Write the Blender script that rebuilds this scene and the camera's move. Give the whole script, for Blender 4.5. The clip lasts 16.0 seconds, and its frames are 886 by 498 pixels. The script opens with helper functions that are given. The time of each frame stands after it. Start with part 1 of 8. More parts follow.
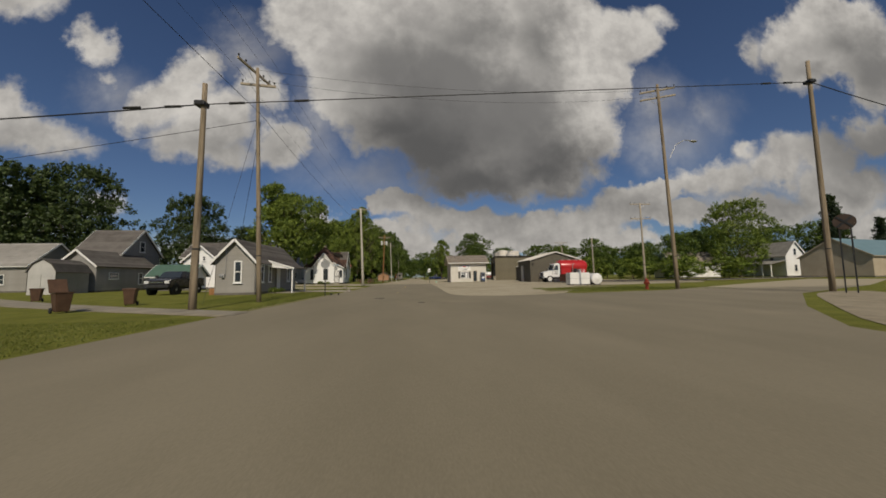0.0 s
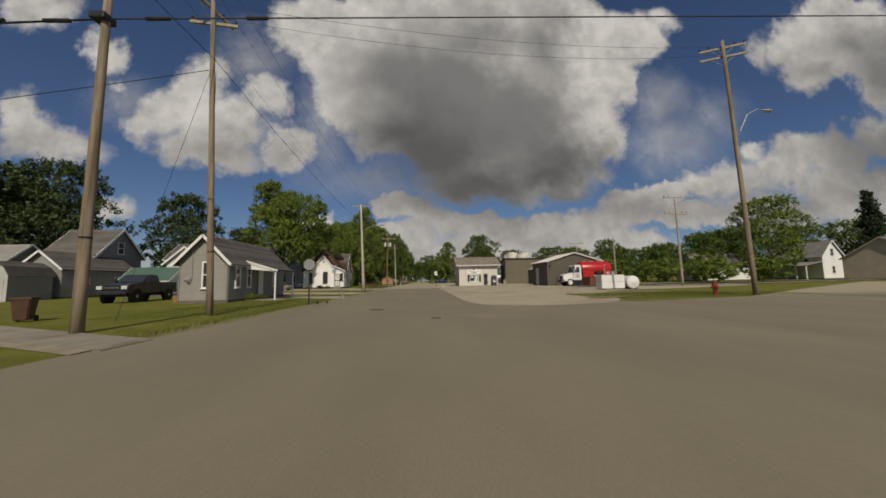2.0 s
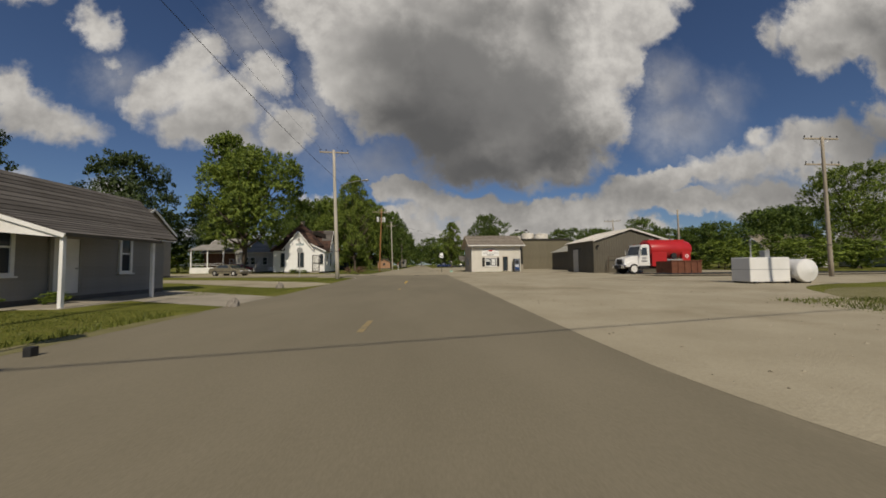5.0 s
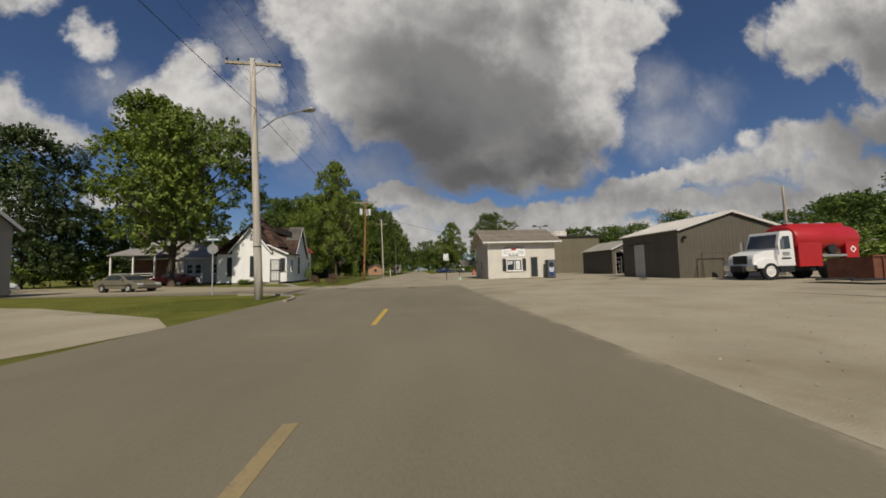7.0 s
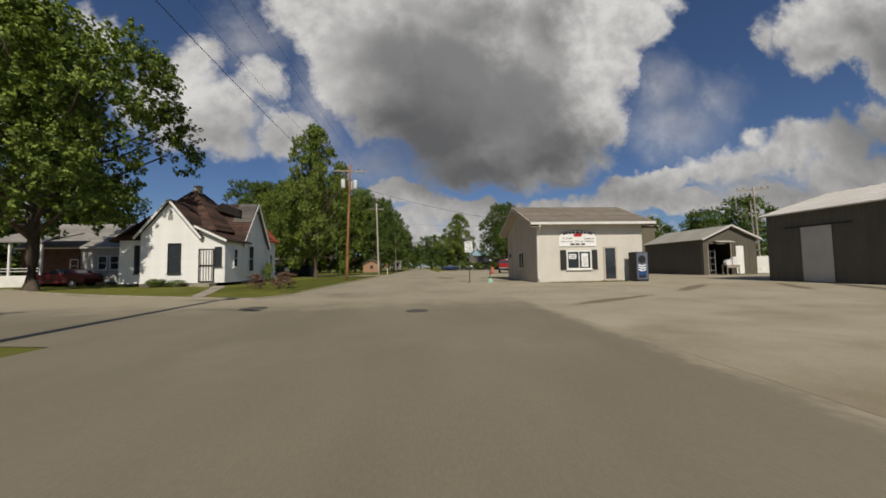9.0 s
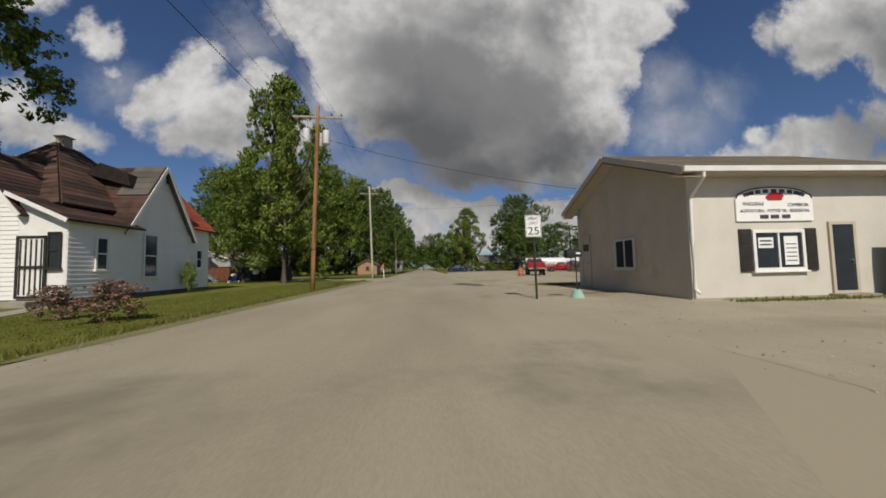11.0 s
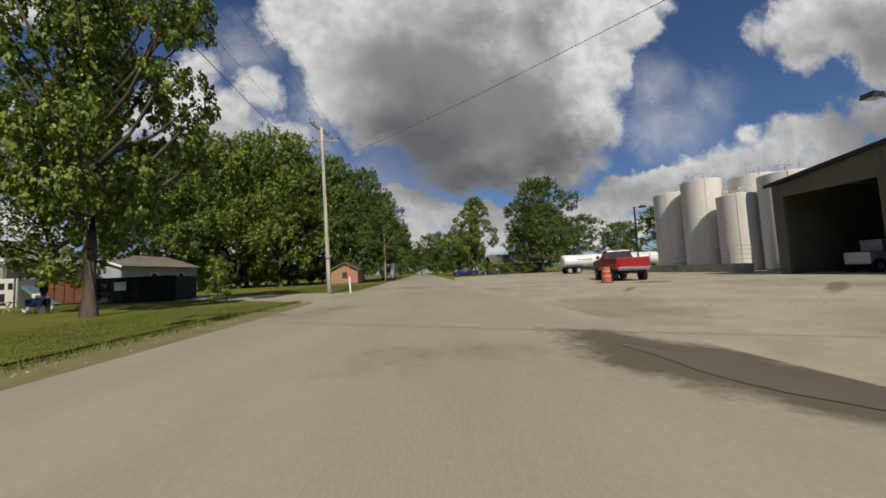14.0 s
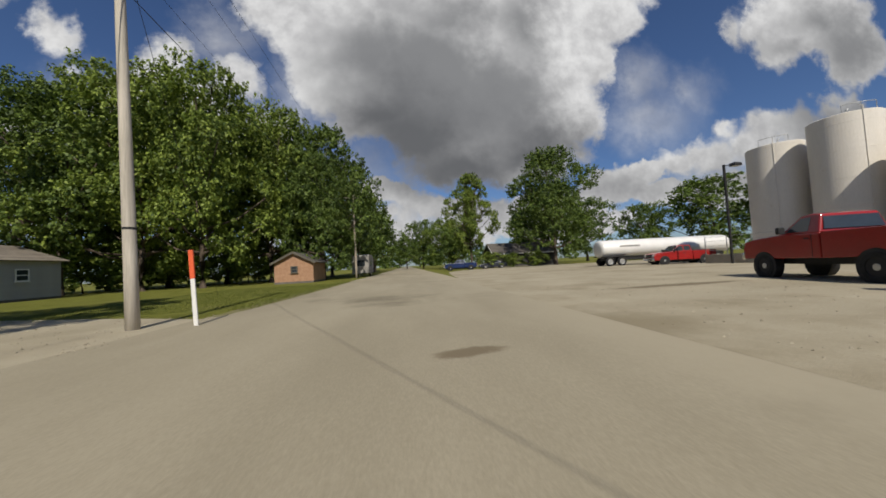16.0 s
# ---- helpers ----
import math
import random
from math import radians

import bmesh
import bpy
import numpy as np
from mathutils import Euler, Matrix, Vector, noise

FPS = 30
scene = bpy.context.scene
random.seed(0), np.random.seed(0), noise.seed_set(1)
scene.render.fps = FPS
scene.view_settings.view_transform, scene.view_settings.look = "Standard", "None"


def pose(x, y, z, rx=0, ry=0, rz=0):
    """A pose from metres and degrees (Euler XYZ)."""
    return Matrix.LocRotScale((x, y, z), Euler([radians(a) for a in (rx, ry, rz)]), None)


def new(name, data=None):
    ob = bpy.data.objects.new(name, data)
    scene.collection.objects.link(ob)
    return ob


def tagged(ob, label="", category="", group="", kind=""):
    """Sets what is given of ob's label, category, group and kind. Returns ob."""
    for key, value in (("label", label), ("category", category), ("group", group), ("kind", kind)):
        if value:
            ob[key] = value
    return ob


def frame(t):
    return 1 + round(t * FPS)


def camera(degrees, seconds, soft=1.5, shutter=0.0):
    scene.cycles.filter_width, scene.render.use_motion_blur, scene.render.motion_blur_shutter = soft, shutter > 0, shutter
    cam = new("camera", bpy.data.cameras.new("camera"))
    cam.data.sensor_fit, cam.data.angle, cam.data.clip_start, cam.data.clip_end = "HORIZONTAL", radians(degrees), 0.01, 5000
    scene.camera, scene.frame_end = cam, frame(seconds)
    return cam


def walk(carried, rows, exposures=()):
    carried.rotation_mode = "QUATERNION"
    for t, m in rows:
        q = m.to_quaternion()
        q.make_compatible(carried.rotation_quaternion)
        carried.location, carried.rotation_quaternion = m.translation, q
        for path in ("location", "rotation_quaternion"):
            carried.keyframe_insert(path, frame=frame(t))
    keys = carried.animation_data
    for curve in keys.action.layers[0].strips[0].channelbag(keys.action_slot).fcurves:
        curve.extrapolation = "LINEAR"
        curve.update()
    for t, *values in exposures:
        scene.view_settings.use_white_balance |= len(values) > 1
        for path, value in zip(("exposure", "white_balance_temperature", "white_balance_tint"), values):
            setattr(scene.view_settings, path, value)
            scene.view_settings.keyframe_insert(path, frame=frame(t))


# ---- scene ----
cam = camera(106.07, 16.0, soft=1.7)
# seconds, x, y, z, yaw, pitch, roll
PATH = [
    (0.0, 0.00, -0.00, 1.17, -4.50, 4.77, 0.88),
    (0.5, -0.04, 0.81, 1.17, -4.46, 5.07, 1.07),
    (1.0, -0.08, 1.95, 1.17, -4.44, 5.30, 1.19),
    (1.5, -0.14, 3.39, 1.17, -4.17, 4.88, 1.02),
    (2.0, -0.23, 5.00, 1.17, -3.71, 5.39, 1.03),
    (2.5, -0.31, 6.81, 1.17, -3.34, 4.59, 0.63),
    (3.0, -0.36, 8.87, 1.17, -3.18, 4.31, 0.41),
    (3.5, -0.41, 10.99, 1.17, -3.23, 3.61, 0.08),
    (4.0, -0.42, 13.41, 1.17, -3.25, 2.85, -0.19),
    (4.2, -0.42, 14.44, 1.17, -3.25, 2.61, -0.09),
    (6.3, -0.41, 28.69, 1.17, -4.29, 3.51, 1.39),
    (6.5, -0.42, 29.97, 1.17, -4.30, 3.67, 1.49),
    (7.0, -0.49, 33.32, 1.17, -4.19, 3.55, 1.41),
    (7.5, -0.58, 36.83, 1.17, -4.22, 3.44, 1.20),
    (8.0, -0.70, 40.20, 1.17, -3.47, 3.50, 1.03),
    (8.5, -0.79, 43.54, 1.17, -3.54, 3.24, 1.16),
    (9.0, -0.89, 46.94, 1.17, -3.87, 3.07, 0.93),
    (11.3, -1.43, 60.99, 1.17, -3.50, 3.25, 1.28),
    (11.5, -1.47, 62.30, 1.17, -3.52, 3.23, 0.92),
    (12.0, -1.57, 65.51, 1.17, -4.24, 3.51, 0.96),
    (12.5, -1.57, 68.68, 1.17, -4.49, 3.37, 1.43),
    (13.0, -1.52, 71.95, 1.17, -4.52, 3.46, 2.07),
    (13.5, -1.46, 74.94, 1.17, -4.34, 3.26, 1.87),
    (14.0, -1.39, 77.90, 1.17, -3.94, 3.92, 2.64),
    (14.5, -1.25, 81.17, 1.17, -3.61, 4.06, 2.79),
    (15.0, -1.09, 84.99, 1.17, -3.96, 3.58, 2.85),
    (15.5, -1.02, 88.71, 1.17, -4.80, 3.25, 2.91),
    (16.0, -1.06, 92.24, 1.17, -6.30, 2.61, 3.08),
]


def held(x, y, z, yaw, pitch, roll):
    return pose(x, y, z, 0, 0, yaw) @ pose(0, 0, 0, pitch) @ pose(0, 0, 0, 0, roll) @ pose(0, 0, 0, 90)


walk(cam, [(r[0], held(*r[1:])) for r in PATH], exposures=[(0.0, -0.45, 6900, 10), (4.2, -0.42, 6880, 10), (7.0, -0.28, 6650, 10), (9.2, -0.24, 6550, 10), (11.5, -0.2, 6450, 10), (13.5, -0.1, 6400, 10), (16.0, -0.03, 6350, 10)])

# ---- light ----
SUN_EL, SUN_AZ = radians(44.5), radians(177)  # azimuth from +y, clockwise
sun = new("sun", bpy.data.lights.new("sun", "SUN"))
sun.data.energy, sun.data.angle, sun.data.color = 4.6, radians(0.53), (1.0, 0.92, 0.79)
to_sun = Vector((math.sin(SUN_AZ) * math.cos(SUN_EL), math.cos(SUN_AZ) * math.cos(SUN_EL), math.sin(SUN_EL)))
sun.rotation_mode = "QUATERNION"
sun.rotation_quaternion = to_sun.to_track_quat("Z", "Y")


class Graph:
    """Short ways to wire shader nodes."""

    def __init__(self, tree):
        self.tree = tree
        tree.nodes.clear()

    def add(self, kind, **sets):
        n = self.tree.nodes.new(kind)
        for k, v in sets.items():
            setattr(n, k, v)
        return n

    def link(self, a, b):
        self.tree.links.new(a, b)

    def put(self, socket, v):
        if isinstance(v, bpy.types.NodeSocket):
            self.link(v, socket)
        elif v is not None:
            socket.default_value = v

    def math(self, op, a, b=None, c=None, clamp=False):
        n = self.add("ShaderNodeMath", operation=op, use_clamp=clamp)
        for i, v in enumerate((a, b, c)):
            if v is not None:
                self.put(n.inputs[i], v)
        return n.outputs[0]

    def vmath(self, op, a, b=None):
        n = self.add("ShaderNodeVectorMath", operation=op)
        self.put(n.inputs[0], a)
        if b is not None:
            self.put(n.inputs[1], b)
        return n.outputs[0]

    def scaled(self, v, k):
        n = self.add("ShaderNodeVectorMath", operation="SCALE")
        self.put(n.inputs[0], v)
        self.put(n.inputs["Scale"], k)
        return n.outputs[0]

    def noise(self, vec, scale, detail=4.0, rough=0.55, out="Fac"):
        n = self.add("ShaderNodeTexNoise")
        self.put(n.inputs["Vector"], vec)
        n.inputs["Scale"].default_value = scale
        n.inputs["Detail"].default_value = detail
        n.inputs["Roughness"].default_value = rough
        return n.outputs[out]

    def ramp(self, fac, lo, hi, smooth=True):
        n = self.add("ShaderNodeMapRange", interpolation_type="SMOOTHSTEP" if smooth else "LINEAR")
        self.put(n.inputs["Value"], fac)
        self.put(n.inputs["From Min"], lo)
        self.put(n.inputs["From Max"], hi)
        return n.outputs[0]

    def mix(self, fac, a, b, blend="MIX"):
        n = self.add("ShaderNodeMix", data_type="RGBA", blend_type=blend)
        self.put(n.inputs[0], fac)
        self.put(n.inputs[6], a if isinstance(a, bpy.types.NodeSocket) else (*a, 1.0)[:4])
        self.put(n.inputs[7], b if isinstance(b, bpy.types.NodeSocket) else (*b, 1.0)[:4])
        return n.outputs[2]


def make_world():
    w = bpy.data.worlds.new("sky")
    scene.world = w
    w.use_nodes = True
    g = Graph(w.node_tree)
    direction = g.add("ShaderNodeTexCoord").outputs["Generated"]
    sky = g.add("ShaderNodeTexSky", sky_type="NISHITA")
    sky.sun_disc = False
    sky.sun_elevation, sky.sun_rotation = SUN_EL, SUN_AZ
    sky.altitude, sky.air_density, sky.dust_density, sky.ozone_density = 250, 1.0, 0.6, 2.0
    blue = g.mix(1.0, g.scaled(sky.outputs[0], SKY_GAIN), SKY_TINT, "MULTIPLY")
    xyz = g.add("ShaderNodeSeparateXYZ")
    g.link(direction, xyz.inputs[0])
    ahead = g.math("MAXIMUM", xyz.outputs["Y"], 0.06)
    u = g.math("DIVIDE", xyz.outputs["X"], ahead)
    v = g.math("DIVIDE", xyz.outputs["Z"], ahead)
    flat = g.add("ShaderNodeCombineXYZ")
    g.link(u, flat.inputs[0])
    g.link(v, flat.inputs[1])
    p = flat.outputs[0]
    # billows: two sizes of noise push the outlines about
    w1 = g.noise(p, 6.0, 6.0, 0.58, "Color")
    w2 = g.noise(p, 22.0, 5.0, 0.6, "Color")
    w3 = g.noise(p, 48.0, 4.0, 0.6, "Color")
    half = (0.5, 0.5, 0.5)
    fine = g.scaled(g.vmath("SUBTRACT", w3, half), 0.012)
    shift = g.vmath("ADD", g.scaled(g.vmath("SUBTRACT", w1, half), 0.20), g.scaled(g.vmath("SUBTRACT", w2, half), 0.04))
    q = g.add("ShaderNodeSeparateXYZ")
    g.link(g.vmath("ADD", g.vmath("ADD", p, shift), fine), q.inputs[0])
    qu, qv = q.outputs["X"], q.outputs["Y"]

    def blobs(rows):
        total = None
        for cu, cv, ru, rv in rows:
            a = g.math("MULTIPLY", g.math("SUBTRACT", qu, cu), 1 / ru)
            b = g.math("MULTIPLY", g.math("SUBTRACT", qv, cv), 1 / rv)
            d = g.math("SUBTRACT", 1.0, g.math("SQRT", g.math("ADD", g.math("MULTIPLY", a, a), g.math("MULTIPLY", b, b))))
            d = g.math("MULTIPLY", d, min(ru, rv))
            total = d if total is None else g.math("SMOOTH_MAX", total, d, 0.03)
        return total

    front = g.math("GREATER_THAN", xyz.outputs["Y"], 0.1)
    body = g.math("MAXIMUM", g.ramp(blobs(HIGH_CLOUDS), -0.014, 0.03), g.ramp(blobs(LOW_CUMULUS), -0.004, 0.012))
    veil = g.math("MULTIPLY", g.ramp(blobs(VEILS), -0.05, 0.12), 0.55)
    mask = g.math("MULTIPLY", g.math("MAXIMUM", body, veil), front)
    # the rest of the sky behind: scattered cumulus
    away = g.noise(direction, 3.0, 7.0, 0.55)
    behind = g.math("MULTIPLY", g.ramp(away, 0.55, 0.66), g.math("SUBTRACT", 1.0, front))
    mask = g.math("MAXIMUM", mask, behind)
    mottle = g.math("SUBTRACT", g.noise(p, 4.0, 4.0, 0.5), 0.5)
    base = g.ramp(g.math("ADD", blobs(BASES), g.math("MULTIPLY", mottle, 0.12)), -0.11, 0.10)
    grey = g.ramp(g.math("ADD", blobs(GREYS), g.math("MULTIPLY", mottle, 0.11)), -0.075, 0.15)
    puff = g.math("ADD", g.math("MULTIPLY", g.noise(p, 6.5, 4.0, 0.52), 0.6), g.math("MULTIPLY", g.noise(p, 24.0, 4.0, 0.55), 0.4))
    white = g.mix(g.ramp(puff, 0.3, 0.7), (0.53, 0.52, 0.515), (0.88, 0.865, 0.84))
    cloud = g.mix(g.math("MULTIPLY", grey, front), white, (0.265, 0.265, 0.267))
    cloud = g.mix(g.math("MULTIPLY", base, front), cloud, (0.145, 0.147, 0.152))
    total = g.mix(mask, blue, g.scaled(cloud, CLOUD_GAIN))
    back = g.add("ShaderNodeBackground")
    g.link(total, back.inputs["Color"])
    out = g.add("ShaderNodeOutputWorld")
    g.link(back.outputs[0], out.inputs["Surface"])


SKY_GAIN, SKY_TINT, CLOUD_GAIN = 0.06, (0.80, 0.95, 1.22), 0.92
# centre and half-size of each cloud, as slopes to the side and upward of straight ahead
GREAT_CLOUD = [
    (-0.273, 0.793, 0.203, 0.119), (-0.093, 0.735, 0.288, 0.22), (0.153, 0.686, 0.339, 0.288), (0.409, 0.711, 0.288, 0.288), (0.042, 0.502, 0.271, 0.169),
    (0.251, 0.396, 0.322, 0.153), (0.492, 0.488, 0.169, 0.186), (0.577, 0.677, 0.144, 0.186), (0.391, 0.306, 0.186, 0.081), (0.699, 0.796, 0.127, 0.102),
    (0.82, 0.855, 0.076, 0.042), (-0.164, 0.571, 0.153, 0.119), (0.142, 0.289, 0.153, 0.059), (0.576, 0.32, 0.047, 0.034),
]
LEFT_CUMULUS = [
    (-0.649, 0.641, 0.071, 0.064), (-0.69, 0.562, 0.102, 0.076), (-0.749, 0.535, 0.102, 0.068), (-0.81, 0.492, 0.076, 0.054), (-0.591, 0.478, 0.127, 0.085),
    (-0.668, 0.417, 0.127, 0.068), (-0.565, 0.384, 0.102, 0.051), (-0.471, 0.566, 0.076, 0.064), (-0.496, 0.618, 0.042, 0.031), (-0.397, 0.419, 0.085, 0.085),
    (-0.932, 0.697, 0.058, 0.054), (-0.906, 0.601, 0.031, 0.022), (-0.957, 0.736, 0.037, 0.027), (-1.077, 0.407, 0.127, 0.064), (-1.155, 0.488, 0.068, 0.093),
    (-1.28, 0.2, 0.2, 0.07), (-1.12, 0.16, 0.18, 0.05), (-1.42, 0.3, 0.12, 0.09), (-0.98, 0.388, 0.068, 0.037), (-1.123, 0.448, 0.076, 0.059), (-0.892, 0.236, 0.076, 0.047), (-0.522, 0.092, 0.271, 0.044), (-1.142, 0.825, 0.119, 0.068),
]
RIGHT_CUMULUS = [
    (0.917, 0.304, 0.102, 0.059), (1.105, 0.418, 0.047, 0.037), (1.037, 0.323, 0.119, 0.068), (1.2, 0.351, 0.119, 0.076), (1.268, 0.428, 0.085, 0.059),
    (1.389, 0.4, 0.136, 0.085), (1.566, 0.469, 0.102, 0.085), (1.437, 0.264, 0.22, 0.102), (1.126, 0.21, 0.254, 0.068), (1.325, 0.795, 0.144, 0.127),
    (1.499, 0.821, 0.237, 0.178), (1.634, 0.681, 0.153, 0.136), (1.165, 0.751, 0.047, 0.076), (1.334, 0.675, 0.102, 0.076), (1.629, 0.109, 0.339, 0.102),
]
LOW_CUMULUS = [
    (-0.125, 0.221, 0.059, 0.037), (-0.057, 0.246, 0.068, 0.037), (0.011, 0.24, 0.051, 0.031), (0.001, 0.199, 0.102, 0.034), (0.103, 0.167, 0.153, 0.037),
    (0.224, 0.139, 0.136, 0.034), (0.359, 0.178, 0.076, 0.034), (0.331, 0.146, 0.136, 0.037), (0.53, 0.152, 0.153, 0.042), (0.683, 0.241, 0.102, 0.047),
    (0.8, 0.286, 0.102, 0.047), (0.794, 0.194, 0.271, 0.047), (-0.201, 0.116, 0.186, 0.034), (-0.084, 0.126, 0.136, 0.037), (0.136, 0.088, 0.407, 0.037),
    (0.563, 0.098, 0.271, 0.037), (-0.299, 0.172, 0.068, 0.027),
]
HIGH_CLOUDS = GREAT_CLOUD + LEFT_CUMULUS + RIGHT_CUMULUS
VEILS = [
    (-0.298, 0.480, 0.093, 0.169), (0.781, 0.567, 0.093, 0.102), (0.955, 0.531, 0.102, 0.068), (-0.132, 0.307, 0.186, 0.085),
    (0.811, 0.435, 0.186, 0.085), (-0.513, 0.688, 0.119, 0.085), (-0.874, 0.559, 0.102, 0.068),
]
BASES = [
    (0.194, 0.297, 0.322, 0.105), (0.040, 0.386, 0.220, 0.119), (0.392, 0.324, 0.186, 0.093), (0.227, 0.226, 0.136, 0.044), (0.44, 0.25, 0.16, 0.05),
    (-0.062, 0.456, 0.136, 0.102),
]
GREYS_RIGHT = [
    (1.087, 0.219, 0.254, 0.044), (1.412, 0.617, 0.203, 0.058), (1.507, 0.322, 0.153, 0.068), (1.303, 0.161, 0.271, 0.051), (1.625, 0.783, 0.102, 0.102),
    (1.236, 0.303, 0.102, 0.034), (1.38, 0.7, 0.22, 0.08), (1.45, 0.45, 0.22, 0.12), (1.1, 0.33, 0.12, 0.05), (1.52, 0.8, 0.2, 0.12),
    (0.98, 0.22, 0.28, 0.06), (1.5, 0.27, 0.3, 0.1), (1.2, 0.24, 0.3, 0.09), (0.8, 0.2, 0.22, 0.05), (1.6, 0.4, 0.3, 0.2), (1.62, 0.7, 0.2, 0.16),
]
GREYS = [
    (0.114, 0.575, 0.288, 0.237), (0.291, 0.505, 0.254, 0.203), (-0.06, 0.645, 0.186, 0.169), (0.411, 0.749, 0.102, 0.203), (0.174, 0.78, 0.203, 0.119),
    (-1.061, 0.361, 0.153, 0.031), (-0.651, 0.342, 0.186, 0.031), (0.698, 0.174, 0.153, 0.027), (0.206, 0.118, 0.203, 0.02), (-0.068, 0.085, 0.339, 0.016),
    (0.891, 0.212, 0.136, 0.034), (-0.6, 0.4, 0.14, 0.05), (-1.12, 0.4, 0.12, 0.05), (0.62, 0.14, 0.2, 0.04), (-0.4, 0.4, 0.06, 0.07),
]
GREYS = GREYS + GREYS_RIGHT
make_world()

# ---- materials ----
def surface(name, dark, light, rough=0.8, scale=3.0, fine=40.0, bump=0.15, metal=0.0, blotch=None, blotch_scale=0.4, blotch_at=(0.55, 0.7), stretch=(1, 1, 1), vary=0.0, dist=0.01, spec=0.3, stains=(), spill=None):
    """A procedural material: two sizes of noise between two colours, blotches of a third, and fine relief."""
    m = bpy.data.materials.new(name)
    m.use_nodes = True
    g = Graph(m.node_tree)
    pos = g.add("ShaderNodeTexCoord").outputs["Object"]
    if stretch != (1, 1, 1):
        mp = g.add("ShaderNodeMapping")
        mp.inputs["Scale"].default_value = stretch
        g.link(pos, mp.inputs["Vector"])
        vec = mp.outputs[0]
    else:
        vec = pos
    big = g.noise(vec, scale, 5.0, 0.6)
    small = g.noise(vec, fine, 3.0, 0.65)
    fac = g.math("ADD", g.math("MULTIPLY", big, 0.6), g.math("MULTIPLY", small, 0.4))
    if vary:
        rnd = g.add("ShaderNodeObjectInfo").outputs["Random"]
        isl = g.add("ShaderNodeNewGeometry").outputs["Random Per Island"]
        both = g.math("ADD", rnd, isl)
        fac = g.math("ADD", fac, g.math("MULTIPLY", g.math("SUBTRACT", g.math("FRACT", both), 0.5), vary))
    col = g.mix(g.ramp(fac, 0.3, 0.7), dark, light)
    if blotch:
        b = g.noise(pos, blotch_scale, 6.0, 0.65)
        col = g.mix(g.ramp(b, *blotch_at), col, blotch)
    if stains or spill:
        xyz = g.add("ShaderNodeSeparateXYZ")
        g.link(pos, xyz.inputs[0])
        px, py = xyz.outputs[0], xyz.outputs[1]
        wob = g.math("ADD", g.math("MULTIPLY", g.math("SUBTRACT", g.noise(pos, 0.9, 4.0, 0.6), 0.5), 2.2), g.math("MULTIPLY", g.math("SUBTRACT", g.noise(pos, 7.0, 3.0, 0.6), 0.5), 0.9))
    if spill:
        at, dust = spill
        fx = g.math("ADD", px, g.math("MULTIPLY", wob, 0.45))
        fy = g.math("ADD", py, g.math("MULTIPLY", wob, 2.5))
        f = g.math("MULTIPLY", g.ramp(fx, *at[0]), g.ramp(fy, *at[1]))
        if len(at) > 2:
            f = g.math("MAXIMUM", f, g.ramp(fy, *at[2]))
        col = g.mix(g.math("MULTIPLY", f, 0.9), col, dust)
    for cx, cy, rx, ry, rz, tint in stains:
        c, s = math.cos(radians(rz)), math.sin(radians(rz))
        dx, dy = g.math("SUBTRACT", px, cx), g.math("SUBTRACT", py, cy)
        u = g.math("DIVIDE", g.math("ADD", g.math("MULTIPLY", dx, c), g.math("MULTIPLY", dy, s)), rx)
        v = g.math("DIVIDE", g.math("SUBTRACT", g.math("MULTIPLY", dy, c), g.math("MULTIPLY", dx, s)), ry)
        d = g.math("ADD", g.math("SQRT", g.math("ADD", g.math("MULTIPLY", u, u), g.math("MULTIPLY", v, v))), g.math("MULTIPLY", wob, 0.6))
        col = g.mix(g.math("MULTIPLY", g.math("SUBTRACT", 1.0, g.ramp(d, 0.6, 1.15)), 0.85), col, tint)
    sh = g.add("ShaderNodeBsdfPrincipled")
    g.link(col, sh.inputs["Base Color"])
    g.put(sh.inputs["Roughness"], g.math("ADD", rough - 0.06, g.math("MULTIPLY", small, 0.12)))
    sh.inputs["Metallic"].default_value = metal
    sh.inputs["Specular IOR Level"].default_value = spec
    if bump:
        bn = g.add("ShaderNodeBump")
        bn.inputs["Strength"].default_value = bump
        bn.inputs["Distance"].default_value = dist
        g.link(g.math("ADD", small, big), bn.inputs["Height"])
        g.link(bn.outputs[0], sh.inputs["Normal"])
    out = g.add("ShaderNodeOutputMaterial")
    g.link(sh.outputs[0], out.inputs["Surface"])
    return m


def glass_pane(name, tint=(0.02, 0.025, 0.03)):
    """Window glass over a dark room: a smooth dark gloss."""
    m = bpy.data.materials.new(name)
    m.use_nodes = True
    g = Graph(m.node_tree)
    sh = g.add("ShaderNodeBsdfPrincipled")
    pos = g.add("ShaderNodeTexCoord").outputs["Object"]
    g.link(g.mix(g.noise(pos, 2.0), tint, tuple(c * 2.2 for c in tint)), sh.inputs["Base Color"])
    sh.inputs["Roughness"].default_value = 0.06
    sh.inputs["Specular IOR Level"].default_value = 0.6
    out = g.add("ShaderNodeOutputMaterial")
    g.link(sh.outputs[0], out.inputs["Surface"])
    return m


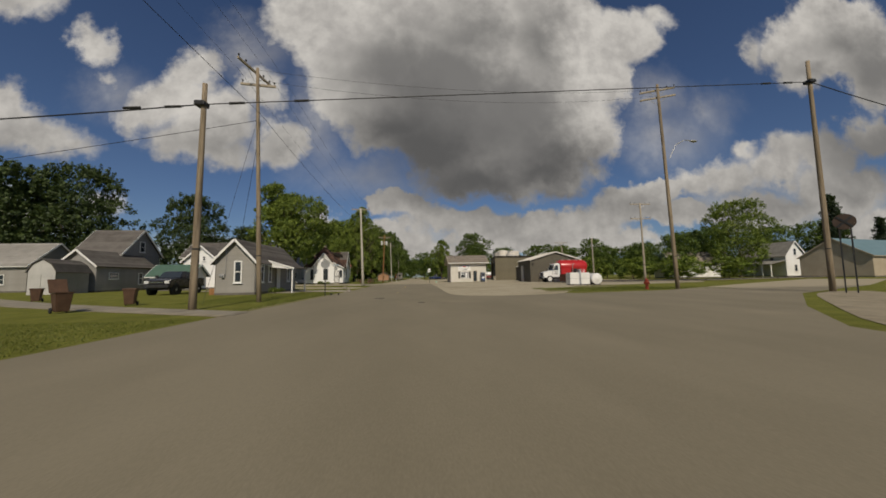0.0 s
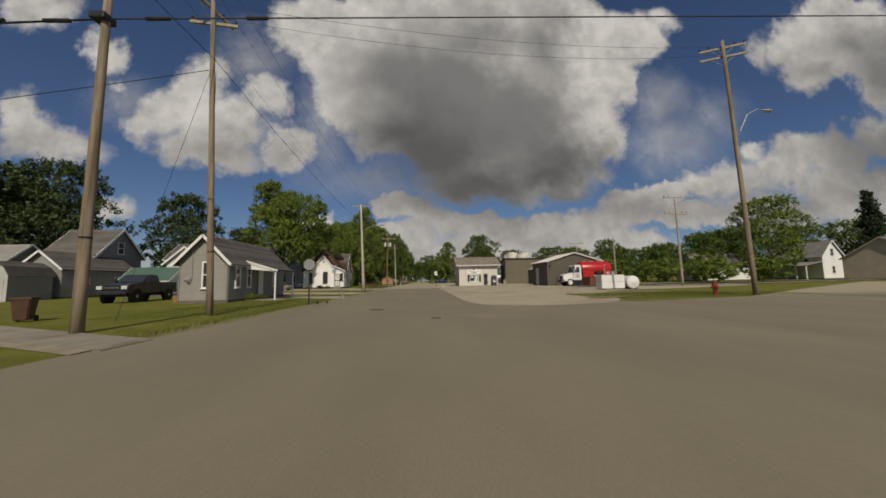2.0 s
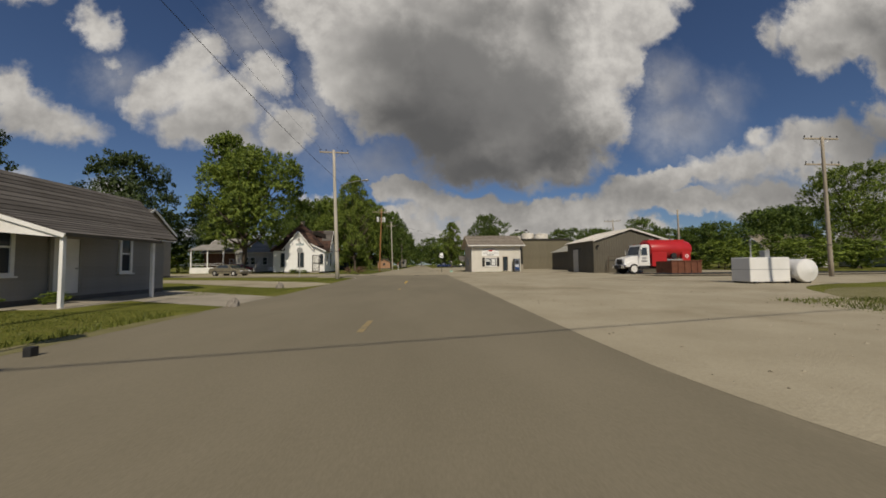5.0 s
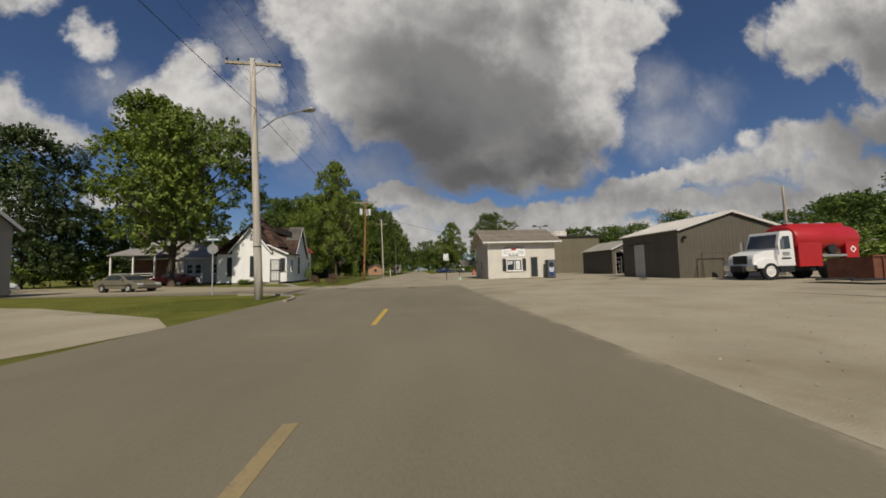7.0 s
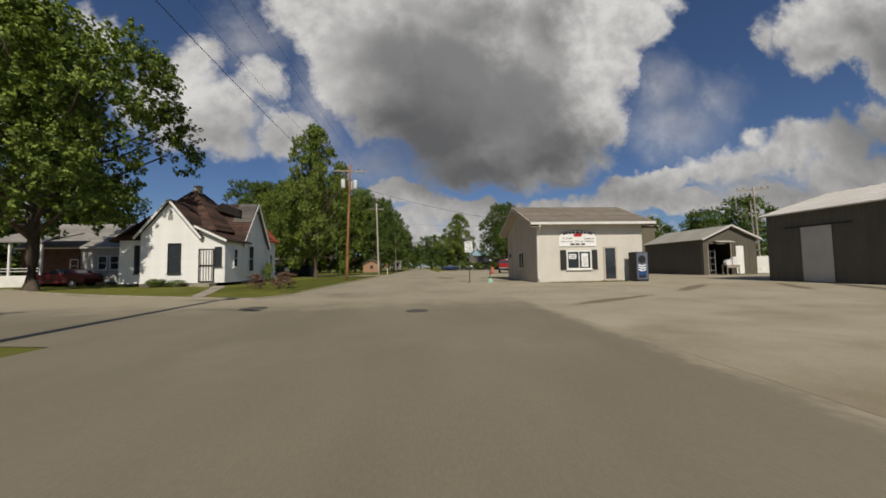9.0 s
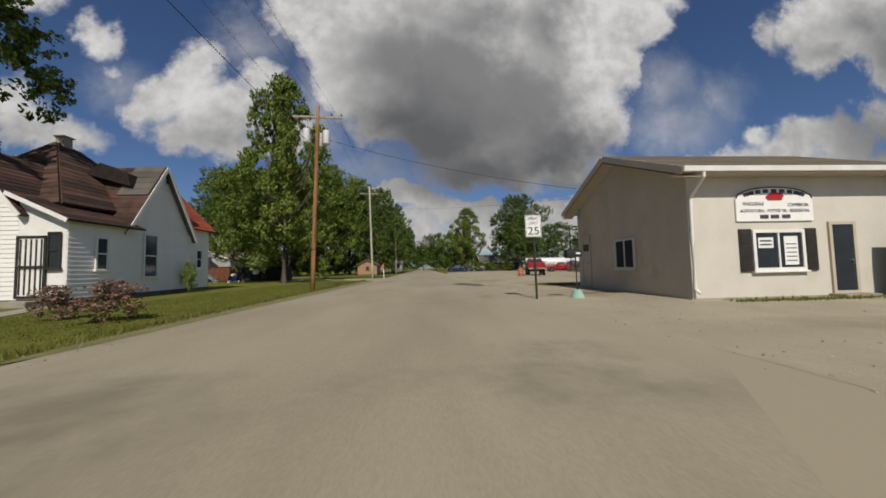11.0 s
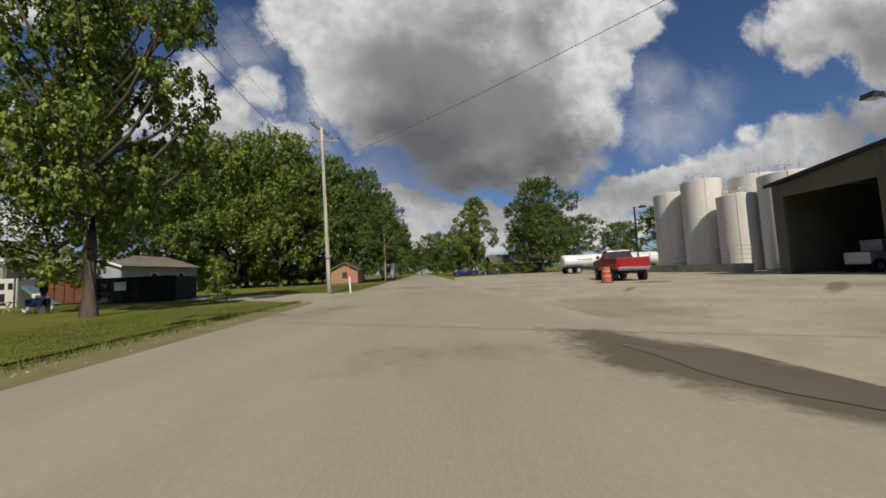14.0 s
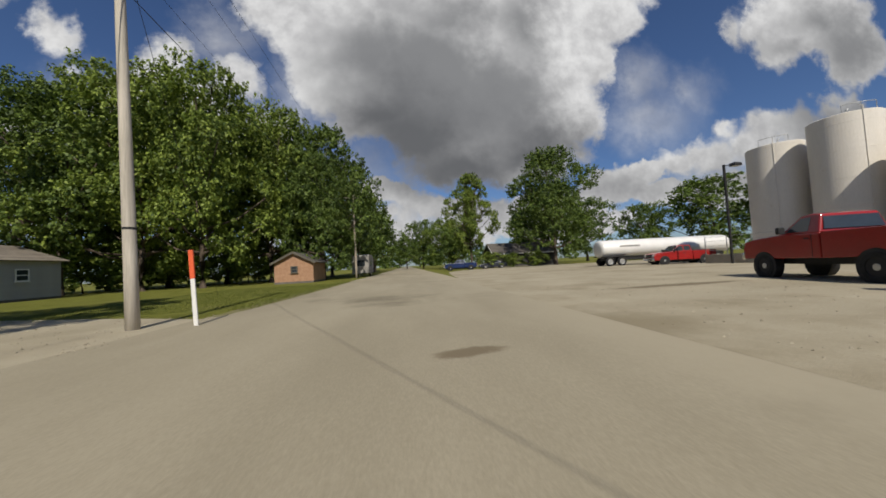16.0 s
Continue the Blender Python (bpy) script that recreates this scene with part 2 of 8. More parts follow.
def leaf_material(name, dark, light, through_light=0.24):
    m = bpy.data.materials.new(name)
    m.use_nodes = True
    g = Graph(m.node_tree)
    isl = g.add("ShaderNodeNewGeometry").outputs["Random Per Island"]
    pos = g.add("ShaderNodeTexCoord").outputs["Object"]
    f = g.math("ADD", g.math("MULTIPLY", isl, 0.6), g.math("MULTIPLY", g.noise(pos, 0.5, 3.0), 0.6))
    col = g.mix(g.ramp(f, 0.25, 0.95), dark, light)
    a = g.add("ShaderNodeBsdfPrincipled")
    g.link(col, a.inputs["Base Color"])
    a.inputs["Roughness"].default_value = 0.55
    a.inputs["Specular IOR Level"].default_value = 0.25
    b = g.add("ShaderNodeBsdfTranslucent")
    g.link(g.mix(0.5, col, (0.16, 0.24, 0.03)), b.inputs["Color"])
    mx = g.add("ShaderNodeMixShader")
    mx.inputs[0].default_value = through_light
    g.link(a.outputs[0], mx.inputs[1])
    g.link(b.outputs[0], mx.inputs[2])
    out = g.add("ShaderNodeOutputMaterial")
    g.link(mx.outputs[0], out.inputs["Surface"])
    return m


# damp and oily marks: centre, half-lengths, turn, colour
DAMP, OILY, MUD = (0.07, 0.056, 0.034), (0.08, 0.07, 0.052), (0.145, 0.113, 0.068)
LOT_STAINS = ((2.3, 72.5, 0.6, 0.2, 0, MUD), (3.3, 71.6, 1.1, 0.15, 0, MUD), (13.7, 42.5, 0.22, 3.2, 12, OILY), (5.9, 72.6, 1.6, 0.5, 10, MUD), (5.4, 57.5, 2.6, 0.3, 30, MUD), (12.0, 62.0, 0.35, 3.2, -50, MUD), (18.5, 60.5, 0.35, 3.6, -35, OILY), (16.5, 61.5, 0.3, 3.0, -38, MUD), (8.0, 92.5, 0.2, 1.6, -40, MUD), (13.5, 89.0, 0.3, 3.4, -55, MUD), (12.2, 97.0, 1.2, 1.0, 0, MUD), (8.5, 103.0, 2.4, 0.5, 0, MUD))
STREET_STAINS = ((1.75, 81.6, 0.95, 2.5, 16, DAMP), (-0.3, 96.6, 0.5, 0.25, 15, MUD))
ASPHALT = surface("asphalt", (0.159, 0.138, 0.093), (0.217, 0.189, 0.131), 0.88, 0.35, 60, 0.3, blotch=(0.245, 0.214, 0.149), blotch_scale=0.09, stretch=(1, 0.35, 1), spill=(((2.15, 2.6), (21.0, 26.0), (55.5, 60.0)), (0.337, 0.292, 0.203)))
GRAVEL = surface("gravel", (0.284, 0.247, 0.170), (0.400, 0.353, 0.254), 0.95, 0.4, 35, 0.5, blotch=(0.237, 0.200, 0.129), blotch_scale=0.16, blotch_at=(0.5, 0.68), dist=0.02, stains=LOT_STAINS)
DIRT = surface("worn_gravel", (0.189, 0.159, 0.107), (0.310, 0.267, 0.189), 0.95, 1.2, 30, 0.5, blotch=(0.103, 0.112, 0.043), blotch_scale=0.5, dist=0.02)
GRASS = surface("grass", (0.096, 0.103, 0.017), (0.184, 0.188, 0.040), 0.95, 0.8, 45, 0.8, blotch=(0.189, 0.168, 0.065), blotch_scale=0.25, blotch_at=(0.56, 0.75), dist=0.04, spec=0.1)
CONCRETE = surface("concrete", (0.258, 0.228, 0.176), (0.370, 0.331, 0.262), 0.9, 0.9, 50, 0.25, blotch=(0.189, 0.172, 0.129), blotch_scale=0.6)
WOOD_GREY = surface("weathered_pole_wood", (0.22, 0.187, 0.143), (0.43, 0.375, 0.295), 0.9, 6, 30, 0.5, stretch=(1, 1, 0.06))
WOOD_BROWN = surface("treated_pole_wood", (0.19, 0.088, 0.034), (0.39, 0.2, 0.085), 0.85, 6, 30, 0.5, stretch=(1, 1, 0.06))
WOOD_PALE = surface("bleached_pole_wood", (0.33, 0.30, 0.25), (0.56, 0.51, 0.43), 0.9, 6, 30, 0.5, stretch=(1, 1, 0.06))
WOOD_AGED = surface("aged_pole_wood", (0.14, 0.108, 0.072), (0.32, 0.255, 0.175), 0.9, 6, 30, 0.5, stretch=(1, 1, 0.06))
METAL_GREY = surface("galvanised_steel", (0.33, 0.33, 0.32), (0.5, 0.5, 0.49), 0.5, 4, 60, 0.08, metal=0.6)
METAL_DARK = surface("dark_steel", (0.02, 0.02, 0.02), (0.05, 0.05, 0.05), 0.5, 4, 60, 0.08, metal=0.3)
WIRE = surface("wire_black", (0.012, 0.012, 0.012), (0.03, 0.03, 0.03), 0.6, 4, 60, 0)
WHITE = surface("white_paint", (0.66, 0.65, 0.61), (0.82, 0.81, 0.78), 0.6, 1.2, 30, 0.08, blotch=(0.52, 0.50, 0.45), blotch_scale=0.7, blotch_at=(0.6, 0.8))
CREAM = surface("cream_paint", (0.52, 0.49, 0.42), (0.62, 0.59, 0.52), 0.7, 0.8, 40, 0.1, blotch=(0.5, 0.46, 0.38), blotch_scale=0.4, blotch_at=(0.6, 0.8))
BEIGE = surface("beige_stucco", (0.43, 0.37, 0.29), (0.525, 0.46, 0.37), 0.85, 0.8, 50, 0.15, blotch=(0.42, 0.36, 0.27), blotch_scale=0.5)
SIDING_GREY = surface("grey_siding", (0.235, 0.222, 0.198), (0.315, 0.298, 0.268), 0.75, 0.7, 40, 0.1, vary=0.08)
SIDING_BROWN = surface("brown_metal_siding", (0.088, 0.078, 0.058), (0.122, 0.109, 0.082), 0.6, 0.6, 30, 0.06, vary=0.08)
SIDING_DARK = surface("dark_metal_siding", (0.022, 0.02, 0.018), (0.045, 0.04, 0.035), 0.6, 0.6, 30, 0.06, vary=0.08)
SHINGLE = surface("asphalt_shingle", (0.078, 0.070, 0.062), (0.133, 0.121, 0.109), 0.95, 1.0, 25, 0.4, vary=0.25)
SHINGLE_TAN = surface("tan_shingle", (0.17, 0.145, 0.115), (0.26, 0.225, 0.18), 0.95, 1.0, 25, 0.4, vary=0.2)
SHINGLE_CHAR = surface("charred_shingle", (0.03, 0.02, 0.016), (0.10, 0.055, 0.04), 0.95, 1.3, 20, 0.5, blotch=(0.15, 0.08, 0.055), blotch_scale=0.5, blotch_at=(0.62, 0.74), vary=0.3)
METAL_ROOF = surface("pale_metal_roof", (0.50, 0.47, 0.42), (0.64, 0.61, 0.56), 0.55, 0.7, 30, 0.05)
GLASS = glass_pane("window_glass")
BARK = surface("bark", (0.045, 0.034, 0.024), (0.13, 0.10, 0.075), 0.95, 4, 25, 0.9, stretch=(1, 1, 0.25), dist=0.03)
LEAF_A = leaf_material("maple_leaf", (0.046, 0.082, 0.014), (0.285, 0.355, 0.062), 0.28)
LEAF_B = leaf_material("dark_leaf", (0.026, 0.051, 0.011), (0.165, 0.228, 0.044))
LEAF_D = leaf_material("deep_green_leaf", (0.018, 0.034, 0.012), (0.085, 0.12, 0.036), 0.15)
LEAF_C = leaf_material("spruce_needle", (0.012, 0.025, 0.012), (0.04, 0.06, 0.03))


# ---- building helpers ----
def empty(name, x, y, z=0.0, rz=0.0):
    ob = new(name)
    ob.matrix_basis = pose(x, y, z, 0, 0, rz)
    ob.empty_display_size = 0.2
    return ob


def thing(name, x, y, label, category, z=0.0, rz=0.0, group="", kind=""):
    return tagged(empty(name, x, y, z, rz), label, category, group, kind)


def part(name, bm, material, parent=None, label="", smooth=False):
    me = bpy.data.meshes.new(name)
    bm.to_mesh(me)
    bm.free()
    me.materials.append(material)
    if smooth:
        for f in me.polygons:
            f.use_smooth = True
    ob = new(name, me)
    if parent:
        ob.parent = parent
    return tagged(ob, label)


def solid(name, bm, material, label, category="", kind="", smooth=False, group=""):
    return tagged(part(name, bm, material, None, label, smooth), label, category, group, kind)


def box(x0, x1, y0, y1, z0, z1, bm=None, bevel=0.0):
    bm = bm or bmesh.new()
    vs = [bm.verts.new((x, y, z)) for z in (z0, z1) for y in (y0, y1) for x in (x0, x1)]
    fs = [bm.faces.new([vs[i] for i in q]) for q in ((0, 2, 3, 1), (4, 5, 7, 6), (0, 1, 5, 4), (2, 6, 7, 3), (0, 4, 6, 2), (1, 3, 7, 5))]
    if bevel:
        bmesh.ops.bevel(bm, geom=list({e for f in fs for e in f.edges}), offset=bevel, segments=2, affect="EDGES", profile=0.6)
    return bm


def prism(poly, a0, a1, axis="y", bm=None):
    """A polygon of two coordinates drawn out along an axis from a0 to a1."""
    bm = bm or bmesh.new()

    def at(p, a):
        return {"y": (p[0], a, p[1]), "x": (a, p[0], p[1]), "z": (p[0], p[1], a)}[axis]

    lo = [bm.verts.new(at(p, a0)) for p in poly]
    hi = [bm.verts.new(at(p, a1)) for p in poly]
    n = len(poly)
    fs = [bm.faces.new(lo), bm.faces.new(hi[::-1])]
    for i in range(n):
        fs.append(bm.faces.new((lo[i], hi[i], hi[(i + 1) % n], lo[(i + 1) % n])))
    bmesh.ops.recalc_face_normals(bm, faces=fs)
    return bm


def tube(p0, p1, r0, r1=None, seg=10, bm=None, caps=True):
    bm = bm or bmesh.new()
    r1 = r0 if r1 is None else r1
    p0, p1 = Vector(p0), Vector(p1)
    q = (p1 - p0).to_track_quat("Z", "Y")
    rings = []
    for p, r in ((p0, r0), (p1, r1)):
        rings.append([bm.verts.new(p + q @ Vector((math.cos(a) * r, math.sin(a) * r, 0))) for a in [2 * math.pi * i / seg for i in range(seg)]])
    for i in range(seg):
        bm.faces.new((rings[0][i], rings[0][(i + 1) % seg], rings[1][(i + 1) % seg], rings[1][i]))
    if caps:
        bm.faces.new(rings[0][::-1])
        bm.faces.new(rings[1])
    return bm


def lathe(profile, seg=16, bm=None, centre=(0, 0, 0)):
    """A profile of (radius, height) turned round the z axis."""
    bm = bm or bmesh.new()
    cx, cy, cz = centre
    rings = []
    for r, z in profile:
        rings.append([bm.verts.new((cx + r * math.cos(2 * math.pi * i / seg), cy + r * math.sin(2 * math.pi * i / seg), cz + z)) for i in range(seg)])
    for a, b in zip(rings, rings[1:]):
        for i in range(seg):
            bm.faces.new((a[i], a[(i + 1) % seg], b[(i + 1) % seg], b[i]))
    bm.faces.new(rings[0][::-1])
    bm.faces.new(rings[-1])
    return bm


def pipe(points, r, seg=6, bm=None):
    """A bent tube through points."""
    bm = bm or bmesh.new()
    pts = [Vector(p) for p in points]
    rings = []
    for i, p in enumerate(pts):
        d = (pts[min(i + 1, len(pts) - 1)] - pts[max(i - 1, 0)]).normalized()
        q = d.to_track_quat("Z", "Y")
        rad = r[i] if isinstance(r, (list, tuple)) else r
        rings.append([bm.verts.new(p + q @ Vector((math.cos(2 * math.pi * k / seg) * rad, math.sin(2 * math.pi * k / seg) * rad, 0))) for k in range(seg)])
    for a, b in zip(rings, rings[1:]):
        for k in range(seg):
            bm.faces.new((a[k], a[(k + 1) % seg], b[(k + 1) % seg], b[k]))
    bm.faces.new(rings[0][::-1])
    bm.faces.new(rings[-1])
    return bm


def patch(name, pts, z, material, label, category="ground", depth=0.0, smooth_steps=0):
    """A flat piece of ground with its outline rounded off."""
    for _ in range(smooth_steps):
        nxt = []
        for i, p in enumerate(pts):
            q = pts[(i + 1) % len(pts)]
            nxt += [(0.75 * p[0] + 0.25 * q[0], 0.75 * p[1] + 0.25 * q[1]), (0.25 * p[0] + 0.75 * q[0], 0.25 * p[1] + 0.75 * q[1])]
        pts = nxt
    bm = bmesh.new()
    bm.faces.new([bm.verts.new((p[0], p[1], z)) for p in pts])
    bmesh.ops.triangulate(bm, faces=bm.faces[:])
    bmesh.ops.recalc_face_normals(bm, faces=bm.faces[:])
    if sum(f.normal.z for f in bm.faces) < 0:
        bmesh.ops.reverse_faces(bm, faces=bm.faces[:])
    return solid(name, bm, material, label, category, "structure")


# ---- ground ----
def sheet(x0, x1, y0, y1, z):
    bm = bmesh.new()
    bm.faces.new([bm.verts.new(p) for p in ((x0, y0, z), (x1, y0, z), (x1, y1, z), (x0, y1, z))])
    return bm


solid("ground", sheet(-2500, 2500, -2500, 2500, 0.0), GRASS, "short green lawn grass with dry patches", "ground", "structure")
patch("road", [(-6.3, -80), (-6.3, 20), (-6.0, 34), (-6.7, 52), (-7.0, 70), (-7.1, 90), (-6.6, 110), (-6.2, 140), (-6.0, 900), (3.0, 900), (2.6, 80), (2.6, 50), (2.5, 24), (3.0, 23), (5.0, 22.5), (8.0, 21.6), (10.4, 20.7), (17.5, 22.2), (32, 31), (60, 47), (63, 40), (36, 24), (20.5, 16.4), (13, 10.3), (9, 6.4), (5.5, -4), (4.5, -80)], 0.012, ASPHALT, "worn grey asphalt street with faded patches", "road")
CHIPSEAL = surface("chipseal", (0.255, 0.223, 0.155), (0.345, 0.305, 0.218), 0.93, 0.4, 50, 0.35, blotch=(0.189, 0.165, 0.113), blotch_scale=0.15, stretch=(1, 0.3, 1), spill=(((0.8, 3.0), (40.0, 41.0)), (0.345, 0.303, 0.215)), stains=STREET_STAINS)
DRY = surface("dry_verge", (0.138, 0.129, 0.047), (0.215, 0.194, 0.090), 0.95, 1.5, 40, 0.6, blotch=(0.224, 0.189, 0.120), blotch_scale=0.9, dist=0.03)
TAR = surface("tar_patch", (0.05, 0.047, 0.04), (0.10, 0.09, 0.075), 0.85, 2, 50, 0.3)
YELLOW = surface("yellow_road_paint", (0.46, 0.29, 0.05), (0.58, 0.40, 0.10), 0.8, 3, 40, 0.2, blotch=(0.3, 0.24, 0.13), blotch_scale=2.5)
patch("worn_street", [(-6.75, 61.5), (-7.0, 70), (-7.1, 90), (-6.6, 110), (-6.2, 140), (-6.0, 600), (2.9, 600), (2.9, 64), (0.5, 60.5), (-3.5, 60)], 0.013, CHIPSEAL, "pale worn street surface strewn with gravel", "road")
patch("gravel_lot", [(2.1, 24), (2.3, 21.9), (2.7, 20.7), (3.5, 19.9), (4.8, 19.5), (6.6, 19.6), (8.4, 20.1), (10.0, 21.6), (11.0, 23.8), (12.0, 27.0), (13.6, 30.0), (16.2, 33.2), (19.7, 35.4), (25, 36.2), (45, 44), (45, 92), (60, 140), (40, 150), (6, 150), (2.6, 120), (2.5, 90), (2.6, 60), (2.4, 40)], 0.0145, GRAVEL, "pale packed gravel lot with wheel tracks", "lot", smooth_steps=2)
patch("side_street", [(-6.5, 52.6), (-12, 53.6), (-30, 57.5), (-80, 70), (-80, 84), (-32, 74), (-18, 64.8), (-10, 61.8), (-6.5, 61.2)], 0.0135, ASPHALT, "worn asphalt side street", "road")
patch("gravel_drive", [(-7.2, 37.4), (-6.5, 39.3), (-6.2, 41.4), (-7.8, 43.3), (-15.8, 48.0), (-24, 50.5), (-34, 52), (-32, 46), (-17.5, 44.2), (-11.5, 39.9), (-9.3, 38.4)], 0.008, GRAVEL, "pale gravel driveway", "driveway")
patch("lane", [(-6.0, 29.5), (-6.0, 32.6), (-12, 36.4), (-24, 42), (-24, 38), (-11, 32)], 0.009, CONCRETE, "pale concrete driveway beside the grey house", "driveway")
patch("dirt_drive", [(-6.5, 93.8), (-8.2, 95.6), (-17, 102.5), (-30, 106.5), (-30, 110), (-16, 106), (-9.5, 103.6), (-6.3, 102.0)], 0.008, GRAVEL, "pale gravel driveway", "driveway")
patch("corner_gravel", [(22, 17.2), (13.5, 9.9), (9.2, 6.0), (8, 2), (11, 4), (16, 9.0), (24, 15.2), (26, 17.6)], 0.015, DIRT, "worn gravel shoulder with weeds", "shoulder", smooth_steps=2)
patch("bare_ground", [(9.0, 23.6), (9.8, 22.6), (12.0, 24.6), (14.5, 26.5), (18, 29.5), (21, 33.0), (18, 33.4), (14.5, 31.2), (12.4, 28.6), (10.4, 25.8)], 0.017, DRY, "bare worn ground with thin grass", "ground", smooth_steps=2)
for pts in ([(-6.9, 95.2), (-6.3, 93.5), (-6.3, 84), (-6.8, 70), (-6.8, 64), (-7.3, 64), (-7.5, 75), (-7.7, 90)], [(-6.0, 22), (-6.1, 12.4), (-6.6, 12.4), (-6.7, 17), (-6.4, 28), (-5.9, 29)], [(-6.2, 102.4), (-6.1, 125), (-6.8, 125), (-7.0, 102.6)]):
    patch("verge", pts, 0.0145, DRY, "worn dry verge of thin grass and gravel", "verge", smooth_steps=2)


SIDEWALK = surface("weathered_sidewalk", (0.19, 0.17, 0.13), (0.29, 0.26, 0.20), 0.92, 1.2, 45, 0.3, blotch=(0.15, 0.13, 0.095), blotch_scale=0.7, vary=0.12)


def slab_row():
    """The sidewalk, slab by slab with open joints."""
    base = patch("sidewalk", [(-6.2, 11.2), (-13, 14.4), (-20, 18.1), (-40, 29.2), (-40, 33.3), (-26, 23.6), (-16, 17.5), (-9.2, 14.0), (-6.2, 12.5)], 0.012, DIRT, "pale concrete sidewalk of square slabs", "sidewalk")
    near = [Vector(p) for p in ((-6.0, 11.5), (-13, 14.7), (-20, 18.4), (-40, 29.5))]
    far = [Vector(p) for p in ((-6.0, 12.7), (-13, 16.2), (-20, 20.2), (-40, 33.4))]
    for i in range(3):
        n = (5, 5, 10)[i]
        for k in range(n):
            a, b = (k + 0.012) / n, (k + 0.988) / n
            q = [near[i].lerp(near[i + 1], a), near[i].lerp(near[i + 1], b), far[i].lerp(far[i + 1], b), far[i].lerp(far[i + 1], a)]
            part("slab", prism([(p.x, p.y) for p in q], 0.0, 0.02 + 0.008 * random.random(), "z"), SIDEWALK, base)


slab_row()
WORN_YELLOW = surface("worn_road_paint", (0.24, 0.19, 0.10), (0.34, 0.26, 0.13), 0.85, 3, 40, 0.2, blotch=(0.17, 0.15, 0.10), blotch_scale=3.0)
for x, y, w, paint in ((-1.5, 42.2, 2.9, YELLOW), (-1.5, 26.0, 1.2, WORN_YELLOW), (-1.5, 35.6, 0.9, WORN_YELLOW)):
    solid("centre_line_dash", box(x - 0.06, x + 0.06, y - w / 2, y + w / 2, 0.0, 0.0165), paint, "faded yellow centre line dash", "road marking", "structure", group="centre line dashes")
for x, y, r, m in ((-2.1, 19.1, 0.29, TAR), (-1.0, 55.9, 0.30, TAR), (-5.9, 57.4, 0.38, TAR), (0.2, 15.5, 0.16, TAR)):
    lid = solid("manhole_cover", lathe([(r, 0.0), (r, 0.021), (r - 0.03, 0.026), (r - 0.05, 0.021), (r - 0.1, 0.024), (0.02, 0.024)], 24), m, "round iron manhole cover set in the road", "manhole cover", "structure", group="manhole covers")
    lid.matrix_basis = pose(x, y, 0)


def ragged(name, cx, cy, rx, ry, z, material, label, n=28, rough=0.35, rz=0.0):
    pts = []
    for i in range(n):
        a = 2 * math.pi * i / n
        k = 1 + rough * (noise.noise(Vector((math.cos(a) * 1.7 + cx, math.sin(a) * 1.7 + cy, 0))) * 1.4)
        px, py = rx * k * math.cos(a), ry * k * math.sin(a)
        c, s = math.cos(radians(rz)), math.sin(radians(rz))
        pts.append((cx + px * c - py * s, cy + px * s + py * c))
    return patch(name, pts, z, material, label, "stain")


ragged("weed_strip", 7.4, 79.0, 2.2, 1.2, 0.026, GRASS, "weedy strip of grass by the shop wall")
ragged("weed_strip", 10.0, 68.4, 2.2, 0.3, 0.026, GRASS, "weedy strip of grass by the shop front")
PUDDLE = surface("puddle", (0.09, 0.072, 0.045), (0.13, 0.105, 0.07), 0.55, 1, 20, 0.0, spec=0.5)
ragged("puddle", 1.95, 81.2, 0.42, 1.2, 0.0205, PUDDLE, "shallow muddy puddle in the gravel", 36, 0.45, 16)

def kerb_run(pts, h=0.085, w=0.15):
    """A concrete kerb in separate lengths."""
    k = tagged(empty("kerb", pts[0][0], pts[0][1]), "pale concrete kerb at the street corner", "kerb", "", "structure")
    base = Vector((pts[0][0], pts[0][1]))
    for a, b in zip(pts, pts[1:]):
        a, b = Vector(a) - base, Vector(b) - base
        d = (b - a).normalized()
        nrm = Vector((-d.y, d.x)) * w / 2
        a2, b2 = a + d * 0.012, b - d * 0.012
        part("kerb_stone", prism([(p.x, p.y) for p in (a2 - nrm, b2 - nrm, b2 + nrm, a2 + nrm)], -0.02, h, "z"), CONCRETE, k)


kerb_run([(-6.0, 47.5), (-6.1, 48.5), (-6.4, 49.6), (-6.9, 50.7), (-7.6, 51.6), (-8.8, 52.4), (-10.6, 52.9)])
kerb_run([(-6.4, 62.6), (-7.4, 60.6), (-8.6, 60.9), (-10.2, 61.6), (-13.5, 63.0), (-17.5, 64.9), (-24, 68.6), (-32, 74.2)], 0.075)
patch("house_path", [(-10.2, 61.8), (-11.0, 62.3), (-14.8, 70), (-16.6, 73.4), (-15.7, 73.4), (-13.9, 70)], 0.02, CONCRETE, "narrow concrete path to the white house", "path")


# ---- poles and wires ----
def crossarm(pole, z, half, rz, pins=(-0.95, -0.55, 0.55, 0.95), brace=True, mat=None, off=0.0):
    arm = part("crossarm", box(-half, half, 0.10, 0.20, -0.06, 0.06, bevel=0.008), mat or WOOD_GREY, pole)
    arm.matrix_basis = pose(0, 0, z, 0, 0, rz)
    for p in pins:
        part("insulator", lathe([(0.015, 0), (0.02, 0.08), (0.045, 0.1), (0.05, 0.15), (0.03, 0.19)], 8, None, (p * half, 0.15, 0.06)), METAL_DARK, arm)
    if brace:
        for k in (-1, 1):
            part("brace", tube((k * half * 0.5, 0.15, -0.05), (k * 0.03, 0.15, -0.55), 0.014, None, 6), METAL_GREY, arm)
    return arm


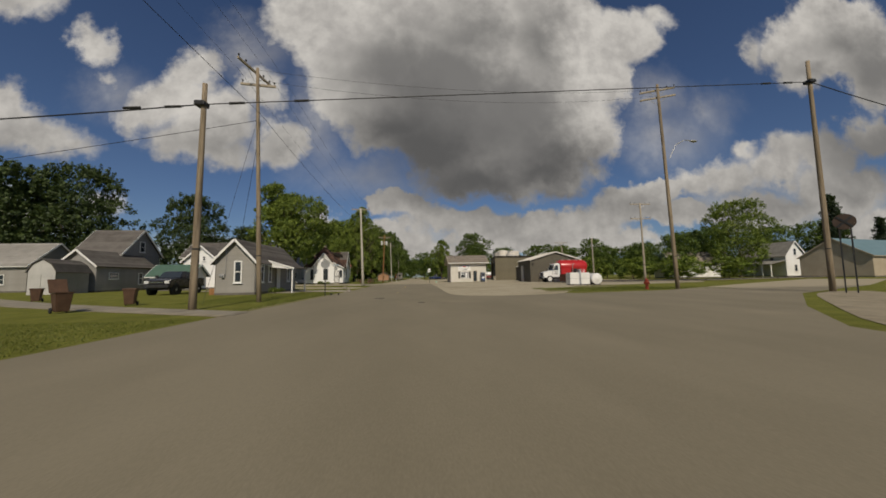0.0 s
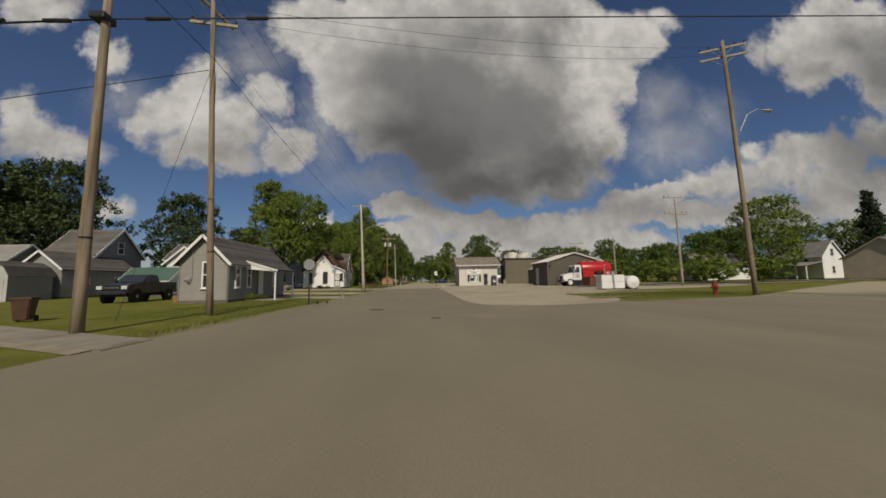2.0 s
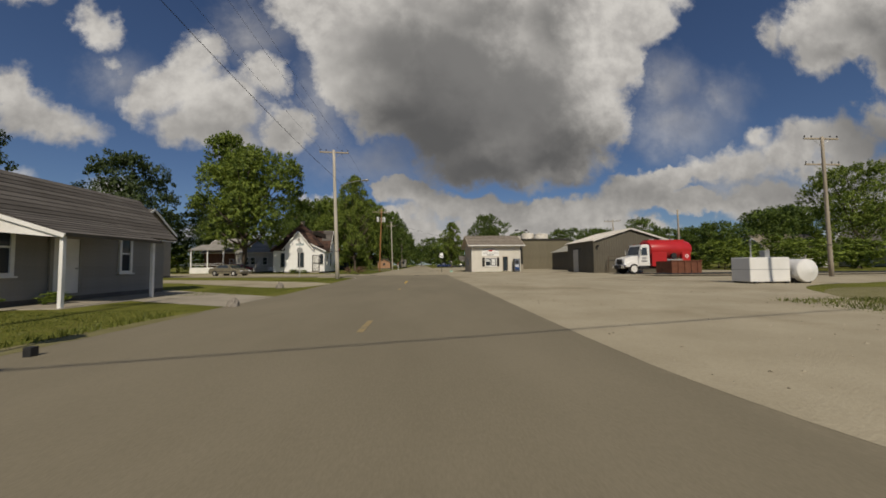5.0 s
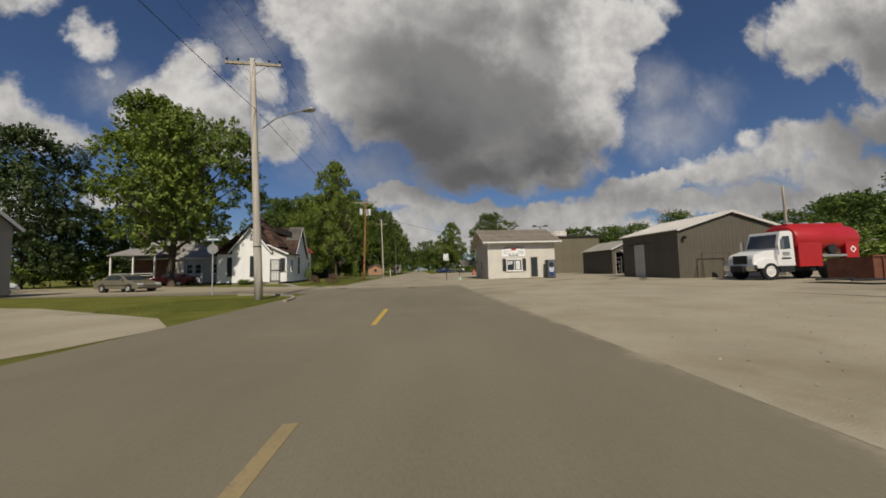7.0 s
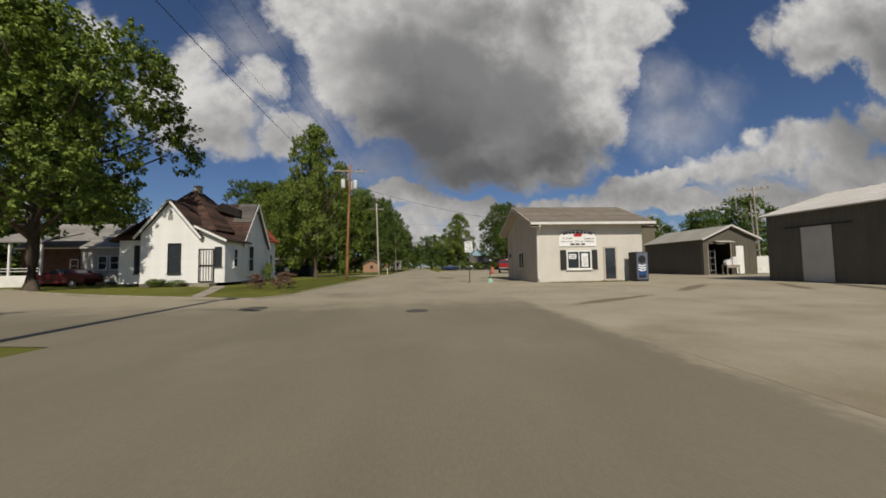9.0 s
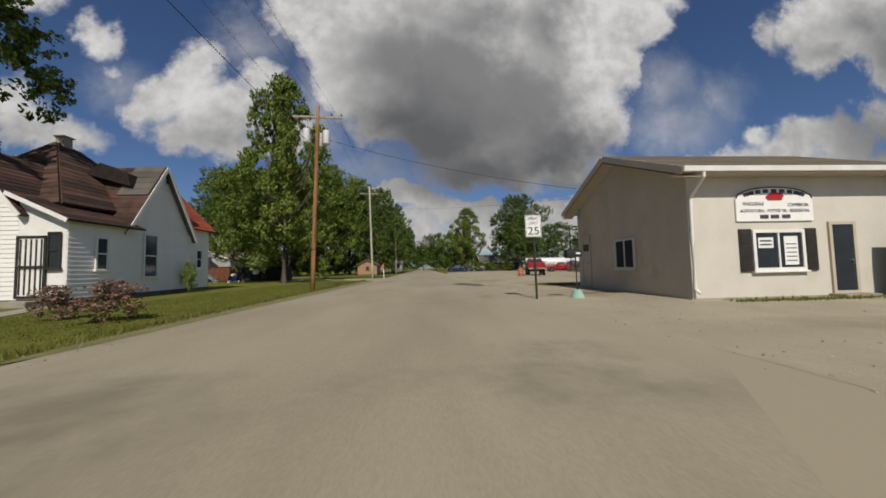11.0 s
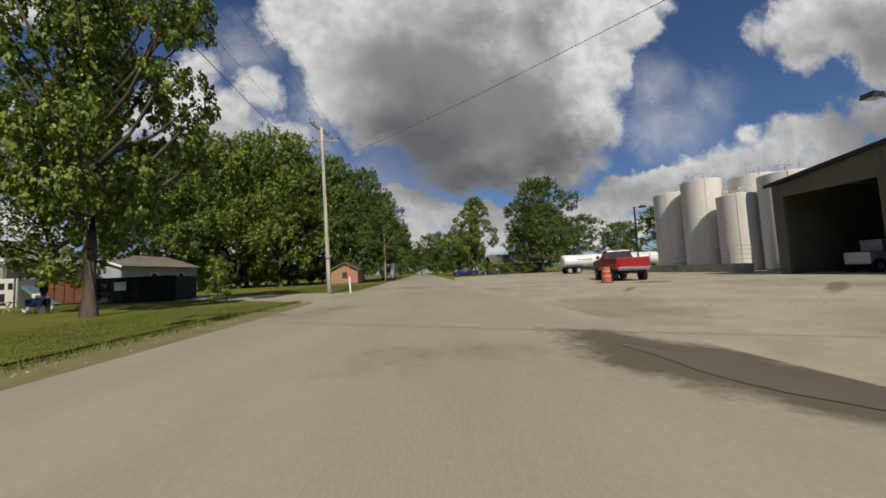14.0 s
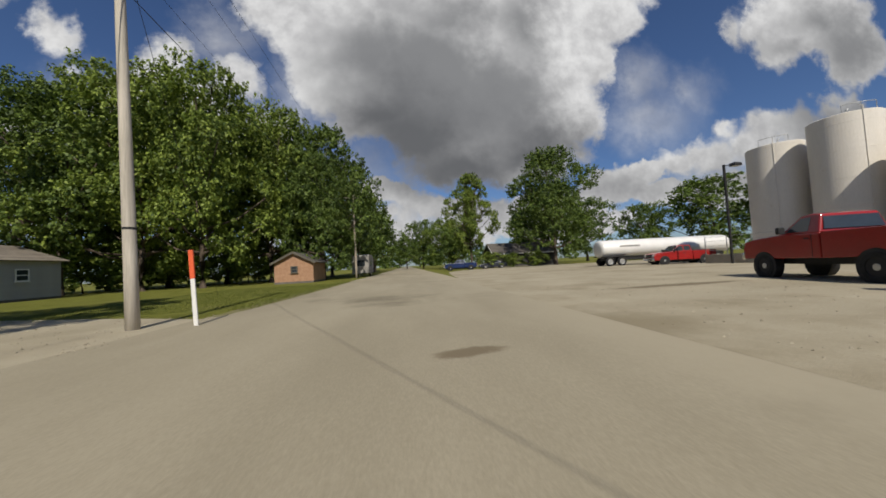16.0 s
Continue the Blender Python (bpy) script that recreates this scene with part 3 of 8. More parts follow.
def utility_pole(x, y, h, lean=(0, 0), wood=None, label="tall weathered grey wooden utility pole", r=0.145):
    p = thing("utility_pole", x, y, label, "utility pole", group="utility poles")
    n = 7
    pts = [(lean[0] * i / n, lean[1] * i / n, h * i / n - (0.3 if i == 0 else 0)) for i in range(n + 1)]
    part("shaft", pipe(pts, [r * (1 - 0.36 * i / n) for i in range(n + 1)], 12), wood or WOOD_GREY, p, smooth=True)
    part("band", lathe([(r * 0.93, 2.4), (r * 0.95, 2.41), (r * 0.95, 2.45), (r * 0.93, 2.46)], 12, None, (lean[0] * 2.4 / h, lean[1] * 2.4 / h, 0)), METAL_DARK, p)
    return p


def street_lamp(pole, z, reach, rz, rise=0.6):
    arm = part("lamp_arm", pipe([(0.1, 0, z), (reach * 0.35, 0, z + rise * 0.7), (reach * 0.75, 0, z + rise), (reach, 0, z + rise)], 0.03, 8), METAL_GREY, pole)
    arm.matrix_basis = pose(0, 0, 0, 0, 0, rz)
    head = part("lamp_head", lathe([(0.04, -0.35), (0.10, -0.2), (0.15, 0.0), (0.16, 0.2), (0.09, 0.34)], 12), METAL_GREY, arm, smooth=True)
    head.matrix_basis = pose(reach + 0.25, 0, z + rise - 0.02, 0, 90, 0) @ Matrix.Diagonal((0.6, 1, 1, 1))


def can(pole, x, y, z, h=0.85, r=0.2):
    c = part("transformer", lathe([(r * 0.95, 0), (r, 0.03), (r, h - 0.05), (r * 0.9, h), (0.05, h + 0.03)], 16), CAN_GREY, pole, "pale grey transformer can", True)
    c.location = (x, y, z)
    part("bushing", tube((0.05, 0, h), (0.08, 0, h + 0.18), 0.03, 0.02, 8), METAL_DARK, c)
    part("hanger", box(-0.03, 0.03, -0.28 if y > 0 else 0.12, -0.12 if y > 0 else 0.28, 0.2, 0.6), METAL_GREY, c)


CAN_GREY = surface("pale_grey_enamel", (0.55, 0.55, 0.54), (0.66, 0.66, 0.65), 0.45, 2, 40, 0.03)
pole_l = utility_pole(-8.9, 14.1, 9.4, (0.1, 0), WOOD_AGED, label="weathered grey wooden pole beside the sidewalk")
part("clamp", box(-0.2, 0.2, -0.2, 0.2, 8.4, 8.6, bevel=0.03), METAL_DARK, pole_l)
pole_a = utility_pole(-8.3, 18.4, 12.9, (-0.45, 0), WOOD_AGED, label="tall weathered brownish wooden utility pole", r=0.125)
crossarm(pole_a, 12.7, 1.3, 78).location = (-0.45, 0, 12.7)
crossarm(pole_a, 12.0, 0.9, 8, (-0.9, 0.9), False).location = (-0.42, 0, 12.0)
pole_b = utility_pole(-7.8, 49.2, 11.4, (-0.4, 0), WOOD_PALE, label="pale grey wooden utility pole with a street lamp", r=0.18)
crossarm(pole_b, 11.25, 1.25, 5).location = (-0.4, 0, 11.25)
street_lamp(pole_b, 8.0, 2.4, -20, 0.5)
pole_c = utility_pole(-8.0, 79.6, 11.3, (0.35, 0), WOOD_BROWN, "reddish brown wooden utility pole with transformers", 0.14)
crossarm(pole_c, 10.7, 1.5, 4).location = (0.3, 0, 10.7)
can(pole_c, -0.25, -0.33, 8.9)
can(pole_c, 0.85, -0.05, 8.9)
can(pole_c, 0.3, 0.38, 8.9)
pole_d = utility_pole(-7.6, 101.0, 11.6, (-0.3, 0), WOOD_PALE, label="pale grey wooden utility pole beside a driveway")
crossarm(pole_d, 10.7, 1.15, 5).location = (-0.28, 0, 10.7)
crossarm(pole_d, 11.5, 1.2, 75).location = (-0.3, 0, 11.5)
pole_r = utility_pole(19.35, 23.55, 15.9, (-0.5, 0), WOOD_AGED, label="tall leaning grey utility pole with a street lamp")
crossarm(pole_r, 15.5, 1.2, -25).location = (-0.5, 0, 15.5)
crossarm(pole_r, 15.0, 1.2, -25, (), True).location = (-0.5, 0, 14.9)
street_lamp(pole_r, 10.0, 2.3, 10, 1.6)
pole_s = utility_pole(23.4, 17.2, 13.7, (0, 0), WOOD_AGED, label="plain grey wooden pole at the road corner")
part("clamp", box(-0.2, 0.2, -0.2, 0.2, 12.3, 12.5, bevel=0.03), METAL_DARK, pole_s)
pole_k = utility_pole(30.9, 43.2, 10.9, (-0.1, 0), label="dark wooden utility pole by the railway")
crossarm(pole_k, 10.8, 1.45, 0)
crossarm(pole_k, 8.75, 1.45, 0)
utility_pole(34.0, 62.0, 8.3, (-0.1, 0), label="weathered pole behind the garage")
pole_n = utility_pole(36.7, 81.5, 9.6, (-0.3, 0), label="weathered utility pole behind the sheds", r=0.11)
utility_pole(37.5, 82.7, 8.2, (-0.25, 0), label="thin weathered pole behind the sheds", r=0.09)
crossarm(pole_n, 9.3, 1.5, -20).location = (-0.3, 0, 9.3)
pole_e = utility_pole(-7.4, 135.0, 10.5, (0, 0), label="distant grey utility pole by the street")
crossarm(pole_e, 10.2, 1.2, 5)
yard = utility_pole(-30.0, 101.0, 8.3, (0, 0), label="thin pale pole in the back yard", r=0.09)
crossarm(yard, 8.1, 1.1, 10, (), False)
utility_pole(-33.5, 104.0, 6.4, (0, 0), label="thin grey pole in the back yard", r=0.07)


def wire(a, b, sag=0.5, r=0.014, label="black overhead utility wire between poles"):
    a, b = Vector(a), Vector(b)
    n = 14
    pts = [a.lerp(b, i / n) - Vector((0, 0, 4 * sag * (i / n) * (1 - i / n))) for i in range(n + 1)]
    return solid("overhead_wire", pipe(pts, r, 5), WIRE, label, "wire", group="overhead wires")


top = {"z": (-8.4, -28, 12.6), "a": (-8.75, 18.4, 12.9), "b": (-8.2, 49.2, 11.5), "c": (-7.7, 79.6, 10.95), "d": (-7.9, 101, 11.0), "e": (-7.4, 135, 10.4), "f": (-7.0, 190, 10.4)}
for p, q in ("za", "ab", "bc", "cd", "de", "ef"):
    for dx, dz in ((-1.1, 0), (0.15, 0.35), (1.1, 0)):
        wire(Vector(top[p]) + Vector((dx, 0.15, dz)), Vector(top[q]) + Vector((dx, 0.15, dz)), 0.45, 0.006)
    wire(Vector(top[p]) + Vector((0.2, 0, -2.6)), Vector(top[q]) + Vector((0.2, 0, -2.6)), 0.5, 0.012, "thick black communication cable between poles")
wire((-8.85, 14.1, 8.5), (23.4, 17.2, 12.4), 0.0, 0.022, "thick black span cable across the street")
wire((-8.85, 14.1, 8.5), (-45, 10, 4.2), 0.6, 0.028, "thick black span cable from a corner pole")
wire((23.4, 17.2, 12.4), (60, 24, 11), 0.5, 0.028, "thick black span cable from a corner pole")
for p, q, u in (((-8.85, 14.1, 8.5), (23.4, 17.2, 12.4), (0.04, 0.12, 0.9, 0.95)), ((-8.85, 14.1, 8.44), (-45, 10, 4.1), (0.03, 0.07))):
    for t in u:
        c = Vector(p).lerp(Vector(q), t)
        s = solid("cable_splice", tube((-0.3, 0, 0), (0.3, 0, 0), 0.055, None, 8), METAL_DARK, "black splice sleeve on the span cable", "cable splice", group="cable splices")
        s.matrix_basis = Matrix.Translation(c) @ (Vector(q) - Vector(p)).to_track_quat("X", "Z").to_matrix().to_4x4()
wire((-8.6, 18.4, 9.9), (-45, 16, 2.5), 0.3, 0.014)
wire((-8.75, 18.4, 12.8), (18.85, 23.55, 15.5), 0.7, 0.007)
wire((-8.75, 18.4, 12.2), (18.85, 23.55, 15.0), 0.9, 0.007)
wire((-8.5, 18.4, 9.8), (-14.3, 28.0, 4.2), 0.3, 0.012, "black service drop to the grey house")
wire((-8.6, 18.4, 10.2), (-9.8, 16.2, 0.05), 0.0, 0.008, "steel guy wire of a utility pole")
wire((-7.9, 101, 10.2), (-11.5, 112, 0.05), 0.0, 0.008, "steel guy wire of a utility pole")
wire((-7.7, 79.6, 9.4), (7.0, 76.0, 5.15), 0.35, 0.012, "twisted black service cable to the shop")
wire((-7.9, 101, 9.0), (7.0, 76.2, 4.75), 0.4, 0.006, "black service wire to the shop")

# ---- building parts ----
DOOR_DARK = surface("dark_door", (0.02, 0.018, 0.016), (0.05, 0.045, 0.04), 0.5, 3, 40, 0.05)
DOOR_PALE = surface("pale_steel_door", (0.42, 0.40, 0.36), (0.52, 0.50, 0.45), 0.6, 1, 40, 0.05, blotch=(0.33, 0.30, 0.25), blotch_scale=0.8)
PAPER = surface("white_paper_notice", (0.75, 0.75, 0.72), (0.82, 0.82, 0.8), 0.8, 3, 40, 0)
PRINT = surface("dark_print", (0.04, 0.04, 0.05), (0.08, 0.08, 0.09), 0.7, 3, 40, 0)
RED_PAINT = surface("red_paint", (0.36, 0.014, 0.016), (0.46, 0.022, 0.024), 0.32, 0.8, 40, 0.03, spec=0.5)
RED_ROOF = surface("red_shingle", (0.26, 0.05, 0.025), (0.36, 0.085, 0.045), 0.9, 1, 25, 0.35, vary=0.2)
CURTAIN = surface("pale_blind", (0.42, 0.41, 0.38), (0.55, 0.54, 0.5), 0.9, 2, 30, 0.05, stretch=(1, 1, 6))
FOUNDATION = surface("dark_block_foundation", (0.09, 0.08, 0.07), (0.17, 0.155, 0.135), 0.95, 2, 30, 0.4)


def placed(ob, x, y, z=0.0, rz=0.0):
    ob.matrix_basis = pose(x, y, z, 0, 0, rz)
    return ob


def ring(w, h, t, d, bm=None):
    """A rectangular frame, w by h outside, t wide and d deep, standing on z = 0 and facing -y."""
    bm = bm or bmesh.new()
    box(-w / 2, -w / 2 + t, -d, 0, 0, h, bm)
    box(w / 2 - t, w / 2, -d, 0, 0, h, bm)
    box(-w / 2 + t, w / 2 - t, -d, 0, 0, t, bm)
    box(-w / 2 + t, w / 2 - t, -d, 0, h - t, h, bm)
    return bm


def window(house, x, y, z, w, h, rz, trim=None, split="sash", t=0.09, pane=None, blind=False):
    """A framed window on a wall; rz 0 faces -y, 90 faces +x, -90 faces -x."""
    trim = trim or WHITE
    fr = placed(part("window", ring(w, h, t, 0.07), trim, house), x, y, z, rz)
    pane = pane or GLASS
    if split == "sash":
        part("pane", box(-w / 2 + t, w / 2 - t, -0.022, 0.0, t, h / 2), pane, fr)
        part("pane", box(-w / 2 + t, w / 2 - t, -0.034, -0.002, h / 2, h - t), pane, fr)
        part("sash_bar", box(-w / 2 + t, w / 2 - t, -0.052, -0.004, h / 2 - 0.03, h / 2 + 0.03), trim, fr)
    elif split == "slider":
        part("pane", box(-w / 2 + t, 0, -0.022, 0.0, t, h - t), pane, fr)
        part("pane", box(0, w / 2 - t, -0.034, -0.002, t, h - t), CURTAIN if blind else pane, fr)
        part("mullion", box(-0.03, 0.03, -0.055, -0.004, t, h - t), trim, fr)
    else:
        part("pane", box(-w / 2 + t, w / 2 - t, -0.022, 0.0, t, h - t), pane, fr)
    part("sill", box(-w / 2 - 0.06, w / 2 + 0.06, -0.12, 0.0, -0.05, 0.0, bevel=0.008), trim, fr)
    return fr


def door(house, x, y, z, w, h, rz, leaf, trim=None, lights=0, panels=0, knob=1):
    trim = trim or WHITE
    fr = placed(part("door", ring(w + 0.2, h + 0.1, 0.1, 0.06), trim, house), x, y, z, rz)
    part("leaf", box(-w / 2, w / 2, -0.03, 0.0, 0.1, h, bevel=0.004), leaf, fr)
    for i in range(lights):
        cx = (i - (lights - 1) / 2) * w / (lights + 0.6)
        part("door_light", box(cx - 0.07, cx + 0.07, -0.04, -0.005, h * 0.72, h * 0.86), GLASS, fr)
    for i in range(panels):
        z0 = 0.22 + i * (h - 0.3) / panels
        part("panel", box(-w / 2 + 0.12, w / 2 - 0.12, -0.042, -0.005, z0, z0 + (h - 0.3) / panels - 0.1, bevel=0.006), leaf, fr)
    if knob:
        part("handle", tube((w / 2 - 0.1, -0.09, h * 0.48), (w / 2 - 0.1, -0.02, h * 0.48), 0.03, None, 8), METAL_GREY, fr)
    return fr


def clapboards(house, p0, p1, z0, z1, material, peak=None, pitch=0.17, d=0.035):
    """Lapped boards over a wall from p0 to p1 (seen with p0 at the left); peak: (share along, height) of a gable."""
    p0, p1 = Vector(p0), Vector(p1)
    run = p1 - p0
    length = run.length
    rz = math.degrees(math.atan2(run.y, run.x))
    top = peak[1] if peak else z1
    k = 0
    z = z0
    shared = None
    while z < top - 0.03:
        zt = min(z + pitch * 1.04, top)
        a0, a1 = 0.0, length

        def reach(zz):
            if zz <= z1 or not peak:
                return 0.0, length
            s = (zz - z1) / (peak[1] - z1)
            return peak[0] * length * s, length - (1 - peak[0]) * length * s

        lo0, lo1 = reach(z)
        hi0, hi1 = reach(zt)
        whole = hi0 == 0.0 and hi1 == length and zt == z + pitch * 1.04
        if whole and shared:
            b = new("siding_board", shared)
            b.parent = house
        else:
            bm = bmesh.new()
            v = [bm.verts.new(c) for c in ((lo0, -d, 0), (lo1, -d, 0), (hi1, -0.008, zt - z), (hi0, -0.008, zt - z), (lo0, 0.03, 0), (lo1, 0.03, 0), (hi1, 0.03, zt - z), (hi0, 0.03, zt - z))]
            for q in ((0, 1, 2, 3), (4, 7, 6, 5), (0, 4, 5, 1), (3, 2, 6, 7), (0, 3, 7, 4), (1, 5, 6, 2)):
                try:
                    bm.faces.new([v[i] for i in q])
                except ValueError:
                    pass
            b = part("siding_board", bm, material, house)
            if whole:
                shared = b.data
        b.matrix_basis = pose(p0.x, p0.y, z, 0, 0, rz)
        z += pitch
        k += 1


def slope(house, a, b, c, d, material, courses=0, thick=0.1, name="roof"):
    """A roof plane: a, b along the eave, c, d along the ridge (d over a), with shingle courses laid on it."""
    a, b, c, d = (Vector(p) for p in (a, b, c, d))
    nrm = (b - a).cross(d - a).normalized()
    if nrm.z < 0:
        nrm = -nrm
    bm = bmesh.new()
    lo = [bm.verts.new(p) for p in (a, b, c, d)]
    hi = [bm.verts.new(p + nrm * thick) for p in (a, b, c, d)]
    bm.faces.new(lo[::-1])
    bm.faces.new(hi)
    for i in range(4):
        bm.faces.new((lo[i], lo[(i + 1) % 4], hi[(i + 1) % 4], hi[i]))
    bmesh.ops.recalc_face_normals(bm, faces=bm.faces[:])
    r = part(name, bm, material, house)
    for i in range(courses):
        s0, s1 = i / courses, min((i + 1.12) / courses, 1)
        bm = bmesh.new()
        low = [a.lerp(d, s0), b.lerp(c, s0)]
        up = [a.lerp(d, s1), b.lerp(c, s1)]
        v = [bm.verts.new(p) for p in (low[0] + nrm * thick, low[1] + nrm * thick, low[1] + nrm * (thick + 0.025), low[0] + nrm * (thick + 0.025), up[0] + nrm * (thick + 0.006), up[1] + nrm * (thick + 0.006))]
        bm.faces.new((v[0], v[1], v[2], v[3]))
        bm.faces.new((v[3], v[2], v[5], v[4]))
        bmesh.ops.recalc_face_normals(bm, faces=bm.faces[:])
        part("shingle_course", bm, material, r)
    return r


def board(house, p0, p1, w, h, material, name="trim_board"):
    """A straight board between two points, w thick and h high."""
    p0, p1 = Vector(p0), Vector(p1)
    L = (p1 - p0).length
    b = part(name, box(0, L, -w / 2, w / 2, -h / 2, h / 2), material, house)
    b.matrix_basis = Matrix.Translation(p0) @ (p1 - p0).to_track_quat("X", "Z").to_matrix().to_4x4()
    return b


def house_thing(name, x, y, label, category="house", rz=0):
    return thing(name, x, y, label, category, rz=rz)


# ---- the grey house ----
def grey_house():
    x0, x1, y0, y1, ev, pk = -15.75, -12.75, 27.5, 36.2, 2.85, 4.45
    h = house_thing("grey_house", x0, y0, "small grey clapboard house with a dark shingle roof and side porch")
    W, D = x1 - x0, y1 - y0
    part("wall", prism([(0, 0.3), (W, 0.3), (W, ev), (W / 2, pk), (0, ev)], 0, D, "y"), SIDING_GREY, h)
    part("foundation", box(-0.02, W + 0.02, -0.02, D + 0.02, -0.1, 0.3), FOUNDATION, h)
    clapboards(h, (0, 0), (W, 0), 0.3, ev, SIDING_GREY, (0.5, pk), 0.15)
    clapboards(h, (W, 0), (W, D), 0.3, ev, SIDING_GREY, None, 0.15)
    o = 0.32
    s = (pk - ev) / (W / 2)
    for k in (-1, 1):
        xe = W / 2 + k * (W / 2 + o)
        slope(h, (xe, -o, ev - s * o), (xe, D + o, ev - s * o), (W / 2, D + o, pk), (W / 2, -o, pk), SHINGLE, 12)
        board(h, (xe, -o - 0.02, ev - s * o + 0.02), (W / 2, -o - 0.02, pk + 0.02), 0.03, 0.17, WHITE, "rake_board")
    board(h, (W + o, -o, ev - s * o + 0.03), (W + o, D + o, ev - s * o + 0.03), 0.03, 0.12, WHITE, "fascia")
    for x in (0.03, W - 0.03):
        board(h, (x, -0.04, 0.3), (x, -0.04, ev), 0.1, 0.04, SIDING_GREY, "corner_board")
    window(h, 1.72, -0.035, 1.05, 0.62, 1.75, 0, t=0.1, blind=True)
    window(h, W + 0.035, 1.05, 1.05, 0.6, 1.75, 90, t=0.1)
    window(h, W + 0.035, 2.5, 1.05, 0.6, 1.75, 90, t=0.1)
    door(h, W + 0.04, 4.3, 0.3, 0.85, 2.0, 90, WHITE, SIDING_GREY)
    window(h, W + 0.035, 6.6, 1.05, 0.6, 1.6, 90, t=0.1)
    # porch: a lean-to roof on two posts over a low step
    slope(h, (W + 2.2, 2.05, 2.2), (W + 2.2, 5.6, 2.2), (W, 5.6, 2.95), (W, 2.05, 2.95), SHINGLE, 7, 0.08, "porch_roof")
    part("porch_gable", prism([(W + 0.05, 2.35), (W + 2.15, 2.15), (W + 0.05, 2.9)], 2.08, 2.14, "y"), WHITE, h)
    board(h, (W, 2.03, 2.92), (W + 2.25, 2.03, 2.2), 0.03, 0.12, WHITE, "rake_board")
    for y in (2.2, 5.4):
        part("porch_post", box(W + 2.0, W + 2.1, y - 0.05, y + 0.05, 0.12, 2.2, bevel=0.01), WHITE, h)
    part("porch_floor", box(W + 0.04, W + 2.2, 2.05, 5.6, -0.05, 0.14, bevel=0.02), CONCRETE, h)
    # meter, conduit and cable box on the gable
    meter = part("meter_box", box(0.5, 0.72, -0.16, -0.03, 1.45, 1.75, bevel=0.02), METAL_GREY, h)
    part("meter", lathe([(0.08, 0), (0.09, 0.05), (0.06, 0.09)], 12), METAL_GREY, meter).matrix_basis = pose(0.61, -0.16, 1.62, 90)
    part("conduit", pipe([(0.78, -0.06, 1.6), (0.78, -0.06, 3.5), (0.74, -0.06, 3.62)], 0.025, 6), METAL_GREY, h)
    h.location.z = -0.12
    part("cable_box", box(0.3, 0.46, -0.12, -0.03, 1.6, 1.75, bevel=0.01), METAL_GREY, h)
    return h


grey_house()


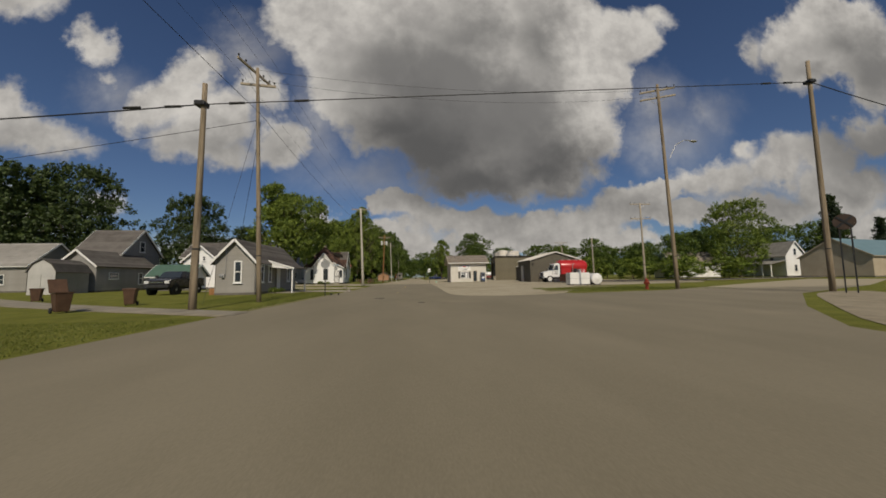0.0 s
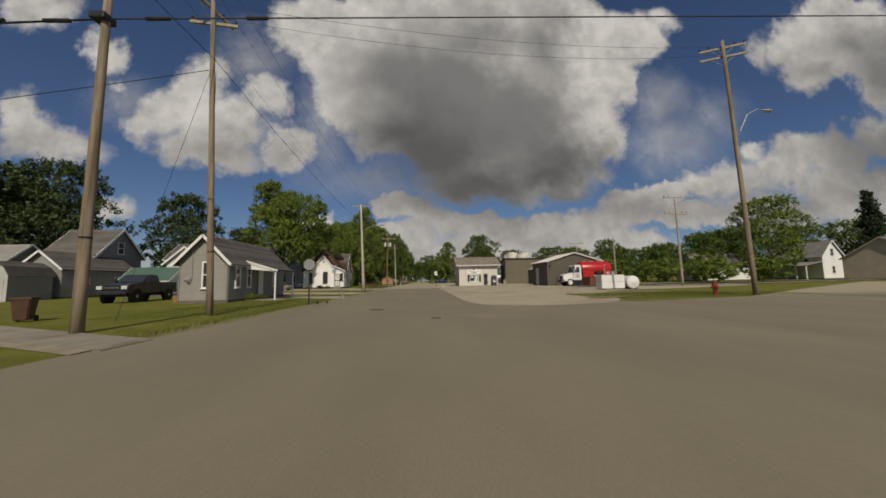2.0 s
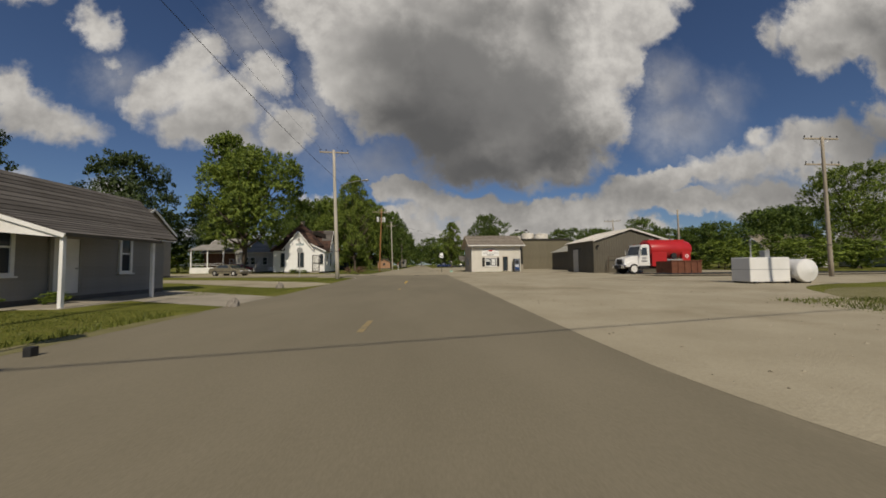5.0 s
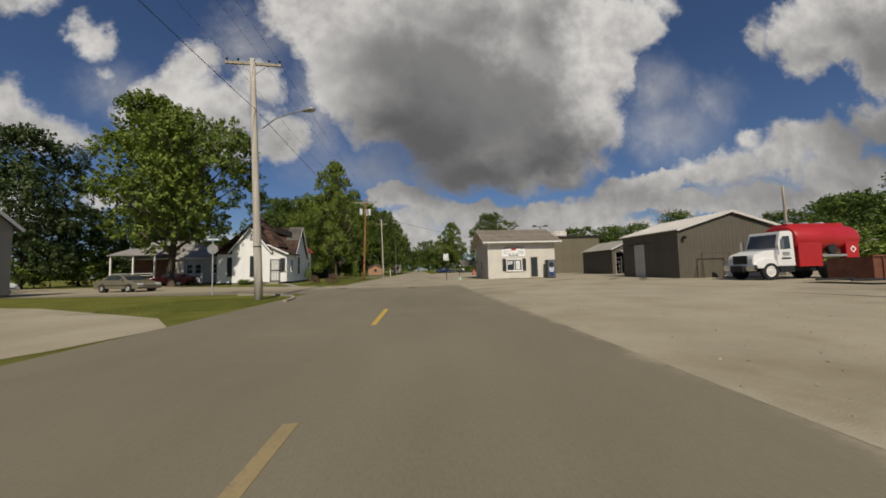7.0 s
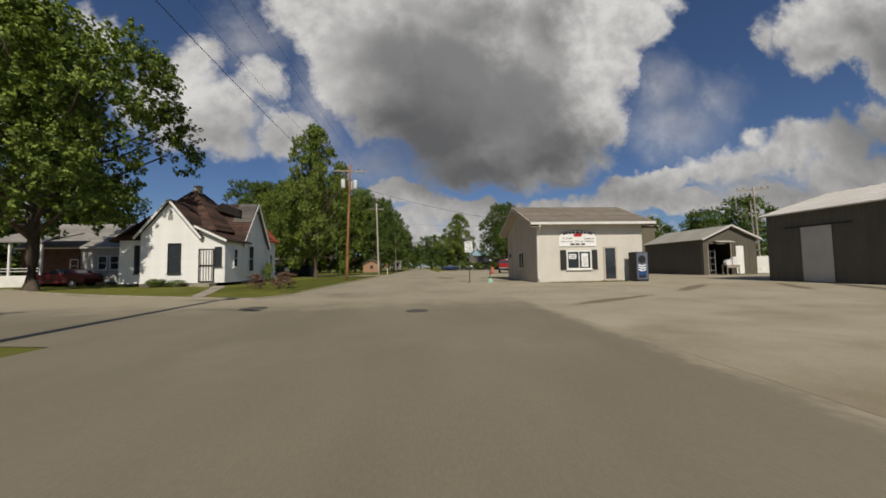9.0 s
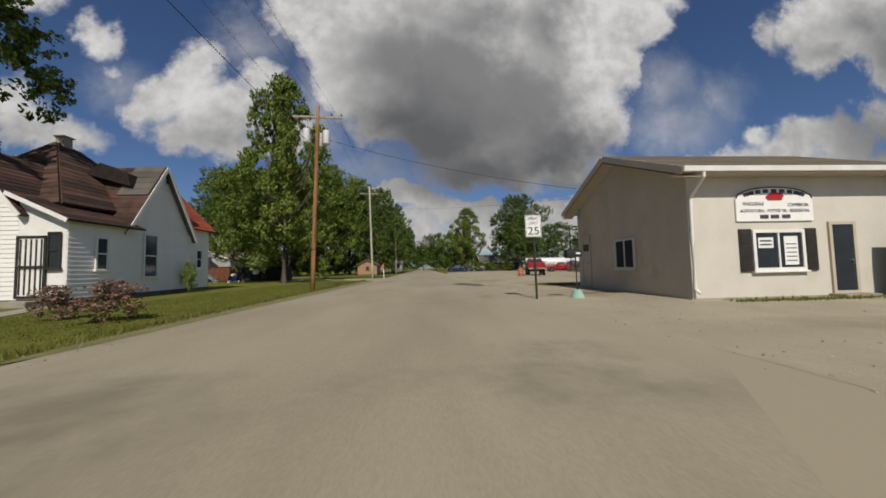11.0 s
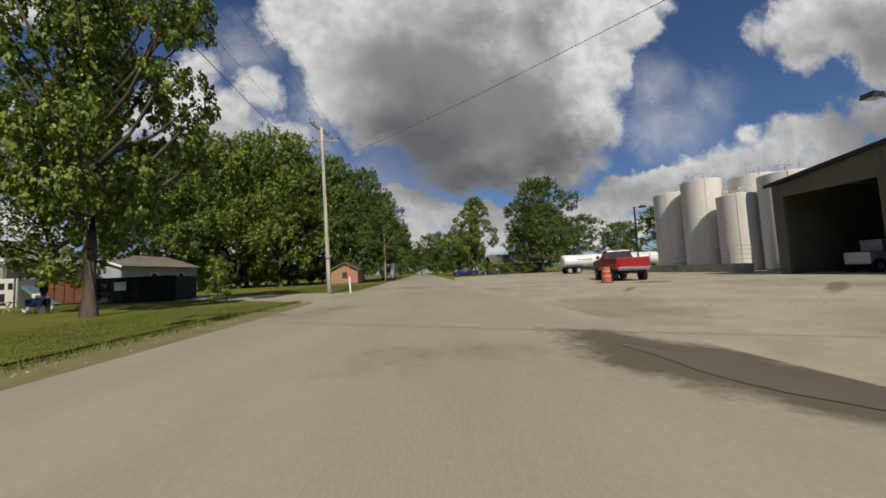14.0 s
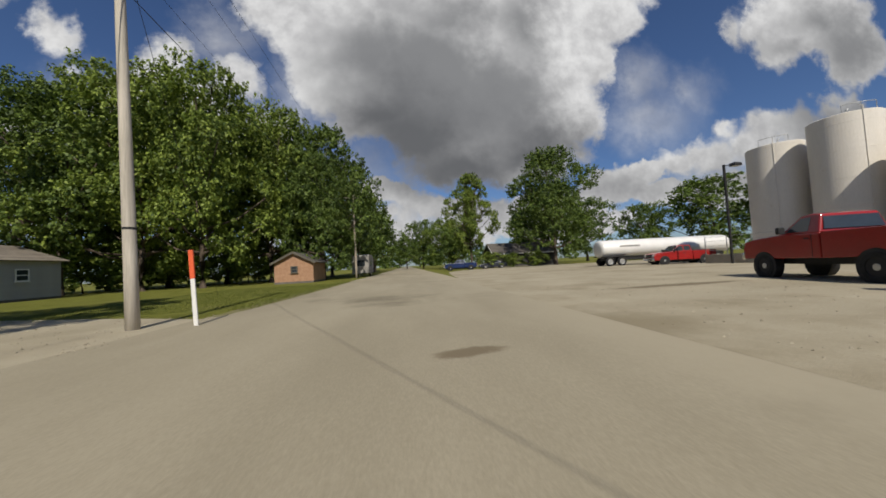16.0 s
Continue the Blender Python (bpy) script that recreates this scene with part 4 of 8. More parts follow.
# ---- the cream shop ----
def cream_shop():
    W, D, ev, pk = 7.45, 7.4, 3.88, 5.4
    h = house_thing("shop", 6.95, 69.0, "small cream stucco office shop with a tan shingle gable roof", "shop")
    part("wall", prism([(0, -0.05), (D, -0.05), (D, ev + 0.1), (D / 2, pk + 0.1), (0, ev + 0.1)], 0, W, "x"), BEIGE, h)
    # same stucco as the sides; its sunlit look is put in as paler cream
    part("sunlit_front", box(0.0, W, -0.03, 0.0, 0.0, ev), CREAM, h, "shop front in a paler tone for the sunlit side")
    o, oy = 0.55, 0.6
    s = (pk - ev) / (D / 2)
    slope(h, (-o, -oy, ev - s * oy + 0.25), (W + o, -oy, ev - s * oy + 0.25), (W + o, D / 2, pk + 0.25), (-o, D / 2, pk + 0.25), SHINGLE_TAN, 22, 0.12)
    slope(h, (-o, D + oy, ev - s * oy + 0.25), (W + o, D + oy, ev - s * oy + 0.25), (W + o, D / 2, pk + 0.25), (-o, D / 2, pk + 0.25), SHINGLE_TAN, 22, 0.12)
    zf = ev - s * oy + 0.28
    for y0 in (-oy, D + oy):
        board(h, (-o - 0.02, y0, zf), (-o - 0.02, D / 2, pk + 0.26), 0.05, 0.24, BEIGE, "rake_board")
        board(h, (W + o + 0.02, y0, zf), (W + o + 0.02, D / 2, pk + 0.26), 0.05, 0.24, BEIGE, "rake_board")
    for y0, z0 in ((-oy, zf - 0.2), (D + oy, zf - 0.2)):
        for x0 in (-o, W):
            slope(h, (x0, y0, z0), (x0 + o, y0, z0), (x0 + o, D / 2, pk + 0.06), (x0, D / 2, pk + 0.06), BEIGE, 0, 0.02, "rake_soffit")
    gut = part("gutter", prism([(-oy - 0.13, zf + 0.1), (-oy - 0.11, zf - 0.05), (-oy - 0.02, zf - 0.05), (-oy - 0.0, zf + 0.08)], -o - 0.05, W + o + 0.05, "x"), WHITE, h)
    for x in (0.05,):
        part("downspout", pipe([(x, -oy - 0.05, zf - 0.05), (x, -oy - 0.05, zf - 0.2), (x, -0.1, zf - 0.75), (x, -0.08, 2.0), (x, -0.08, 0.35), (x + 0.02, -0.22, 0.22)], 0.045, 8), WHITE, h)
    part("soffit", box(-o, W + o, -oy, 0.0, zf - 0.07, zf - 0.04), BEIGE, h)
    # front: window with shutters, sign, door
    win = window(h, 2.9, -0.035, 0.85, 1.75, 1.3, 0, split="slider", t=0.1)
    for k in (-1, 1):
        sh = part("shutter", box(-0.2, 0.2, -0.05, -0.0, 0.0, 1.34, bevel=0.01), DOOR_DARK, h, "dark slatted shutter")
        placed(sh, 2.9 + k * 1.1, -0.035, 0.84)
        for i in range(9):
            part("slat", box(-0.16, 0.16, -0.065, -0.045, 0.08 + i * 0.135, 0.16 + i * 0.135), DOOR_DARK, sh)
    n1 = part("notice", box(-0.7, -0.2, -0.06, -0.05, 0.72, 1.05), PAPER, win)
    n2 = part("notice", box(0.16, 0.62, -0.062, -0.05, 0.18, 1.08), PAPER, win)
    for i in range(2):
        part("print_line", box(-0.64, -0.26, -0.064, -0.06, 0.8 + i * 0.12, 0.85 + i * 0.12), PRINT, win)
    for i in range(5):
        part("print_line", box(0.22, 0.56, -0.066, -0.062, 0.3 + i * 0.13, 0.33 + i * 0.13), PRINT, win)
    door(h, 5.1, -0.035, 0.08, 0.72, 2.2, 0, GLASS, BEIGE)
    part("step", box(4.5, 5.7, -0.5, -0.03, -0.02, 0.1, bevel=0.02), CONCRETE, h)
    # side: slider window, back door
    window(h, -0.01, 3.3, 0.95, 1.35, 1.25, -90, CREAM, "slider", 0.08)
    door(h, -0.01, 6.5, 0.12, 0.66, 2.4, -90, BEIGE, BEIGE, lights=3, panels=0)
    part("footing", box(-0.06, W + 0.03, -0.06, D, -0.1, 0.05), CONCRETE, h)
    part("service_mast", pipe([(-0.1, 7.0, 3.6), (-0.1, 7.0, 5.2)], 0.03, 6), METAL_GREY, h)
    return h


shop = cream_shop()


def shop_sign():
    """The arched white sign over the shop window."""
    s = thing("shop_sign", 6.95 + 2.85, 68.955, "white arched shop sign with dark lettering and a red emblem", "sign", 2.42)
    w, hh = 1.3, 0.72
    pts = [(-w, 0), (w, 0), (w, hh)] + [(w * math.cos(a) * 0.98, hh + 0.36 * math.sin(a)) for a in [math.pi * i / 14 for i in range(1, 14)]] + [(-w, hh)]
    part("sign_board", prism(pts, -0.04, 0.0, "y"), PAPER, s)
    rim = [(w * math.cos(math.pi * i / 16) * 0.98, -0.045, hh + 0.36 * math.sin(math.pi * i / 16)) for i in range(17)]
    part("sign_rim", pipe(rim, 0.018, 6), METAL_DARK, s)
    part("emblem", prism([(-0.22, 0.66), (0.24, 0.66), (0.32, 0.8), (0.24, 0.9), (-0.12, 0.9), (-0.3, 0.76)], -0.055, -0.04, "y"), RED_PAINT, s, "red lorry-shaped emblem")

    def words(text, x, z, size, width):
        c = bpy.data.curves.new("words", "FONT")
        c.body, c.size, c.align_x, c.extrude = text, size, "CENTER", 0.003
        ob = new("lettering_curve", c)
        dg = bpy.context.evaluated_depsgraph_get()
        me = bpy.data.meshes.new_from_object(ob.evaluated_get(dg))
        bpy.data.objects.remove(ob)
        xs = [v.co.x for v in me.vertices]
        k = width / max(max(xs) - min(xs), 1e-3)
        me.materials.clear()
        me.materials.append(PRINT)
        o = new("lettering", me)
        o.parent = s
        o.matrix_basis = pose(x, -0.046, z, 90) @ Matrix.Diagonal((k, 1, 1, 1))

    words("WHOLESALE", -0.72, 0.5, 0.16, 0.72)
    words("COMMERCIAL", 0.8, 0.46, 0.16, 0.72)
    words("AGRICULTURAL - MOTOR OIL - RESIDENTIAL", 0.0, 0.28, 0.15, 2.35)
    for i in range(9):
        a = math.pi * (0.82 - 0.64 * i / 8)
        bar = part("print_line", box(-0.085, 0.085, -0.05, -0.04, -0.06, 0.06), PRINT, s)
        bar.matrix_basis = Matrix.Translation((0.86 * w * math.cos(a), 0, hh + 0.24 * math.sin(a))) @ pose(0, 0, 0, 0, (0.5 - a / math.pi) * 40, 0)
    for i, x in enumerate((-0.38, -0.02, 0.36)):
        part("print_line", box(x - 0.14, x + 0.14, -0.05, -0.04, 0.08, 0.2), PRINT, s)


shop_sign()


# ---- metal garage, shed and hall ----
def ribbed(house, p0, p1, z0, z1, material, peak=None, width=0.92, d=0.02, far=False):
    """Ribbed metal sheets side by side over a wall from p0 to p1, cut to a gable if peak (share, height) is given."""
    p0, p1 = Vector(p0), Vector(p1)
    run = p1 - p0
    L = run.length
    rz = math.degrees(math.atan2(run.y, run.x))
    n = max(1, round(L / width))

    def top(a):
        if not peak:
            return z1
        c = peak[0] * L
        return z1 + (peak[1] - z1) * (a / c if a <= c else (L - a) / (L - c)) if 0 < c < L else z1 + (peak[1] - z1) * (a / L if c >= L else 1 - a / L)

    shared = None
    for i in range(n):
        a0, a1 = L * i / n, L * (i + 1) / n - 0.006
        if shared and not peak:
            sh = new("siding_panel", shared)
            sh.parent = house
        else:
            bm = bmesh.new()
            ribs = 3
            w = a1 - a0
            cuts = []
            for r in range(ribs):
                c = w * (r + 0.5) / ribs
                cuts += [(c - 0.045, 0.0), (c - 0.02, d), (c + 0.02, d), (c + 0.045, 0.0)]
            cuts = [(0.0, 0.0)] + cuts + [(w, 0.0)]
            lo = [bm.verts.new((x, -0.012 - dd, z0)) for x, dd in cuts]
            hi = [bm.verts.new((x, -0.012 - dd, top(a0 + x))) for x, dd in cuts]
            for j in range(len(cuts) - 1):
                bm.faces.new((lo[j], lo[j + 1], hi[j + 1], hi[j]))
            sh = part("siding_panel", bm, material, house)
            if not peak:
                shared = sh.data
        q = p0 + run.normalized() * a0
        sh.matrix_basis = pose(q.x, q.y, 0, 0, 0, rz)


def garage():
    W, D, ev, pk = 9.2, 7.3, 3.95, 5.35
    h = house_thing("garage", 20.4, 58.7, "brown ribbed metal garage with a pale metal roof", "garage")
    part("wall", prism([(0, 0), (W, 0), (W, ev), (W / 2, pk), (0, ev)], 0, D, "y"), SIDING_BROWN, h)
    ribbed(h, (0, 0), (W, 0), 0.0, ev, SIDING_BROWN, (0.5, pk))
    ribbed(h, (0, D), (0, 0), 0.0, ev, SIDING_BROWN)
    o = 0.25
    s = (pk - ev) / (W / 2)
    for k in (-1, 1):
        xe = W / 2 + k * (W / 2 + o)
        r = slope(h, (xe, -o, ev - s * o), (xe, D + o, ev - s * o), (W / 2, D + o, pk), (W / 2, -o, pk), METAL_ROOF, 0, 0.07)
        for i in range(16):
            y = -o + (D + 2 * o) * i / 15
            board(r, (xe, y, ev - s * o + 0.09), (W / 2, y, pk + 0.09), 0.03, 0.03, METAL_ROOF, "roof_rib")
        board(h, (xe, -o - 0.02, ev - s * o + 0.03), (W / 2, -o - 0.02, pk + 0.03), 0.03, 0.2, METAL_ROOF, "rake_board")
    board(h, (-0.03, 0, 0), (-0.03, 0, ev), 0.1, 0.1, SIDING_BROWN, "corner_board")
    dd = placed(part("sliding_door", box(-0.7, 0.7, -0.06, -0.02, 0.05, 3.05, bevel=0.01), DOOR_PALE, h, "pale grey sliding door"), 0, 4.75, 0, -90)
    part("door_track", box(-1.5, 1.5, -0.09, -0.02, 3.05, 3.13), METAL_DARK, dd)
    lamp = part("flood_lamp", lathe([(0.06, -0.12), (0.12, 0.0), (0.14, 0.14)], 12), METAL_DARK, h)
    lamp.matrix_basis = pose(0.35, -0.2, 3.3, 110)
    return h


garage()


SHED_ROOF = surface("weathered_metal_roof", (0.30, 0.285, 0.23), (0.40, 0.38, 0.32), 0.7, 0.7, 30, 0.06)


def small_shed():
    W, D, ev, pk, t = 5.3, 8.0, 3.4, 4.6, 0.12
    h = house_thing("storage_shed", 25.4, 76.3, "low brown shed with a cluttered open doorway", "shed")
    part("wall", box(0, t, 0, D, 0, ev), SIDING_BROWN, h)
    part("wall", box(W - t, W, 0, D, 0, ev), SIDING_BROWN, h)
    part("wall", prism([(t, 0), (W - t, 0), (W - t, ev), (W / 2, pk - 0.06), (t, ev)], D - t, D, "y"), SIDING_BROWN, h)
    # front gable round the opening
    part("wall", box(t, 0.45, 0, t, 0, 2.9), SIDING_BROWN, h)
    part("wall", box(2.75, W - t, 0, t, 0, 2.9), SIDING_BROWN, h)
    part("wall", prism([(t, 2.9), (W - t, 2.9), (W - t, ev), (W / 2, pk - 0.06), (t, ev)], 0, t, "y"), SIDING_BROWN, h)
    ribbed(h, (0, D), (0, 0), 0.0, ev, SIDING_BROWN)
    ribbed(h, (2.8, 0), (W, 0), 0.0, ev, SIDING_BROWN)
    s = (pk - ev) / (W / 2)
    for k in (-1, 1):
        xe = W / 2 + k * (W / 2 + 0.3)
        slope(h, (xe, -0.3, ev - s * 0.3), (xe, D, ev - s * 0.3), (W / 2, D, pk), (W / 2, -0.3, pk), SHED_ROOF, 0, 0.07)
        board(h, (xe, -0.32, ev - s * 0.3 + 0.03), (W / 2, -0.32, pk + 0.03), 0.03, 0.16, METAL_ROOF, "rake_board")
    part("floor", box(t, W - t, t, D - t, -0.05, 0.03), CONCRETE, h)
    part("awning", prism([(-0.55, 3.02), (-0.5, 3.08), (-0.02, 3.22), (-0.02, 3.16)], 1.0, 2.7, "x"), SHED_ROOF, h, "short pale metal awning")
    part("door_frame", box(0.42, 0.5, -0.03, 0.02, 0, 2.9), WOOD_GREY, h)
    part("door_frame", box(2.7, 2.78, -0.03, 0.02, 0, 2.9), WOOD_GREY, h)
    leaf = part("door_leaf", box(0, 0.75, -0.05, 0.0, 0.1, 2.7, bevel=0.01), WHITE, h, "white door leaf swung open against the wall")
    placed(leaf, 3.15, -0.06, 0.0)
    part("handle", tube((0.66, -0.12, 1.2), (0.66, -0.04, 1.2), 0.03, None, 8), METAL_GREY, leaf)
    return h


small_shed()


SIDING_OLIVE = surface("olive_metal_siding", (0.125, 0.108, 0.07), (0.165, 0.145, 0.098), 0.6, 0.6, 30, 0.06, vary=0.08)


def hall():
    x0, y0, W, D, ev, pk = 22.0, 92.6, 10.8, 5.6, 5.8, 6.65
    h = house_thing("metal_hall", x0, y0, "large olive brown ribbed metal hall with an open dark bay", "hall")
    t = 0.2
    part("front_wall", box(0, W, 0, t, 0, pk - 0.05), SIDING_OLIVE, h)
    part("back_wall", box(0, W, D - t, D, 0, ev), SIDING_OLIVE, h)
    part("end_wall", box(W - t, W, t, D - t, 0, ev), SIDING_OLIVE, h)
    # gable end with a real opening
    part("gable_pier", box(0, t, t, 0.5, 0, pk - 0.1), SIDING_OLIVE, h)
    part("gable_pier", box(0, t, 5.0, D - t, 0, ev), SIDING_OLIVE, h)
    part("gable_head", prism([(0.5, 5.0), (5.0, 5.0), (5.0, 5.8), (0.5, pk - 0.15)], 0, t, "x"), SIDING_OLIVE, h)
    ribbed(h, (0, 0), (W, 0), 0.0, pk - 0.05, SIDING_OLIVE)
    ribbed(h, (0, 0.5), (0, 0.0), 0.0, pk - 0.12, SIDING_OLIVE)
    ribbed(h, (0, D), (0, 5.0), 0.0, ev, SIDING_OLIVE)
    slope(h, (-0.2, -0.25, pk), (W, -0.25, pk), (W, D + 0.3, ev), (-0.2, D + 0.3, ev), SIDING_OLIVE, 0, 0.12)
    board(h, (-0.22, -0.28, pk + 0.03), (W, -0.28, pk + 0.03), 0.05, 0.22, DOOR_DARK, "fascia")
    board(h, (-0.23, -0.28, pk + 0.03), (-0.23, D + 0.3, ev + 0.03), 0.05, 0.22, DOOR_DARK, "rake_board")
    part("floor", box(0.0, W, 0.2, D - 0.2, -0.05, 0.05), CONCRETE, h)
    return h


hall()


# ---- storage tanks ----
TANK = surface("white_tank_steel", (0.58, 0.54, 0.47), (0.70, 0.66, 0.59), 0.5, 0.5, 30, 0.04, blotch=(0.45, 0.38, 0.29), blotch_scale=0.7, blotch_at=(0.6, 0.78), stretch=(1, 1, 0.15))


def storage_tank(x, y, r, hgt, pipe_at):
    t = thing("storage_tank", x, y, "tall white steel storage tank with a vent on top", "tank", group="storage tanks")
    part("shell", lathe([(r, 0.12), (r, hgt), (r - 0.05, hgt + 0.04), (r * 0.5, hgt + 0.22), (0.1, hgt + 0.3)], 72), TANK, t, smooth=False)
    part("base", lathe([(r + 0.15, 0), (r + 0.15, 0.12), (r - 0.05, 0.125)], 32), CONCRETE, t)
    for k in range(1, int(hgt / 1.8) + 1):
        part("seam", lathe([(r + 0.004, k * 1.8), (r + 0.012, k * 1.8 + 0.01), (r + 0.012, k * 1.8 + 0.03), (r + 0.004, k * 1.8 + 0.04)], 40), TANK, t)
    a = radians(pipe_at)
    px, py = math.cos(a) * (r + 0.02), math.sin(a) * (r + 0.02)
    part("riser_pipe", pipe([(px, py, 0.3), (px, py, hgt + 0.3), (px * 0.8, py * 0.8, hgt + 0.45)], 0.025, 6), TANK, t)
    part("vent", pipe([(0.3, 0, hgt + 0.25), (0.3, 0, hgt + 0.65), (0.45, 0, hgt + 0.75)], 0.06, 8), METAL_GREY, t)
    hoop = [(math.cos(b) * (r - 0.1), math.sin(b) * (r - 0.1), hgt + 0.55) for b in [a - 0.5 + 0.1 * i for i in range(11)]]
    rail = part("guard_rail", pipe(hoop, 0.02, 6), METAL_GREY, t)
    for i in (0, 5, 10):
        part("guard_post", tube((hoop[i][0], hoop[i][1], hgt), hoop[i], 0.02, None, 6), METAL_GREY, rail)


for x, y, r, hh, pa in ((29.3, 116.0, 1.85, 9.2, 215), (29.2, 111.6, 1.8, 9.6, 240), (28.9, 107.4, 1.55, 7.1, 225), (32.0, 108.6, 1.9, 9.2, 240), (30.1, 104.2, 1.7, 8.2, 230), (33.2, 113.0, 1.9, 8.6, 230)):
    storage_tank(x, y, r, hh, pa)


def tank_wall():
    w = thing("containment_wall", 25.2, 103.0, "low grey concrete wall round the tanks with a wire fence", "wall")
    part("low_wall", box(-0.1, 0.1, 0, 16, 0, 0.75, bevel=0.02), CONCRETE, w)
    for i in range(9):
        part("fence_post", tube((0, i * 2, 0.7), (0, i * 2, 2.3), 0.035, None, 8), METAL_GREY, w)
    for z in (1.1, 1.5, 1.9, 2.25):
        part("fence_wire", tube((0, 0, z), (0, 16, z), 0.014, None, 5), METAL_GREY, w)
    part("cross_wall", box(0.1, 9, 15.8, 16, 0, 0.75), CONCRETE, w)


tank_wall()


# ---- the white house with a burnt roof ----
CHAR_WOOD = surface("charred_wood", (0.008, 0.007, 0.006), (0.03, 0.025, 0.02), 0.95, 3, 30, 0.6)
SIDING_WHITE = surface("white_siding", (0.70, 0.695, 0.67), (0.83, 0.825, 0.80), 0.7, 0.9, 30, 0.08, blotch=(0.5, 0.48, 0.42), blotch_scale=0.8, blotch_at=(0.62, 0.8), vary=0.06)


def white_house():
    bx, by = -22.1, 73.7
    h = house_thing("white_house", bx, by, "old white clapboard house with a burnt sagging brown roof")

    def gable(x0, x1, y0, y1, ev, pk, roof, o=0.3, sides=(1, 1), courses=16):
        W = x1 - x0
        part("wall", prism([(x0, 0.25), (x1, 0.25), (x1, ev), ((x0 + x1) / 2, pk), (x0, ev)], y0, y1, "y"), SIDING_WHITE, h)
        part("foundation", box(x0 - 0.02, x1 + 0.02, y0 - 0.02, y1, -0.1, 0.25), FOUNDATION, h)
        clapboards(h, (x0, y0), (x1, y0), 0.25, ev, SIDING_WHITE, (0.5, pk), 0.19)
        s = (pk - ev) / (W / 2)
        for k in (-1, 1):
            xe = (x0 + x1) / 2 + k * (W / 2 + o)
            slope(h, (xe, y0 - o, ev - s * o), (xe, y1, ev - s * o), ((x0 + x1) / 2, y1, pk), ((x0 + x1) / 2, y0 - o, pk), roof, courses)
            board(h, (xe, y0 - o - 0.02, ev - s * o + 0.02), ((x0 + x1) / 2, y0 - o - 0.02, pk + 0.02), 0.04, 0.16, WHITE, "rake_board")

    # front gable block
    gable(0.0, 4.25, 0.0, 8.5, 4.0, 6.6, SHINGLE_CHAR)
    window(h, 2.5, -0.04, 1.0, 0.95, 2.3, 0, DOOR_DARK, "sash", 0.08)
    part("attic_vent", box(1.95, 2.3, -0.06, -0.02, 5.1, 5.5, bevel=0.01), SIDING_GREY, h)
    # left wing
    part("wall", box(-2.0, 0.0, 0.6, 8.0, 0.25, 3.6), SIDING_WHITE, h)
    clapboards(h, (-2.0, 0.6), (0.0, 0.6), 0.25, 3.6, SIDING_WHITE, None, 0.19)
    slope(h, (-2.4, 0.2, 3.45), (-2.4, 8.4, 3.45), (0.6, 8.4, 5.4), (0.6, 0.2, 5.4), SHINGLE_CHAR, 10)
    window(h, -0.55, 0.56, 1.0, 0.6, 2.2, 0, DOOR_DARK, "sash", 0.07)
    # enclosed entry porch
    part("wall", prism([(4.25, 0.25), (6.15, 0.25), (6.15, 3.5), (4.25, 4.35)], -0.02, 3.0, "y"), WHITE, h)
    clapboards(h, (6.15, -0.02), (6.15, 3.0), 0.25, 3.5, SIDING_WHITE, None, 0.19)
    slope(h, (6.5, -0.4, 3.4), (6.5, 3.4, 3.4), (4.1, 3.4, 4.55), (4.1, -0.4, 4.55), SHINGLE_CHAR, 8, 0.08, "porch_roof")
    board(h, (6.5, -0.42, 3.42), (4.1, -0.42, 4.57), 0.04, 0.16, WHITE, "rake_board")
    d = door(h, 4.85, -0.05, 0.3, 0.95, 2.45, 0, WHITE, DOOR_DARK)
    for i in range(5):
        part("door_bar", box(-0.4 + i * 0.2 - 0.02, -0.4 + i * 0.2 + 0.02, -0.07, -0.03, 0.15, 2.4), DOOR_DARK, d)
    part("door_rail", box(-0.46, 0.46, -0.075, -0.03, 1.2, 1.32), DOOR_DARK, d)
    window(h, 5.72, -0.05, 1.5, 0.5, 1.5, 0, DOOR_DARK, "sash", 0.06)
    window(h, 6.19, 1.4, 1.4, 0.6, 1.5, 90, WHITE, "sash", 0.07)
    # cross gable towards the street
    y0, y1, ev, pk, xs = 2.95, 7.5, 3.6, 7.2, 5.85
    part("wall", prism([(y0, 0.25), (y1, 0.25), (y1, ev), ((y0 + y1) / 2, pk), (y0, ev)], 1.5, xs, "x"), SIDING_WHITE, h)
    part("foundation", box(0, xs + 0.02, y0, y1 + 2, -0.1, 0.25), FOUNDATION, h)
    clapboards(h, (xs, y0), (xs, y1), 0.25, ev, SIDING_WHITE, (0.5, pk), 0.19)
    s = (pk - ev) / ((y1 - y0) / 2)
    ym = (y0 + y1) / 2
    for k, m in ((-1, SHINGLE_CHAR), (1, SHINGLE)):
        ye = ym + k * ((y1 - y0) / 2 + 0.3)
        slope(h, (2.1, ye, ev - s * 0.3), (xs + 0.35, ye, ev - s * 0.3), (xs + 0.35, ym, pk), (2.1, ym, pk), m, 14)
        board(h, (xs + 0.37, ye, ev - s * 0.3 + 0.02), (xs + 0.37, ym, pk + 0.02), 0.04, 0.18, WHITE, "rake_board")
    slope(h, (xs - 1.3, ym - 1.2, pk - 1.85), (xs + 0.3, ym - 1.2, pk - 1.85), (xs + 0.3, ym, pk + 0.03), (xs - 1.3, ym, pk + 0.03), SHINGLE, 5, 0.13, "unburnt_roof")
    window(h, xs + 0.04, y0 + 1.55, 1.0, 0.95, 2.35, 90, WHITE, "sash", 0.08)
